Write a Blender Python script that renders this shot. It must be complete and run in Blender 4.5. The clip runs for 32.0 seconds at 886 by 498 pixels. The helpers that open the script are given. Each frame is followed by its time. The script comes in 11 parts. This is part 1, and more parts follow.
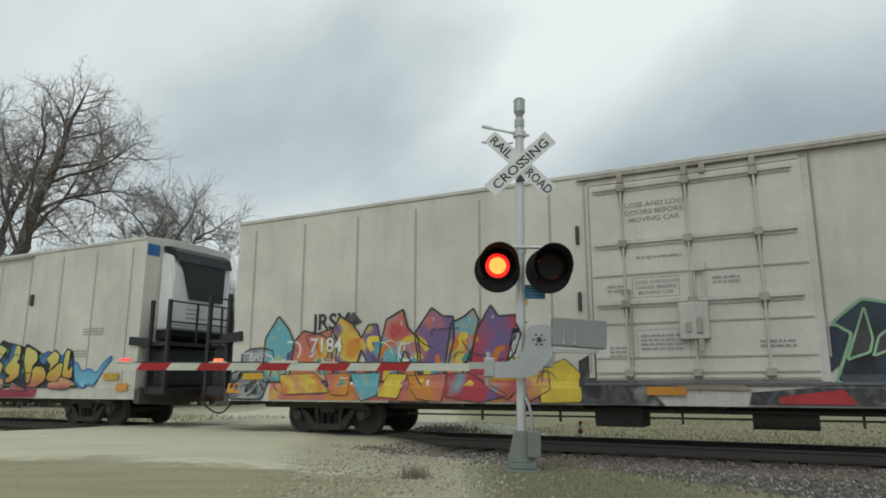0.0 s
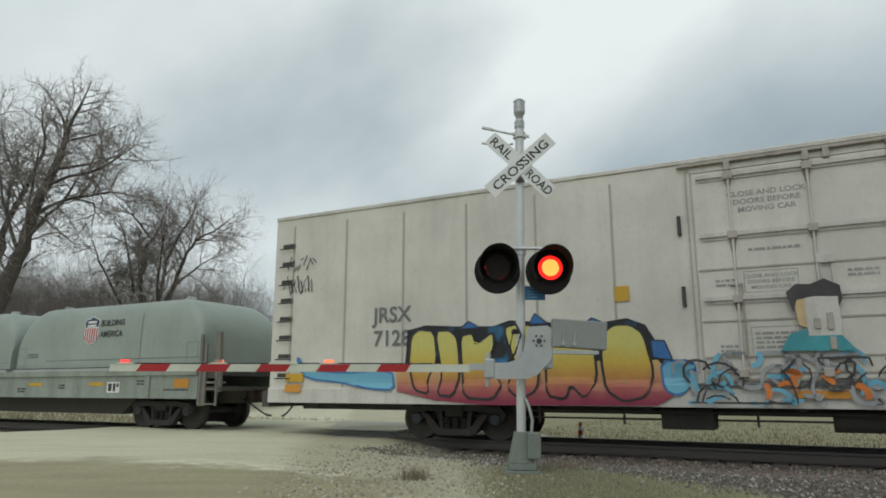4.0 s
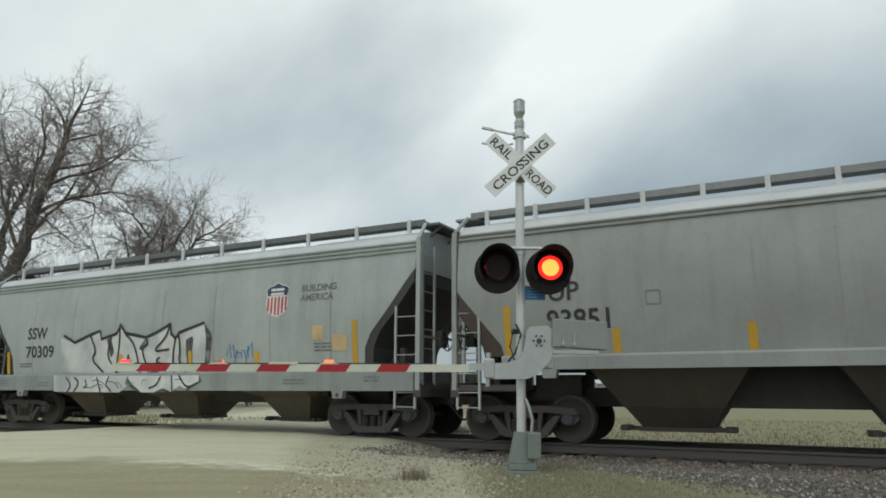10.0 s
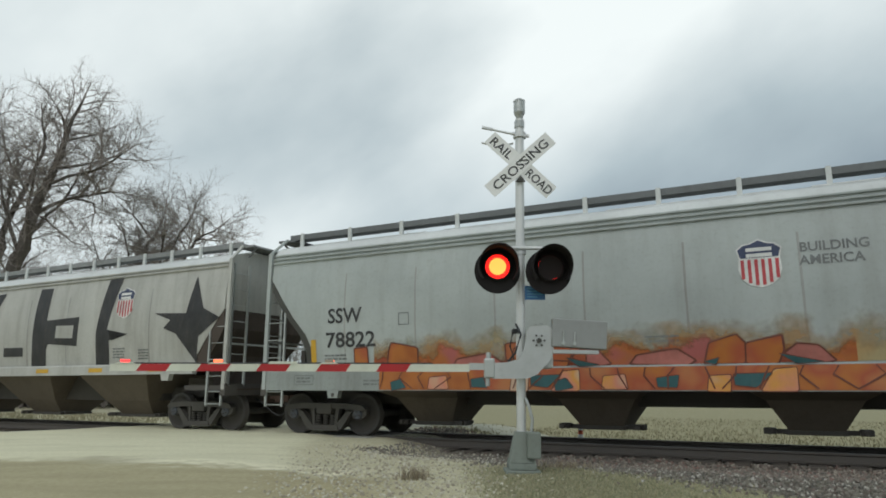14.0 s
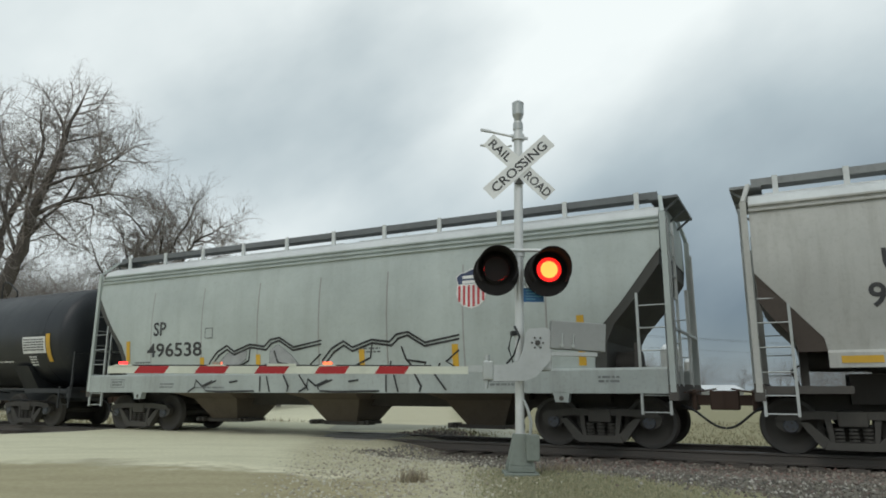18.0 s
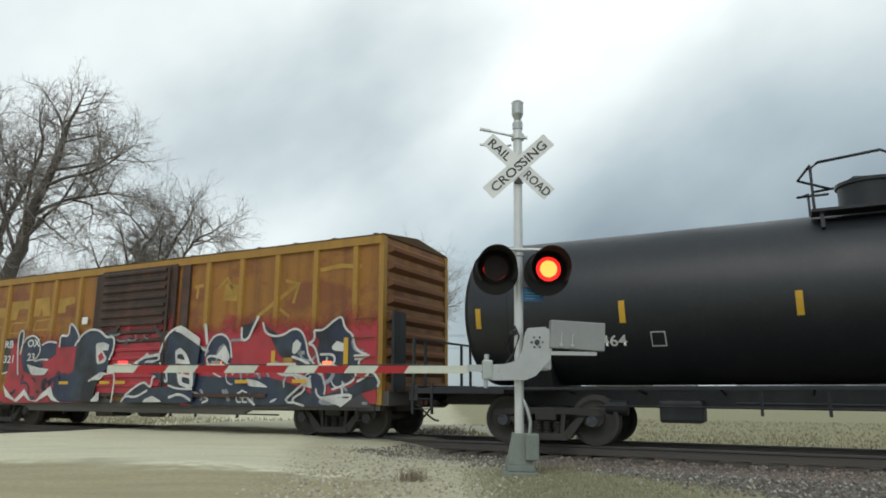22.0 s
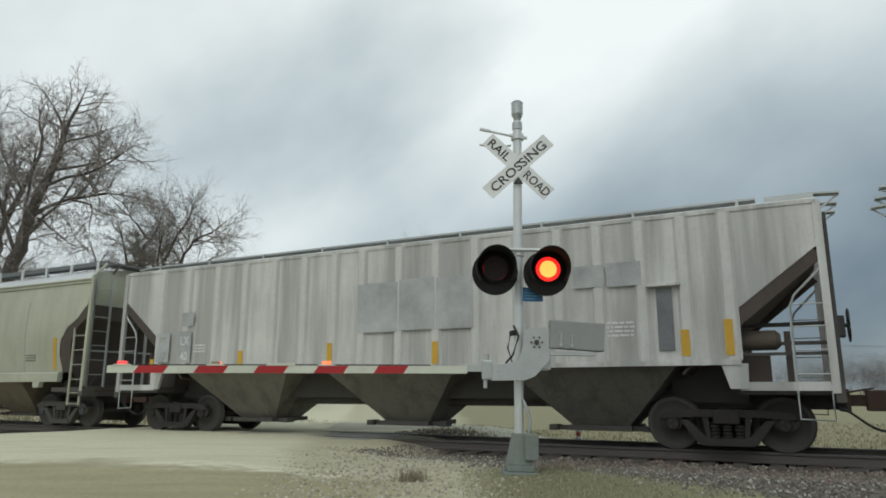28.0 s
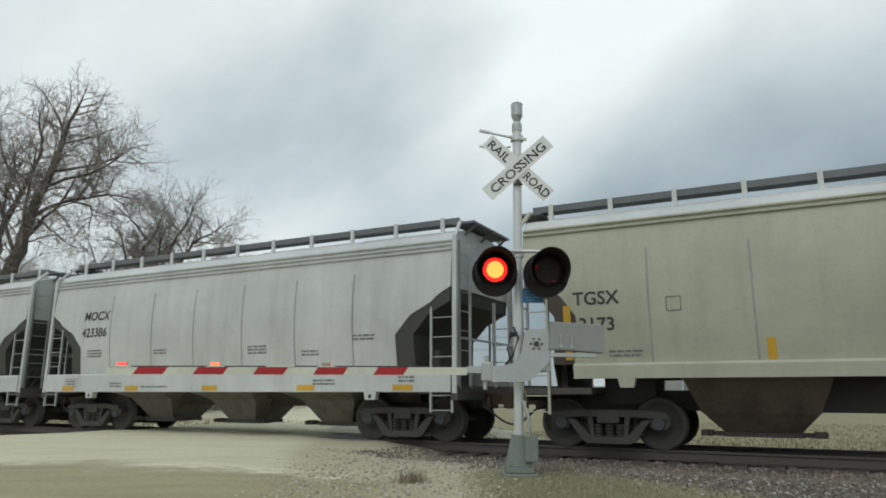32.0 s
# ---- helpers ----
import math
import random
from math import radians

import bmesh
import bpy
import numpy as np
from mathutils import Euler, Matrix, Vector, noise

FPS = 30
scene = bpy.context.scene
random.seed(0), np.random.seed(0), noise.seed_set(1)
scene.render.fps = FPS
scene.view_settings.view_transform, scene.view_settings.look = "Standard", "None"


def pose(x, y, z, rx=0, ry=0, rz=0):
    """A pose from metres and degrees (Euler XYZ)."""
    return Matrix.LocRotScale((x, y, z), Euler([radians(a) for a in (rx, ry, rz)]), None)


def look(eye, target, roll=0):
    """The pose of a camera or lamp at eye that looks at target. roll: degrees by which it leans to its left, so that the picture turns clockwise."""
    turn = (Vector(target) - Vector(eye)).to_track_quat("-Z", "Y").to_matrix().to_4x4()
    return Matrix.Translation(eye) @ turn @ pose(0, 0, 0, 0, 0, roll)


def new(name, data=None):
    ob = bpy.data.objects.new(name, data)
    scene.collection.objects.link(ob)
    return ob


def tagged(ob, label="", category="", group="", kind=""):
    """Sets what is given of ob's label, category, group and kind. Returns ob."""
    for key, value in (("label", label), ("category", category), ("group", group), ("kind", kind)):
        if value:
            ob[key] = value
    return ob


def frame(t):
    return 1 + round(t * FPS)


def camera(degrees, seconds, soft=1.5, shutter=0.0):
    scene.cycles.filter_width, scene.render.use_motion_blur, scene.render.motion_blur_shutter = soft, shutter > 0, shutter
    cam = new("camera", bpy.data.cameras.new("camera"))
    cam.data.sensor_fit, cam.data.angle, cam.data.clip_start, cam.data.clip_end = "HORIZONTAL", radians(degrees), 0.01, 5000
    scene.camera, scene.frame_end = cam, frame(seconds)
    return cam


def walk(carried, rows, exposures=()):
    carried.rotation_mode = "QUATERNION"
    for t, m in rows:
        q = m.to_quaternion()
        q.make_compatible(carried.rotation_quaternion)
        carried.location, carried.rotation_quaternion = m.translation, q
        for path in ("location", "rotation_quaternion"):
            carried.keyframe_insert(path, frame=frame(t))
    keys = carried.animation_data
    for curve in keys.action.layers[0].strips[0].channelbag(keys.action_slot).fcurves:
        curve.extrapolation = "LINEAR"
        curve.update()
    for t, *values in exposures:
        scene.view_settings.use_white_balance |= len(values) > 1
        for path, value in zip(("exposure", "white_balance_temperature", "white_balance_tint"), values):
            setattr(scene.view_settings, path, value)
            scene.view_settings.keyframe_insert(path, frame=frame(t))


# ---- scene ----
cam = camera(66.37, 32.0, soft=1.8)

# The camera stands by the road and sags a little on its rest.
EYE = (0.0, 0.0, 1.035)
FOCAL = 1198.8
TILT = 11.62


def held(dx, dy):
    return pose(*EYE, 90 + TILT + math.degrees(dy / FOCAL), 0, -math.degrees(dx / FOCAL))


walk(cam, [
    (0.0, held(0.0, -2.0)), (1.0, held(0.0, 0.0)), (7.0, held(0.0, 0.0)), (8.5, held(0.0, 2.5)),
    (10.0, held(0.0, 0.0)), (14.0, held(0.0, -0.5)), (16.5, held(1.2, 3.5)), (17.5, held(2.0, 4.0)),
    (19.0, held(3.0, 1.5)), (21.0, held(3.2, 2.5)), (24.0, held(3.8, 1.5)), (28.0, held(4.0, 2.5)),
    (29.5, held(4.2, 5.5)), (32.0, held(4.5, 5.0)),
], [(0.0, -0.03), (3.0, -0.04), (6.0, -0.04), (8.0, 0.0), (10.0, 0.06), (12.0, 0.12), (19.0, 0.12), (20.0, 0.12), (21.0, 0.24), (22.0, 0.27), (24.0, 0.30), (25.0, 0.30), (25.6, 0.12), (28.0, 0.08), (32.0, 0.10)])

# ---- the track's line: a point of it is DC * NORMAL + s * ALONG ----
YAW = radians(62.73)
ALONG = Vector((math.sin(YAW), -math.cos(YAW), 0))
NORMAL = Vector((math.cos(YAW), math.sin(YAW), 0))
DC = 13.88
TURN = -(90 - 62.73)

# how far the train has gone at each time
TRAIN = [(0, 0.0), (1, 6.6), (2, 13.24), (3, 19.87), (4.5, 29.9), (6, 39.99), (7, 46.76), (8, 53.57), (9, 60.38), (10, 67.12),
         (11, 73.92), (12, 80.84), (13, 87.75), (14, 94.66), (15.5, 105.1), (17, 115.6), (18, 122.68), (19, 129.78), (20, 136.91),
         (21, 144.06), (22, 151.15), (23, 158.28), (24, 165.42), (25, 172.52), (26.5, 183.26), (28, 194.08), (29, 201.35),
         (30, 208.72), (31, 216.1), (32, 223.56)]


def track_point(s, w=0.0, z=0.0):
    """World place s metres along the track, w metres beyond its centre line, z above the rail tops."""
    p = NORMAL * (DC + w) + ALONG * s
    return Vector((p.x, p.y, z))


# ---- light ----
def nodes_of(tree):
    tree.nodes.clear()
    return tree.nodes, tree.links


def make_world():
    world = bpy.data.worlds.new("overcast_sky")
    scene.world = world
    world.use_nodes = True
    n, l = nodes_of(world.node_tree)
    out = n.new("ShaderNodeOutputWorld")
    bg = n.new("ShaderNodeBackground")
    sky = n.new("ShaderNodeTexSky")
    sky.sky_type, sky.sun_disc = "NISHITA", False
    sky.sun_elevation, sky.sun_rotation = radians(42), radians(200)
    dim = n.new("ShaderNodeMixRGB")
    dim.blend_type, dim.inputs[0].default_value = "MULTIPLY", 1.0
    dim.inputs[2].default_value = (0.1, 0.1, 0.1, 1)
    l.new(sky.outputs[0], dim.inputs[1])
    co = n.new("ShaderNodeTexCoord")
    # cloud banks: broad soft noise, drawn out along one wind direction
    mp = n.new("ShaderNodeMapping")
    mp.inputs["Location"].default_value = CLOUD_SHIFT
    mp.vector_type = "TEXTURE"
    mp.inputs["Rotation"].default_value = (0.0, radians(-33), 0.0)
    mp.inputs["Scale"].default_value = (1.4, 1.0, 0.8)
    l.new(co.outputs["Generated"], mp.inputs[0])
    big = n.new("ShaderNodeTexNoise")
    big.inputs["Scale"].default_value, big.inputs["Detail"].default_value, big.inputs["Roughness"].default_value = 2.3, 4.0, 0.45
    l.new(mp.outputs[0], big.inputs[0])

    def math_node(op, a, b):
        m = n.new("ShaderNodeMath")
        m.operation = op
        for i, v in ((0, a), (1, b)):
            if hasattr(v, "links"):
                l.new(v, m.inputs[i])
            else:
                m.inputs[i].default_value = v
        return m.outputs[0]

    def lobe(way, lo, hi, amount):
        d = n.new("ShaderNodeVectorMath")
        d.operation = "DOT_PRODUCT"
        l.new(co.outputs["Generated"], d.inputs[0])
        d.inputs[1].default_value = Vector(way).normalized()
        r = n.new("ShaderNodeMapRange")
        r.interpolation_type = "SMOOTHSTEP"
        r.inputs["From Min"].default_value, r.inputs["From Max"].default_value = lo, hi
        r.inputs["To Min"].default_value, r.inputs["To Max"].default_value = 0.0, amount
        l.new(d.outputs["Value"], r.inputs[0])
        return r.outputs[0]

    def band(a, b, half, soft, amount):
        """A long bank of cloud along the great circle through two directions, its edges frayed."""
        side = Vector(a).cross(Vector(b)).normalized()
        d = n.new("ShaderNodeVectorMath")
        d.operation = "DOT_PRODUCT"
        l.new(co.outputs["Generated"], d.inputs[0])
        d.inputs[1].default_value = side
        u = math_node("ADD", d.outputs["Value"], math_node("MULTIPLY", math_node("SUBTRACT", warp.outputs[0], 0.5), 0.22))
        r = n.new("ShaderNodeMapRange")
        r.interpolation_type = "SMOOTHSTEP"
        r.inputs["From Min"].default_value, r.inputs["From Max"].default_value = half + soft, half
        r.inputs["To Min"].default_value, r.inputs["To Max"].default_value = 0.0, amount
        l.new(math_node("ABSOLUTE", u, 0.0), r.inputs[0])
        return r.outputs[0]

    warp = n.new("ShaderNodeTexNoise")
    warp.inputs["Scale"].default_value, warp.inputs["Detail"].default_value, warp.inputs["Roughness"].default_value = 3.4, 5.0, 0.5
    l.new(mp.outputs[0], warp.inputs[0])
    fine = n.new("ShaderNodeTexNoise")
    fine.inputs["Scale"].default_value, fine.inputs["Detail"].default_value, fine.inputs["Roughness"].default_value = 6.5, 5.0, 0.5
    l.new(mp.outputs[0], fine.inputs[0])
    # thin cloud before the bright part of the sky, a grey bank across it, a thick bank low in the east
    v = math_node("MULTIPLY", math_node("SUBTRACT", big.outputs[0], 0.5), 0.8)
    v = math_node("ADD", v, math_node("MULTIPLY", math_node("SUBTRACT", fine.outputs[0], 0.5), 0.32))
    v = math_node("ADD", v, 0.615)
    v = math_node("ADD", v, lobe((0.29, 0.82, 0.48), 0.90, 1.0, 0.34))
    v = math_node("ADD", v, lobe((-0.419, 0.785, 0.50), 0.80, 1.0, 0.18))
    v = math_node("SUBTRACT", v, math_node("MULTIPLY", band((0.091, 0.858, 0.506), (-0.28, 0.901, 0.332), 0.01, 0.14, 0.33), lobe((-0.13, 0.909, 0.394), 0.90, 0.99, 1.0)))
    v = math_node("SUBTRACT", v, lobe((0.50, 0.86, 0.03), 0.80, 0.99, 0.41))
    v = math_node("SUBTRACT", v, lobe((0.45, 0.86, 0.22), 0.94, 1.0, 0.33))
    v = math_node("ADD", v, lobe((0.40, 0.78, 0.50), 0.90, 1.0, 0.21))
    ramp = n.new("ShaderNodeValToRGB")
    el = ramp.color_ramp.elements
    el[0].position, el[0].color = 0.0, (0.14, 0.185, 0.225, 1)
    el[1].position, el[1].color = 1.0, (0.905, 0.965, 0.95, 1)
    mid = el.new(0.5)
    mid.color = (0.435, 0.515, 0.54, 1)
    l.new(v, ramp.inputs[0])
    mix = n.new("ShaderNodeMixRGB")
    mix.inputs[0].default_value = 0.9
    l.new(dim.outputs[0], mix.inputs[1])
    l.new(ramp.outputs[0], mix.inputs[2])
    bg.inputs[1].default_value = 1.0
    l.new(mix.outputs[0], bg.inputs[0])
    l.new(bg.outputs[0], out.inputs[0])


CLOUD_SHIFT = (5.3, 2.4, 0.7)
make_world()
sun_data = bpy.data.lights.new("sun", "SUN")
sun_data.energy, sun_data.angle, sun_data.color = 0.7, radians(40), (1.0, 0.97, 0.92)
sun = new("sun", sun_data)
sun.matrix_world = look((-8, -14, 30), (0, 12, 0))
scene.view_settings.exposure = 0.0


# ---- materials ----
def mat_new(name):
    m = bpy.data.materials.new(name)
    m.use_nodes = True
    n, l = nodes_of(m.node_tree)
    out = n.new("ShaderNodeOutputMaterial")
    sh = n.new("ShaderNodeBsdfPrincipled")
    l.new(sh.outputs[0], out.inputs[0])
    return m, n, l, sh


def noise_node(n, l, co, scale, detail=4, rough=0.55, stretch=(1, 1, 1)):
    mp = n.new("ShaderNodeMapping")
    mp.inputs["Scale"].default_value = stretch
    l.new(co, mp.inputs[0])
    t = n.new("ShaderNodeTexNoise")
    t.inputs["Scale"].default_value, t.inputs["Detail"].default_value, t.inputs["Roughness"].default_value = scale, detail, rough
    l.new(mp.outputs[0], t.inputs[0])
    return t.outputs[0]


def ramp_node(n, l, fac, lo, hi, c0=(0, 0, 0, 1), c1=(1, 1, 1, 1)):
    r = n.new("ShaderNodeValToRGB")
    e = r.color_ramp.elements
    e[0].position, e[0].color, e[1].position, e[1].color = lo, c0, hi, c1
    l.new(fac, r.inputs[0])
    return r.outputs[0]


def mix_node(n, l, fac, a, b, kind="MIX"):
    m = n.new("ShaderNodeMixRGB")
    m.blend_type = kind
    for i, v in ((0, fac), (1, a), (2, b)):
        if hasattr(v, "links"):
            l.new(v, m.inputs[i])
        elif i == 0:
            m.inputs[0].default_value = v
        else:
            m.inputs[i].default_value = (*v[:3], 1)
    return m.outputs[0]


def bump_node(n, l, sh, height, strength, distance):
    b = n.new("ShaderNodeBump")
    b.inputs["Strength"].default_value, b.inputs["Distance"].default_value = strength, distance
    l.new(height, b.inputs["Height"])
    l.new(b.outputs[0], sh.inputs["Normal"])


def paint(name, colour, dirt=(0.14, 0.115, 0.085), amount=0.4, rough=0.5, streak=0.35, metal=0.0, blotch=None, columns=None):
    """Weathered paint: blotches, streaks that run down, fine grime and a slightly uneven sheet."""
    m, n, l, sh = mat_new(name)
    co = n.new("ShaderNodeTexCoord").outputs["Object"]
    large = noise_node(n, l, co, 0.55, 5, 0.6)
    runs = noise_node(n, l, co, 2.6, 6, 0.65, (1, 1, 0.10))
    fine = noise_node(n, l, co, 14, 5, 0.7)
    tone = mix_node(n, l, ramp_node(n, l, large, 0.35, 0.68), [c * 0.86 for c in colour], [min(c * 1.1, 0.9) for c in colour])
    if blotch:
        tone = mix_node(n, l, ramp_node(n, l, noise_node(n, l, co, 0.9, 4, 0.6, (0.6, 1, 1.3)), 0.5, 0.6), tone, blotch)
    if columns:
        tone = mix_node(n, l, ramp_node(n, l, noise_node(n, l, co, 1.5, 4, 0.6, (1, 1, 0.05)), 0.46, 0.58, (0, 0, 0, 1), (0.85, 0.85, 0.85, 1)), tone, columns)
    f1 = ramp_node(n, l, runs, 0.47, 0.78, (0, 0, 0, 1), (streak, streak, streak, 1))
    tone = mix_node(n, l, f1, tone, dirt)
    f2 = ramp_node(n, l, fine, 0.52, 0.85, (0, 0, 0, 1), (amount, amount, amount, 1))
    tone = mix_node(n, l, f2, tone, dirt)
    l.new(tone, sh.inputs["Base Color"])
    l.new(ramp_node(n, l, large, 0.3, 0.7, (rough * 0.85,) * 3 + (1,), (min(rough * 1.3, 1),) * 3 + (1,)), sh.inputs["Roughness"])
    sh.inputs["Metallic"].default_value = metal
    bump_node(n, l, sh, noise_node(n, l, co, 3.0, 3, 0.5), 0.12, 0.05)
    return m


def spray(name, colour, worn=0.25, dirt=(0.16, 0.13, 0.10)):
    """Spray paint on steel: uneven coat, slightly faded and grimy."""
    m, n, l, sh = mat_new(name)
    co = n.new("ShaderNodeTexCoord").outputs["Object"]
    tone = mix_node(n, l, ramp_node(n, l, noise_node(n, l, co, 1.7, 5, 0.65), 0.3, 0.72), [c * 0.72 for c in colour], [min(1.12 * c + 0.02, 0.9) for c in colour])
    g = ramp_node(n, l, noise_node(n, l, co, 7, 6, 0.75, (1, 1, 0.35)), 0.5, 0.8, (0, 0, 0, 1), (worn, worn, worn, 1))
    l.new(mix_node(n, l, g, tone, dirt), sh.inputs["Base Color"])
    sh.inputs["Roughness"].default_value = 0.55
    return m


def mixed_spray(name, cols, scale=0.75, worn=0.2):
    """Several sprayed colours that run into one another."""
    m, n, l, sh = mat_new(name)
    co = n.new("ShaderNodeTexCoord").outputs["Object"]
    r = n.new("ShaderNodeValToRGB")
    e = r.color_ramp.elements
    lo, hi = 0.34, 0.66
    e[0].position, e[0].color, e[1].position, e[1].color = lo, (*cols[0], 1), hi, (*cols[-1], 1)
    for i, c in enumerate(cols[1:-1], 1):
        x = e.new(lo + (hi - lo) * i / (len(cols) - 1))
        x.color = (*c, 1)
    l.new(noise_node(n, l, co, scale, 2.5, 0.5), r.inputs[0])
    g = ramp_node(n, l, noise_node(n, l, co, 6, 6, 0.75, (1, 1, 0.4)), 0.5, 0.8, (0, 0, 0, 1), (worn, worn, worn, 1))
    l.new(mix_node(n, l, g, r.outputs[0], (0.16, 0.13, 0.10)), sh.inputs["Base Color"])
    sh.inputs["Roughness"].default_value = 0.5
    return m


def faded_spray(name, stops, worn=0.2):
    """One sprayed coat that runs from colour to colour up the side; stops: height and colour."""
    m, n, l, sh = mat_new(name)
    co = n.new("ShaderNodeTexCoord").outputs["Object"]
    xyz = n.new("ShaderNodeSeparateXYZ")
    l.new(co, xyz.inputs[0])
    z = n.new("ShaderNodeMath")
    z.operation = "MULTIPLY_ADD"
    l.new(noise_node(n, l, co, 2.4, 4, 0.6), z.inputs[0])
    z.inputs[1].default_value = 0.34
    l.new(xyz.outputs[2], z.inputs[2])
    lo, hi = stops[0][0] + 0.17, stops[-1][0] + 0.17
    span = n.new("ShaderNodeMapRange")
    span.inputs["From Min"].default_value, span.inputs["From Max"].default_value = lo, hi
    l.new(z.outputs[0], span.inputs[0])
    r = n.new("ShaderNodeValToRGB")
    e = r.color_ramp.elements
    e[0].color, e[1].color = (*stops[0][1], 1), (*stops[-1][1], 1)
    for h, c in stops[1:-1]:
        x = e.new((h + 0.17 - lo) / (hi - lo))
        x.color = (*c, 1)
    l.new(span.outputs[0], r.inputs[0])
    g = ramp_node(n, l, noise_node(n, l, co, 7, 6, 0.75, (1, 1, 0.4)), 0.5, 0.8, (0, 0, 0, 1), (worn, worn, worn, 1))
    l.new(mix_node(n, l, g, r.outputs[0], (0.18, 0.13, 0.08)), sh.inputs["Base Color"])
    sh.inputs["Roughness"].default_value = 0.5
    return m


def thinning_spray(name, cols, z0, z1, scale=0.9, worn=0.3):
    """A sprayed ground that thins out upwards between two heights, in puffs."""
    m = mixed_spray(name, cols, scale, worn)
    n, l = m.node_tree.nodes, m.node_tree.links
    sh = [x for x in n if x.type == "BSDF_PRINCIPLED"][0]
    co = n.new("ShaderNodeTexCoord").outputs["Object"]
    xyz = n.new("ShaderNodeSeparateXYZ")
    l.new(co, xyz.inputs[0])
    puff = n.new("ShaderNodeMath")
    puff.operation = "MULTIPLY_ADD"
    l.new(noise_node(n, l, co, 1.5, 5, 0.62), puff.inputs[0])
    puff.inputs[1].default_value = -1.3
    l.new(xyz.outputs[2], puff.inputs[2])
    span = n.new("ShaderNodeMapRange")
    span.inputs["From Min"].default_value, span.inputs["From Max"].default_value = z0 - 0.65, z1 - 0.65
    span.inputs["To Min"].default_value, span.inputs["To Max"].default_value = 1.0, 0.0
    l.new(puff.outputs[0], span.inputs[0])
    l.new(span.outputs[0], sh.inputs["Alpha"])
    return m


def rough_mat(name, a, b, scale, bump=0.5, dist=0.03, rough=0.95, big=0.4, stretch=(1, 1, 1)):
    m, n, l, sh = mat_new(name)
    co = n.new("ShaderNodeTexCoord").outputs["Object"]
    small = noise_node(n, l, co, scale, 6, 0.7, stretch)
    large = noise_node(n, l, co, big, 4, 0.6)
    tone = mix_node(n, l, ramp_node(n, l, small, 0.33, 0.68), a, b)
    tone = mix_node(n, l, ramp_node(n, l, large, 0.35, 0.7, (0.15, 0.15, 0.15, 1), (0.75, 0.75, 0.75, 1)), tone, [(x + y) * 0.42 for x, y in zip(a, b)])
    l.new(tone, sh.inputs["Base Color"])
    sh.inputs["Roughness"].default_value = rough
    bump_node(n, l, sh, small, bump, dist)
    return m


def glow(name, colour, strength):
    m, n, l, sh = mat_new(name)
    sh.inputs["Base Color"].default_value = (*colour, 1)
    sh.inputs["Emission Color"].default_value = (*colour, 1)
    sh.inputs["Emission Strength"].default_value = strength
    return m


def pebbles(name, cols, rough=0.9):
    """Loose stones: each island its own tone."""
    m, n, l, sh = mat_new(name)
    r = n.new("ShaderNodeNewGeometry").outputs["Random Per Island"]
    ramp = n.new("ShaderNodeValToRGB")
    ramp.color_ramp.interpolation = "CONSTANT"
    e = ramp.color_ramp.elements
    e[0].color = (*cols[0], 1)
    e[1].position, e[1].color = 1.0 / len(cols), (*cols[1], 1)
    for i, c in enumerate(cols[2:], 2):
        x = e.new(i / len(cols))
        x.color = (*c, 1)
    l.new(r, ramp.inputs[0])
    co = n.new("ShaderNodeTexCoord").outputs["Object"]
    l.new(mix_node(n, l, ramp_node(n, l, noise_node(n, l, co, 40, 4), 0.3, 0.7, (0, 0, 0, 1), (0.4, 0.4, 0.4, 1)), ramp.outputs[0], (0.3, 0.28, 0.25)), sh.inputs["Base Color"])
    sh.inputs["Roughness"].default_value = rough
    return m


M = {}
M["reefer_white"] = paint("reefer_white", (0.66, 0.635, 0.57), amount=0.2, streak=0.14, rough=0.45)
M["reefer_seam"] = paint("reefer_seam", (0.45, 0.42, 0.365), dirt=(0.22, 0.18, 0.14), amount=0.4, streak=0.6)
M["rib_white"] = paint("rib_white", (0.68, 0.68, 0.67), amount=0.25, streak=0.3)
M["reefer_trim"] = paint("reefer_trim", (0.62, 0.60, 0.55), amount=0.4, streak=0.35)
M["unit_white"] = paint("unit_white", (0.78, 0.79, 0.79), amount=0.15, streak=0.1, rough=0.35)
M["hopper_grey"] = paint("hopper_grey", (0.325, 0.34, 0.322), amount=0.3, streak=0.3)
M["hopper_blue_grey"] = paint("hopper_blue_grey", (0.405, 0.44, 0.43), amount=0.28, streak=0.25)
# sills: body paint darkened for the shade on them, with more dirt
M["sill_grey_shaded"] = paint("sill_grey_shaded", (0.285, 0.31, 0.298), dirt=(0.10, 0.09, 0.075), amount=0.5, streak=0.5)
M["sill_light_shaded"] = paint("sill_light_shaded", (0.36, 0.395, 0.38), dirt=(0.14, 0.125, 0.10), amount=0.45, streak=0.45)
M["hopper_light"] = paint("hopper_light", (0.43, 0.475, 0.455), amount=0.25, streak=0.18)
M["hopper_tan"] = paint("hopper_tan", (0.455, 0.455, 0.425), amount=0.3, streak=0.42)
M["hopper_cream"] = paint("hopper_cream", (0.440, 0.443, 0.348), amount=0.25, streak=0.22)
M["hopper_pale"] = paint("hopper_pale", (0.56, 0.575, 0.565), amount=0.2, streak=0.22)
M["hopper_white"] = paint("hopper_white", (0.57, 0.57, 0.56), amount=0.3, streak=0.4, columns=(0.44, 0.44, 0.43))
M["hopper_mottled"] = paint("hopper_mottled", (0.60, 0.595, 0.57), dirt=(0.24, 0.215, 0.18), amount=0.35, streak=0.6, columns=(0.36, 0.36, 0.345))
M["coil_green"] = paint("coil_green", (0.335, 0.385, 0.34), amount=0.25, streak=0.16, rough=0.5)
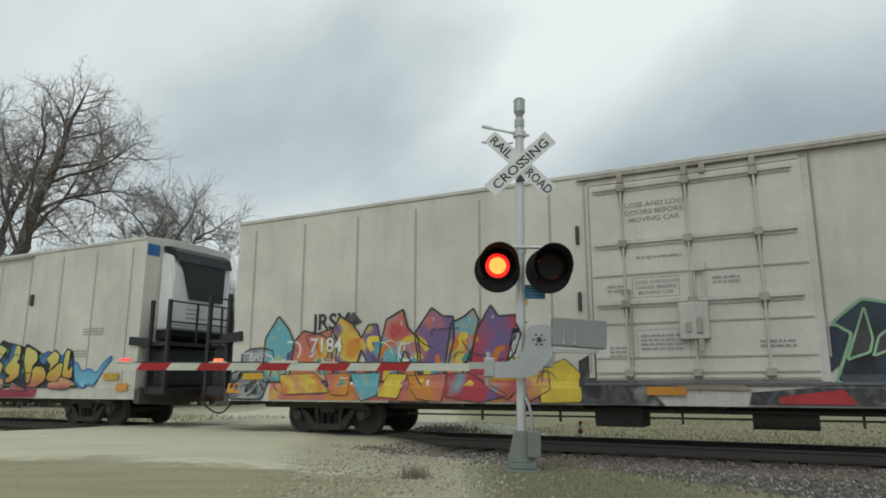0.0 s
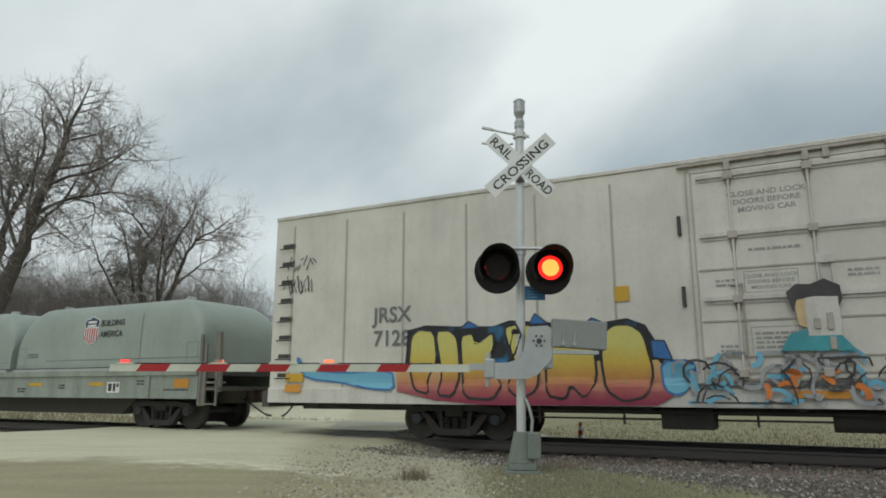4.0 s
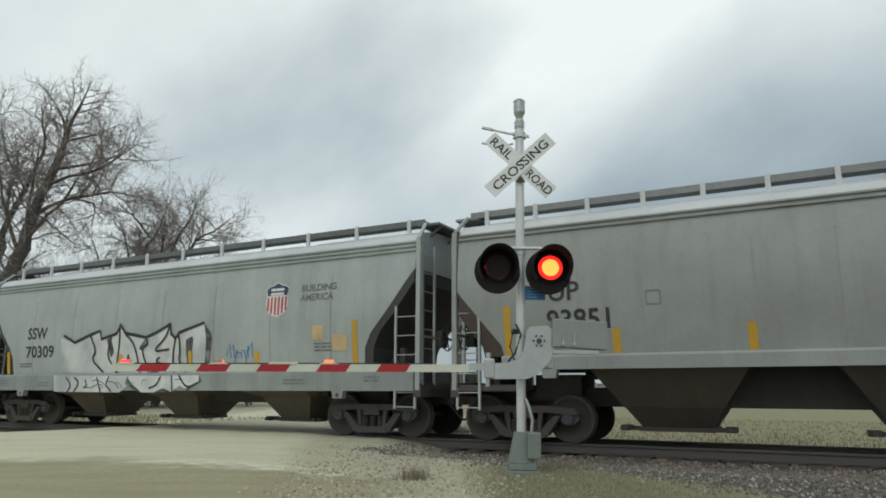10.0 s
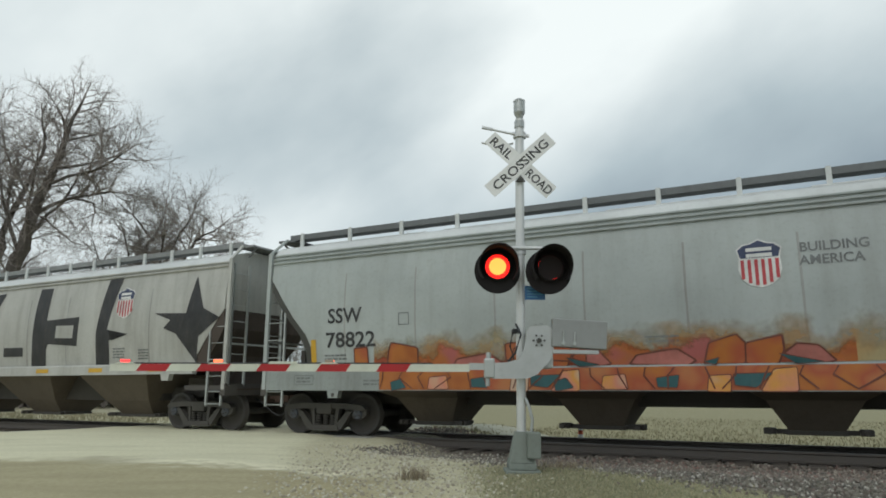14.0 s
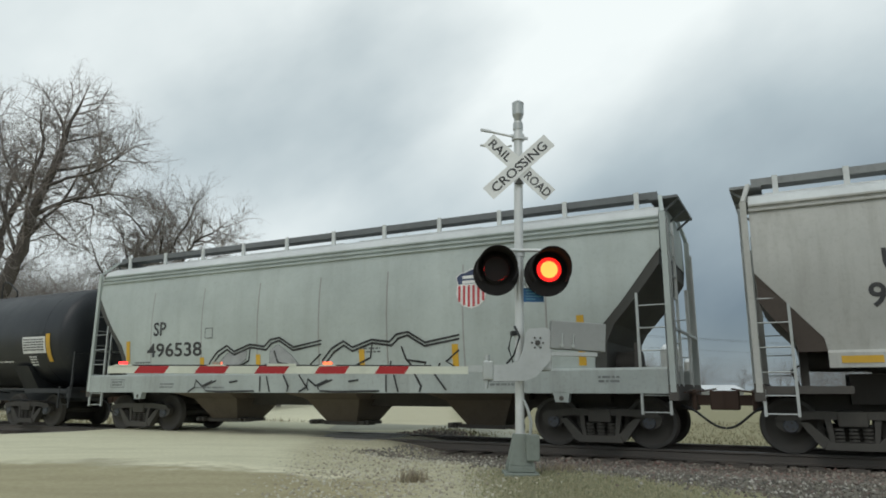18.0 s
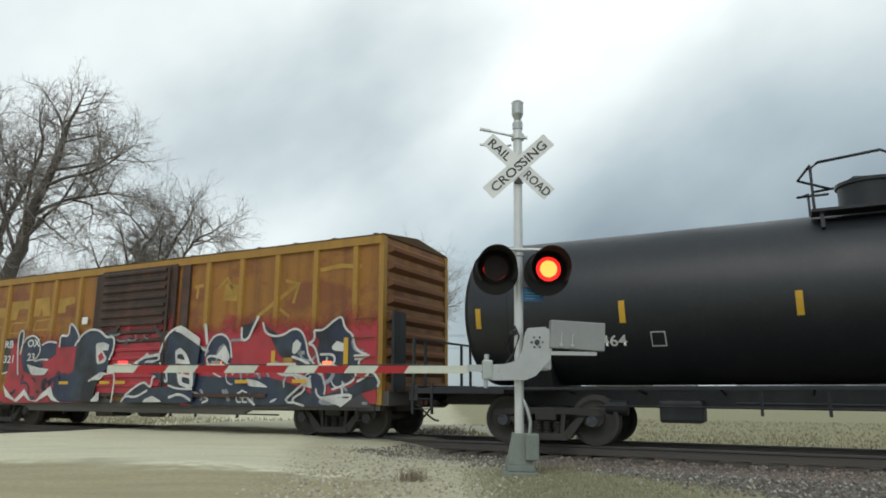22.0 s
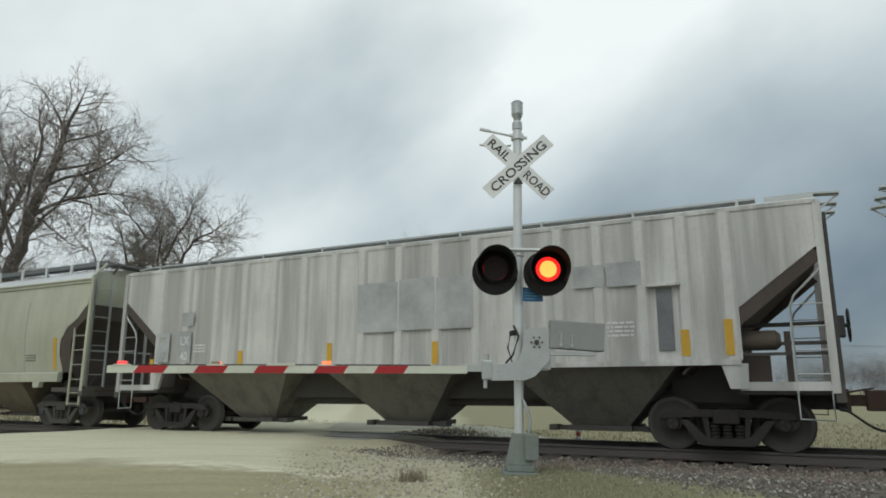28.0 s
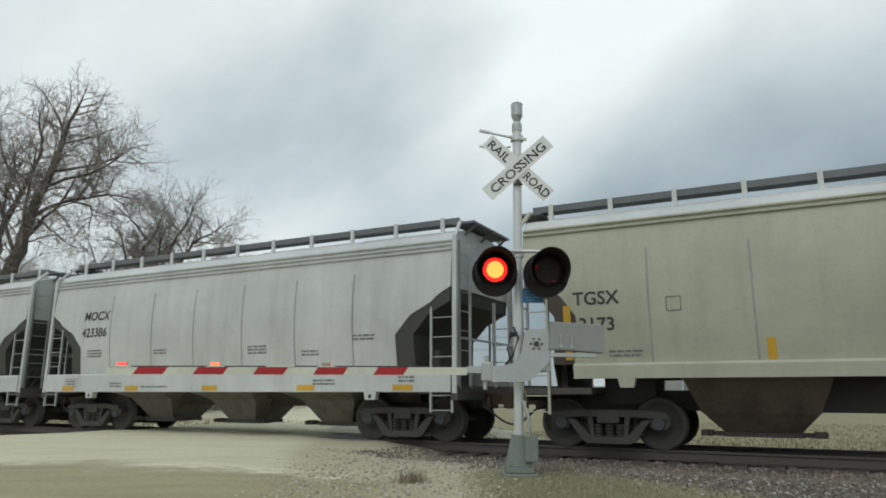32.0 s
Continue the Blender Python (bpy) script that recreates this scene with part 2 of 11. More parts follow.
M["coil_sill"] = paint("coil_sill", (0.30, 0.335, 0.295), dirt=(0.10, 0.085, 0.062), amount=0.6, streak=0.55, rough=0.55)
M["rust_wash"] = paint("rust_wash", (0.34, 0.28, 0.22), dirt=(0.17, 0.12, 0.085), amount=0.5, streak=0.6)
M["bar_grime"] = paint("bar_grime", (0.44, 0.40, 0.35), dirt=(0.12, 0.085, 0.06), amount=0.7, streak=0.7)
M["seam_dust"] = paint("seam_dust", (0.34, 0.345, 0.33), amount=0.4, streak=0.6)
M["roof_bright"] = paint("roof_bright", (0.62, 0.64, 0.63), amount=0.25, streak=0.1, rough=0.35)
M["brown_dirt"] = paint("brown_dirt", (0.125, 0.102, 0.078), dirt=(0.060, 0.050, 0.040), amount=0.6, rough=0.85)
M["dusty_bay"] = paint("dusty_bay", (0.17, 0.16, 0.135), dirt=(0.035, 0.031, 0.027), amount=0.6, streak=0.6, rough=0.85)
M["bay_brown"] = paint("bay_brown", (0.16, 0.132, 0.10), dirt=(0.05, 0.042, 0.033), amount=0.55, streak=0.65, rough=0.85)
# end slopes: grimy, with the shade under the car's ends in the colour
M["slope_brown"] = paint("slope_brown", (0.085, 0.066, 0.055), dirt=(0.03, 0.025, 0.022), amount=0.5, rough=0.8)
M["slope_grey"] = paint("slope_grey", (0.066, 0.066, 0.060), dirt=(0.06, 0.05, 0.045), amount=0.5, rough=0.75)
# under-car and truck tones lifted to stand in for haze on the windscreen
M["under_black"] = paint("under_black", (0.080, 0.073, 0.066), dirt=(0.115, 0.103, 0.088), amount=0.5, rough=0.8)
M["truck_iron"] = paint("truck_iron", (0.050, 0.046, 0.042), dirt=(0.078, 0.069, 0.059), amount=0.5, rough=0.8)
M["truck_hazed"] = paint("truck_hazed", (0.075, 0.070, 0.062), dirt=(0.11, 0.10, 0.086), amount=0.5, rough=0.85)
M["truck_rust"] = paint("truck_rust", (0.030, 0.026, 0.023), dirt=(0.070, 0.060, 0.050), amount=0.6, rough=0.85)
M["truck_dust"] = paint("truck_dust", (0.13, 0.125, 0.115), dirt=(0.05, 0.045, 0.04), amount=0.6, streak=0.4, rough=0.85)
M["slope_tan"] = paint("slope_tan", (0.21, 0.195, 0.165), dirt=(0.09, 0.08, 0.065), amount=0.5, rough=0.8)
# wheel tone lifted for the same haze
M["wheel_steel"] = paint("wheel_steel", (0.062, 0.056, 0.050), dirt=(0.074, 0.065, 0.056), amount=0.5, rough=0.75)
M["rim_bright"] = paint("rim_bright", (0.068, 0.064, 0.060), dirt=(0.03, 0.026, 0.022), amount=0.5, rough=0.5, metal=0.4)
M["cap_blue"] = paint("cap_blue", (0.062, 0.068, 0.080), amount=0.5, rough=0.5)
M["rust"] = paint("rust", (0.07, 0.042, 0.03), dirt=(0.06, 0.04, 0.03), amount=0.5, rough=0.85)
M["black_steel"] = paint("black_steel", (0.018, 0.020, 0.023), dirt=(0.07, 0.065, 0.06), amount=0.3, rough=0.55)
M["tank_black"] = paint("tank_black", (0.014, 0.016, 0.020), dirt=(0.050, 0.050, 0.050), amount=0.45, streak=0.2, rough=0.4)
M["box_yellow"] = paint("box_yellow", (0.31, 0.135, 0.020), dirt=(0.105, 0.036, 0.016), amount=0.7, streak=0.8, blotch=(0.215, 0.072, 0.020))
M["box_yellow_rib"] = paint("box_yellow_rib", (0.37, 0.20, 0.030), dirt=(0.15, 0.075, 0.03), amount=0.6, streak=0.5)
M["box_roof"] = paint("box_roof", (0.10, 0.055, 0.022), dirt=(0.04, 0.028, 0.02), amount=0.6, streak=0.3, rough=0.8)
M["box_door"] = paint("box_door", (0.044, 0.028, 0.023), dirt=(0.13, 0.075, 0.05), amount=0.6, streak=0.55, rough=0.7, blotch=(0.075, 0.036, 0.026))
M["box_rust"] = paint("box_rust", (0.20, 0.085, 0.035), dirt=(0.08, 0.045, 0.03), amount=0.5, streak=0.5, rough=0.75)
M["yellow_tape"] = paint("yellow_tape", (0.62, 0.36, 0.03), amount=0.25, streak=0.15, rough=0.45)
M["orange_tape"] = paint("orange_tape", (0.62, 0.27, 0.03), amount=0.25, streak=0.15, rough=0.45)
M["galv"] = paint("galv", (0.47, 0.49, 0.48), dirt=(0.28, 0.28, 0.26), amount=0.3, streak=0.25, rough=0.42, metal=0.55)
M["mast_alu"] = paint("mast_alu", (0.66, 0.67, 0.66), dirt=(0.36, 0.36, 0.34), amount=0.25, streak=0.3, rough=0.38, metal=0.35)
M["casting_grey"] = paint("casting_grey", (0.50, 0.52, 0.52), dirt=(0.25, 0.25, 0.24), amount=0.3, streak=0.25, rough=0.45, metal=0.2)
M["weight_grey"] = paint("weight_grey", (0.30, 0.31, 0.305), dirt=(0.2, 0.2, 0.19), amount=0.35, streak=0.3, rough=0.5, metal=0.2)
M["stake_grey"] = paint("stake_grey", (0.21, 0.195, 0.17), dirt=(0.08, 0.065, 0.05), amount=0.5, streak=0.5, rough=0.7)
M["base_green"] = paint("base_green", (0.22, 0.25, 0.22), dirt=(0.1, 0.1, 0.08), amount=0.5, rough=0.7)
M["sign_white"] = paint("sign_white", (0.84, 0.85, 0.82), amount=0.08, streak=0.1, rough=0.5)
M["arm_white"] = paint("arm_white", (0.64, 0.66, 0.56), amount=0.2, streak=0.2, rough=0.45)
M["arm_red"] = paint("arm_red", (0.42, 0.015, 0.02), dirt=(0.2, 0.05, 0.04), amount=0.15, streak=0.15, rough=0.4)
M["lamp_black"] = paint("lamp_black", (0.010, 0.008, 0.009), dirt=(0.02, 0.010, 0.010), amount=0.2, rough=0.9)
M["blue_sign"] = paint("blue_sign", (0.03, 0.14, 0.33), amount=0.15, rough=0.4)
M["letter_black"] = spray("letter_black", (0.025, 0.025, 0.028), 0.3, (0.2, 0.2, 0.19))
M["letter_grey"] = spray("letter_grey", (0.16, 0.17, 0.17), 0.4, (0.3, 0.3, 0.29))
M["letter_white"] = spray("letter_white", (0.74, 0.74, 0.72), 0.2)
M["shield_red"] = spray("shield_red", (0.50, 0.05, 0.06), 0.2, (0.4, 0.3, 0.28))
M["shield_blue"] = spray("shield_blue", (0.03, 0.045, 0.11), 0.2)
for key, col in {"s_black": (0.016, 0.016, 0.018), "s_white": (0.74, 0.75, 0.74), "s_silver": (0.50, 0.51, 0.51), "s_red": (0.52, 0.035, 0.04),
                 "s_crimson": (0.36, 0.025, 0.06), "s_orange": (0.70, 0.20, 0.03), "s_yellow": (0.74, 0.55, 0.05), "s_lemon": (0.70, 0.62, 0.13),
                 "s_teal": (0.05, 0.33, 0.38), "s_sky": (0.16, 0.45, 0.62), "s_blue": (0.03, 0.17, 0.46), "s_navy": (0.018, 0.03, 0.07),
                 "s_purple": (0.14, 0.07, 0.24), "s_pink": (0.66, 0.24, 0.24), "s_green": (0.05, 0.27, 0.10), "s_grey": (0.16, 0.17, 0.18),
                 "s_mint": (0.30, 0.50, 0.30), "s_tan": (0.62, 0.45, 0.24), "s_ochre": (0.50, 0.26, 0.05), "s_dark_teal": (0.02, 0.10, 0.11),
                 "s_char": (0.045, 0.042, 0.042), "s_patch": (0.36, 0.37, 0.38), "s_panel": (0.62, 0.61, 0.57)}.items():
    M[key] = spray(key, col)
TEAL, SUN, BRICK, PLUM, AMBER, CORAL = (0.14, 0.40, 0.46), (0.66, 0.50, 0.08), (0.46, 0.05, 0.07), (0.17, 0.11, 0.26), (0.62, 0.26, 0.04), (0.56, 0.17, 0.13)
for key, cols in {"s_teal_sun": (SUN, TEAL, TEAL, SUN), "s_coral_sun": (SUN, CORAL, CORAL, AMBER), "s_sun_plum": (AMBER, SUN, PLUM, PLUM, TEAL), "s_teal_coral": (SUN, CORAL, TEAL, AMBER), "s_plum_coral": (SUN, PLUM, PLUM, CORAL), "s_brick_plum": (TEAL, BRICK, BRICK, PLUM), "s_brick_coral": (AMBER, BRICK, CORAL, TEAL), "s_amber_sun": (CORAL, AMBER, SUN, CORAL)}.items():
    M[key] = mixed_spray(key, cols, 1.1)
M["letter_faint"] = spray("letter_faint", (0.33, 0.33, 0.31), 0.4, (0.45, 0.44, 0.42))
M["s_faded_gold"] = spray("s_faded_gold", (0.40, 0.235, 0.032), 0.5, (0.26, 0.11, 0.03))
M["s_slate"] = mixed_spray("s_slate", [(0.14, 0.15, 0.17), (0.30, 0.32, 0.34), (0.20, 0.22, 0.25), (0.40, 0.41, 0.41)], 1.3)
M["s_lemon_fade"] = faded_spray("s_lemon_fade", ((0.80, (0.30, 0.03, 0.07)), (1.05, (0.44, 0.12, 0.10)), (1.25, (0.52, 0.26, 0.06)), (1.50, (0.60, 0.43, 0.07)), (1.85, (0.60, 0.55, 0.16))))
M["s_peach_fade"] = faded_spray("s_peach_fade", ((0.80, (0.27, 0.03, 0.07)), (0.98, (0.38, 0.10, 0.10)), (1.18, (0.55, 0.27, 0.13)), (1.45, (0.58, 0.40, 0.16))))
M["s_water"] = faded_spray("s_water", ((1.0, (0.20, 0.50, 0.62)), (1.45, (0.13, 0.38, 0.56)), (1.9, (0.04, 0.18, 0.42))))
M["s_flesh"] = mixed_spray("s_flesh", [(0.60, 0.38, 0.24), (0.62, 0.24, 0.16), (0.66, 0.30, 0.06), (0.58, 0.40, 0.28)], 1.2)
M["s_ember"] = mixed_spray("s_ember", [(0.34, 0.095, 0.02), (0.44, 0.145, 0.028), (0.38, 0.085, 0.035), (0.46, 0.17, 0.06)], 1.0)
M["s_chrome"] = mixed_spray("s_chrome", [(0.40, 0.42, 0.42), (0.56, 0.58, 0.57), (0.66, 0.67, 0.66), (0.48, 0.50, 0.50)], 0.9)
M["s_midnight"] = mixed_spray("s_midnight", [(0.012, 0.014, 0.022), (0.018, 0.028, 0.068), (0.030, 0.045, 0.065), (0.011, 0.012, 0.016)], 0.9)
M["s_scarlet"] = mixed_spray("s_scarlet", [(0.28, 0.025, 0.035), (0.42, 0.03, 0.05), (0.36, 0.03, 0.04)], 0.9, 0.35)
M["s_ember_dark"] = spray("s_ember_dark", (0.15, 0.040, 0.022), 0.3)
M["s_rose"] = spray("s_rose", (0.46, 0.15, 0.12), 0.3)
M["s_cloud"] = thinning_spray("s_cloud", [(0.40, 0.32, 0.17), (0.46, 0.26, 0.09), (0.36, 0.33, 0.24)], 1.62, 2.15, 1.2)
M["s_deep"] = mixed_spray("s_deep", [(0.012, 0.012, 0.014), (0.013, 0.014, 0.018), (0.013, 0.016, 0.022), (0.03, 0.17, 0.34)], 1.5)
M["s_ember_low"] = thinning_spray("s_ember_low", [(0.30, 0.06, 0.025), (0.42, 0.13, 0.03), (0.40, 0.11, 0.10)], 1.62, 1.82, 1.6)
M["patch_grey"] = spray("patch_grey", (0.41, 0.42, 0.42), 0.35, (0.52, 0.51, 0.49))
M["s_haze"] = mixed_spray("s_haze", [(0.44, 0.34, 0.17), (0.50, 0.32, 0.10), (0.42, 0.38, 0.26)], 1.2)
M["s_scarlet_ground"] = thinning_spray("s_scarlet_ground", [(0.22, 0.022, 0.028), (0.40, 0.03, 0.045), (0.32, 0.028, 0.036)], 2.25, 2.75)
M["s_chalk"] = spray("s_chalk", (0.60, 0.60, 0.58), 0.55, (0.14, 0.13, 0.13))
M["s_smoke"] = mixed_spray("s_smoke", [(0.03, 0.03, 0.032), (0.10, 0.10, 0.10), (0.04, 0.04, 0.045), (0.24, 0.24, 0.23)], 2.2)


def earth(name):
    """Gravel road, tan foreground, shoulder gravel, grass and ballast, each fraying into the next."""
    m, n, l, sh = mat_new(name)
    co = n.new("ShaderNodeTexCoord").outputs["Object"]
    xyz = n.new("ShaderNodeSeparateXYZ")
    l.new(co, xyz.inputs[0])
    X, Y = xyz.outputs[0], xyz.outputs[1]

    def mth(op, a, b=0.0):
        q = n.new("ShaderNodeMath")
        q.operation = op
        for i, v in ((0, a), (1, b)):
            if hasattr(v, "links"):
                l.new(v, q.inputs[i])
            else:
                q.inputs[i].default_value = v
        return q.outputs[0]

    def step(v, lo, hi):
        r = n.new("ShaderNodeMapRange")
        r.interpolation_type = "SMOOTHSTEP"
        r.inputs["From Min"].default_value, r.inputs["From Max"].default_value = lo, hi
        l.new(v, r.inputs[0])
        return r.outputs[0]

    wide = noise_node(n, l, co, 0.45, 5, 0.6)
    fray = noise_node(n, l, co, 2.2, 6, 0.65)
    grit = noise_node(n, l, co, 16, 6, 0.75)
    rut = noise_node(n, l, co, 1.1, 5, 0.6, (0.35, 2.2, 1))
    wob = mth("ADD", mth("MULTIPLY", mth("SUBTRACT", wide, 0.5), 2.6), mth("MULTIPLY", mth("SUBTRACT", fray, 0.5), 1.5))
    w = mth("SUBTRACT", mth("ADD", mth("MULTIPLY", X, NORMAL.x), mth("MULTIPLY", Y, NORMAL.y)), DC)

    def soil(a, b, dark, k=0.5):
        t = mix_node(n, l, ramp_node(n, l, grit, 0.34, 0.66), a, b)
        return mix_node(n, l, ramp_node(n, l, rut, 0.45, 0.75, (0, 0, 0, 1), (k, k, k, 1)), t, dark)

    field = soil((0.22, 0.205, 0.108), (0.31, 0.285, 0.165), (0.26, 0.23, 0.13), 0.7)
    road = soil((0.58, 0.555, 0.39), (0.74, 0.71, 0.52), (0.50, 0.47, 0.32), 0.6)
    dirt = soil((0.29, 0.25, 0.135), (0.40, 0.35, 0.205), (0.24, 0.205, 0.115), 0.6)
    shoulder = soil((0.42, 0.39, 0.255), (0.62, 0.585, 0.42), (0.35, 0.315, 0.205), 0.5)
    grass = soil((0.23, 0.225, 0.13), (0.36, 0.345, 0.215), (0.28, 0.255, 0.15), 0.5)
    bed = soil((0.065, 0.053, 0.043), (0.14, 0.116, 0.095), (0.10, 0.075, 0.062), 0.6)
    # near side of the track: shoulder, then grass to the east, tan towards the eye
    near = mix_node(n, l, step(mth("ADD", X, mth("MULTIPLY", wob, 0.4)), 0.1, 0.9), shoulder, grass)
    along = mth("ADD", mth("MULTIPLY", X, ALONG.x), mth("MULTIPLY", Y, ALONG.y))
    reach = mth("ADD", w, mth("MULTIPLY", mth("MAXIMUM", mth("ADD", along, 3.0), 0.0), 0.6))
    here = mix_node(n, l, step(mth("SUBTRACT", reach, mth("MULTIPLY", wob, 0.3)), -4.2, -3.6), near, mix_node(n, l, step(mth("ADD", X, mth("MULTIPLY", wob, 0.7)), -1.2, 0.6), shoulder, bed))
    there = mix_node(n, l, step(mth("ADD", w, mth("MULTIPLY", wob, 0.3)), 1.7, 2.4), here, mix_node(n, l, step(mth("ADD", X, mth("MULTIPLY", wob, 0.6)), 0.3, 1.8), shoulder, field))
    # the road runs over all of it
    edge = mth("ADD", mth("ADD", X, mth("MULTIPLY", wob, 0.55)), mth("MULTIPLY", mth("SUBTRACT", Y, 10.0), 0.105))
    roady = mth("SUBTRACT", 1.0, step(edge, -2.7, -1.9))
    roady = mth("MULTIPLY", roady, step(mth("ADD", X, mth("MULTIPLY", wob, 0.4)), -13.5, -12.2))
    far = mth("SUBTRACT", 1.0, step(Y, 60.0, 110.0))
    full = mix_node(n, l, mth("MULTIPLY", roady, far), there, road)
    # tan tone in the foreground
    front = mth("ADD", mth("ADD", Y, mth("MULTIPLY", wob, 0.95)), mth("MULTIPLY", X, 0.30))
    tan = mth("MULTIPLY", mth("SUBTRACT", 1.0, step(front, 8.4, 9.1)), mth("SUBTRACT", 1.0, step(mth("ADD", X, mth("MULTIPLY", wob, 0.5)), -1.1, 0.4)))
    full = mix_node(n, l, mth("MULTIPLY", tan, 0.85), full, dirt)
    # pale rim along the tan tone's edge, and a darker patch beside it
    rim = mth("MULTIPLY", mth("MULTIPLY", step(front, 8.75, 9.05), mth("SUBTRACT", 1.0, step(front, 9.05, 9.5))), mth("MULTIPLY", step(fray, 0.40, 0.56), step(X, -6.5, -5.0)))
    rim = mth("MULTIPLY", rim, mth("SUBTRACT", 1.0, step(X, -1.6, -0.6)))
    full = mix_node(n, l, mth("MULTIPLY", rim, 0.75), full, (0.80, 0.76, 0.57))
    dark_spot = mth("MULTIPLY", mth("SUBTRACT", 1.0, step(mth("ABSOLUTE", mth("ADD", X, 5.1)), 0.2, 1.1)), mth("SUBTRACT", 1.0, step(mth("ABSOLUTE", mth("SUBTRACT", front, 9.0)), 0.1, 0.55)))
    full = mix_node(n, l, mth("MULTIPLY", dark_spot, 0.55), full, (0.25, 0.22, 0.135))
    speck = noise_node(n, l, co, 46, 3, 0.7)
    full = mix_node(n, l, ramp_node(n, l, speck, 0.56, 0.70, (0, 0, 0, 1), (0.32, 0.32, 0.32, 1)), full, (0.26, 0.225, 0.16))
    full = mix_node(n, l, ramp_node(n, l, speck, 0.30, 0.42, (0.28, 0.28, 0.28, 1), (0, 0, 0, 1)), full, (0.70, 0.67, 0.52))
    l.new(full, sh.inputs["Base Color"])
    sh.inputs["Roughness"].default_value = 0.95
    bump_node(n, l, sh, mth("ADD", grit, mth("MULTIPLY", rut, 0.6)), 0.6, 0.04)
    return m


M["earth"] = earth("earth")
M["gravel_road"] = rough_mat("gravel_road", (0.36, 0.345, 0.265), (0.50, 0.485, 0.385), 5.0, 0.35, 0.03, big=0.35)
M["stones"] = pebbles("stones", [(0.14, 0.108, 0.09), (0.18, 0.14, 0.115), (0.095, 0.078, 0.066), (0.21, 0.175, 0.14), (0.19, 0.095, 0.078), (0.155, 0.135, 0.105), (0.075, 0.064, 0.056), (0.32, 0.28, 0.23)])
M["grey_stones"] = pebbles("grey_stones", [(0.125, 0.112, 0.09), (0.165, 0.15, 0.12), (0.09, 0.082, 0.068), (0.20, 0.185, 0.15), (0.14, 0.10, 0.085), (0.15, 0.14, 0.105), (0.07, 0.064, 0.055), (0.42, 0.40, 0.35)])
M["road_stones"] = pebbles("road_stones", [(0.52, 0.49, 0.37), (0.44, 0.41, 0.31), (0.62, 0.59, 0.48), (0.34, 0.30, 0.23), (0.56, 0.53, 0.42), (0.30, 0.265, 0.20), (0.48, 0.45, 0.34)])
# rail sides and ties: colour lifted to imitate the veil of haze
M["rail_steel"] = paint("rail_steel", (0.088, 0.078, 0.070), dirt=(0.12, 0.09, 0.07), amount=0.5, rough=0.7)
M["rail_top"] = paint("rail_top", (0.13, 0.125, 0.12), amount=0.5, rough=0.45, metal=0.8)
M["tie_wood"] = rough_mat("tie_wood", (0.07, 0.06, 0.052), (0.13, 0.11, 0.092), 9, 0.6, 0.02, stretch=(1, 8, 1))
M["bark"] = rough_mat("bark", (0.075, 0.064, 0.056), (0.16, 0.14, 0.125), 6, 0.7, 0.04, stretch=(1, 1, 0.25))
M["twig"] = rough_mat("twig", (0.22, 0.19, 0.175), (0.36, 0.325, 0.30), 9, 0.3, 0.02)
# far twigs greyed, with the haze of distance put into the colour
M["far_twig_hazed"] = rough_mat("far_twig_hazed", (0.16, 0.145, 0.14), (0.25, 0.23, 0.225), 1.5, 0.2, 0.02)
M["dry_grass"] = pebbles("dry_grass", [(0.27, 0.245, 0.135), (0.23, 0.222, 0.115), (0.32, 0.28, 0.165), (0.25, 0.225, 0.125)])
M["green_grass"] = pebbles("green_grass", [(0.30, 0.30, 0.17), (0.36, 0.34, 0.20), (0.26, 0.27, 0.15), (0.40, 0.37, 0.23)])
M["weed"] = pebbles("weed", [(0.28, 0.23, 0.15), (0.34, 0.29, 0.19), (0.23, 0.18, 0.12)])
M["concrete"] = rough_mat("concrete", (0.30, 0.29, 0.26), (0.42, 0.41, 0.37), 7, 0.3, 0.01)
M["silo_stave"] = rough_mat("silo_stave", (0.30, 0.31, 0.30), (0.40, 0.40, 0.38), 1.5, 0.2, 0.05)
M["barn_metal"] = paint("barn_metal", (0.66, 0.69, 0.70), amount=0.2, rough=0.4)
M["barn_wall"] = paint("barn_wall", (0.42, 0.42, 0.41), amount=0.3, rough=0.7)
M["walk_grey"] = paint("walk_grey", (0.15, 0.16, 0.165), dirt=(0.07, 0.07, 0.065), amount=0.4, rough=0.6)
M["plank_grey"] = paint("plank_grey", (0.25, 0.26, 0.26), dirt=(0.10, 0.10, 0.095), amount=0.45, rough=0.6)
M["wire"] = paint("wire", (0.10, 0.10, 0.10), rough=0.5)
M["pole_wood"] = rough_mat("pole_wood", (0.09, 0.075, 0.06), (0.15, 0.13, 0.11), 6, 0.4, 0.02, stretch=(1, 1, 0.1))
M["cone_orange"] = paint("cone_orange", (0.62, 0.10, 0.04), amount=0.15, rough=0.5)
M["lamp_lit"] = glow("lamp_lit", (1.0, 0.014, 0.01), 1.35)
M["lamp_core"] = glow("lamp_core", (1.0, 0.30, 0.055), 1.9)
M["lamp_unlit"] = paint("lamp_unlit", (0.012, 0.003, 0.003), dirt=(0.012, 0.006, 0.006), amount=0.2, rough=0.6)
M["arm_lamp_lit"] = glow("arm_lamp_lit", (1.0, 0.05, 0.05), 1.5)
M["arm_lamp_amber"] = glow("arm_lamp_amber", (1.0, 0.14, 0.05), 1.8)
M["arm_lamp_unlit"] = paint("arm_lamp_unlit", (0.36, 0.30, 0.24), rough=0.4)


# ---- mesh helpers ----
def empty(name, parent=None):
    ob = new(name)
    ob.empty_display_size = 0.3
    if parent:
        ob.parent = parent
    return ob


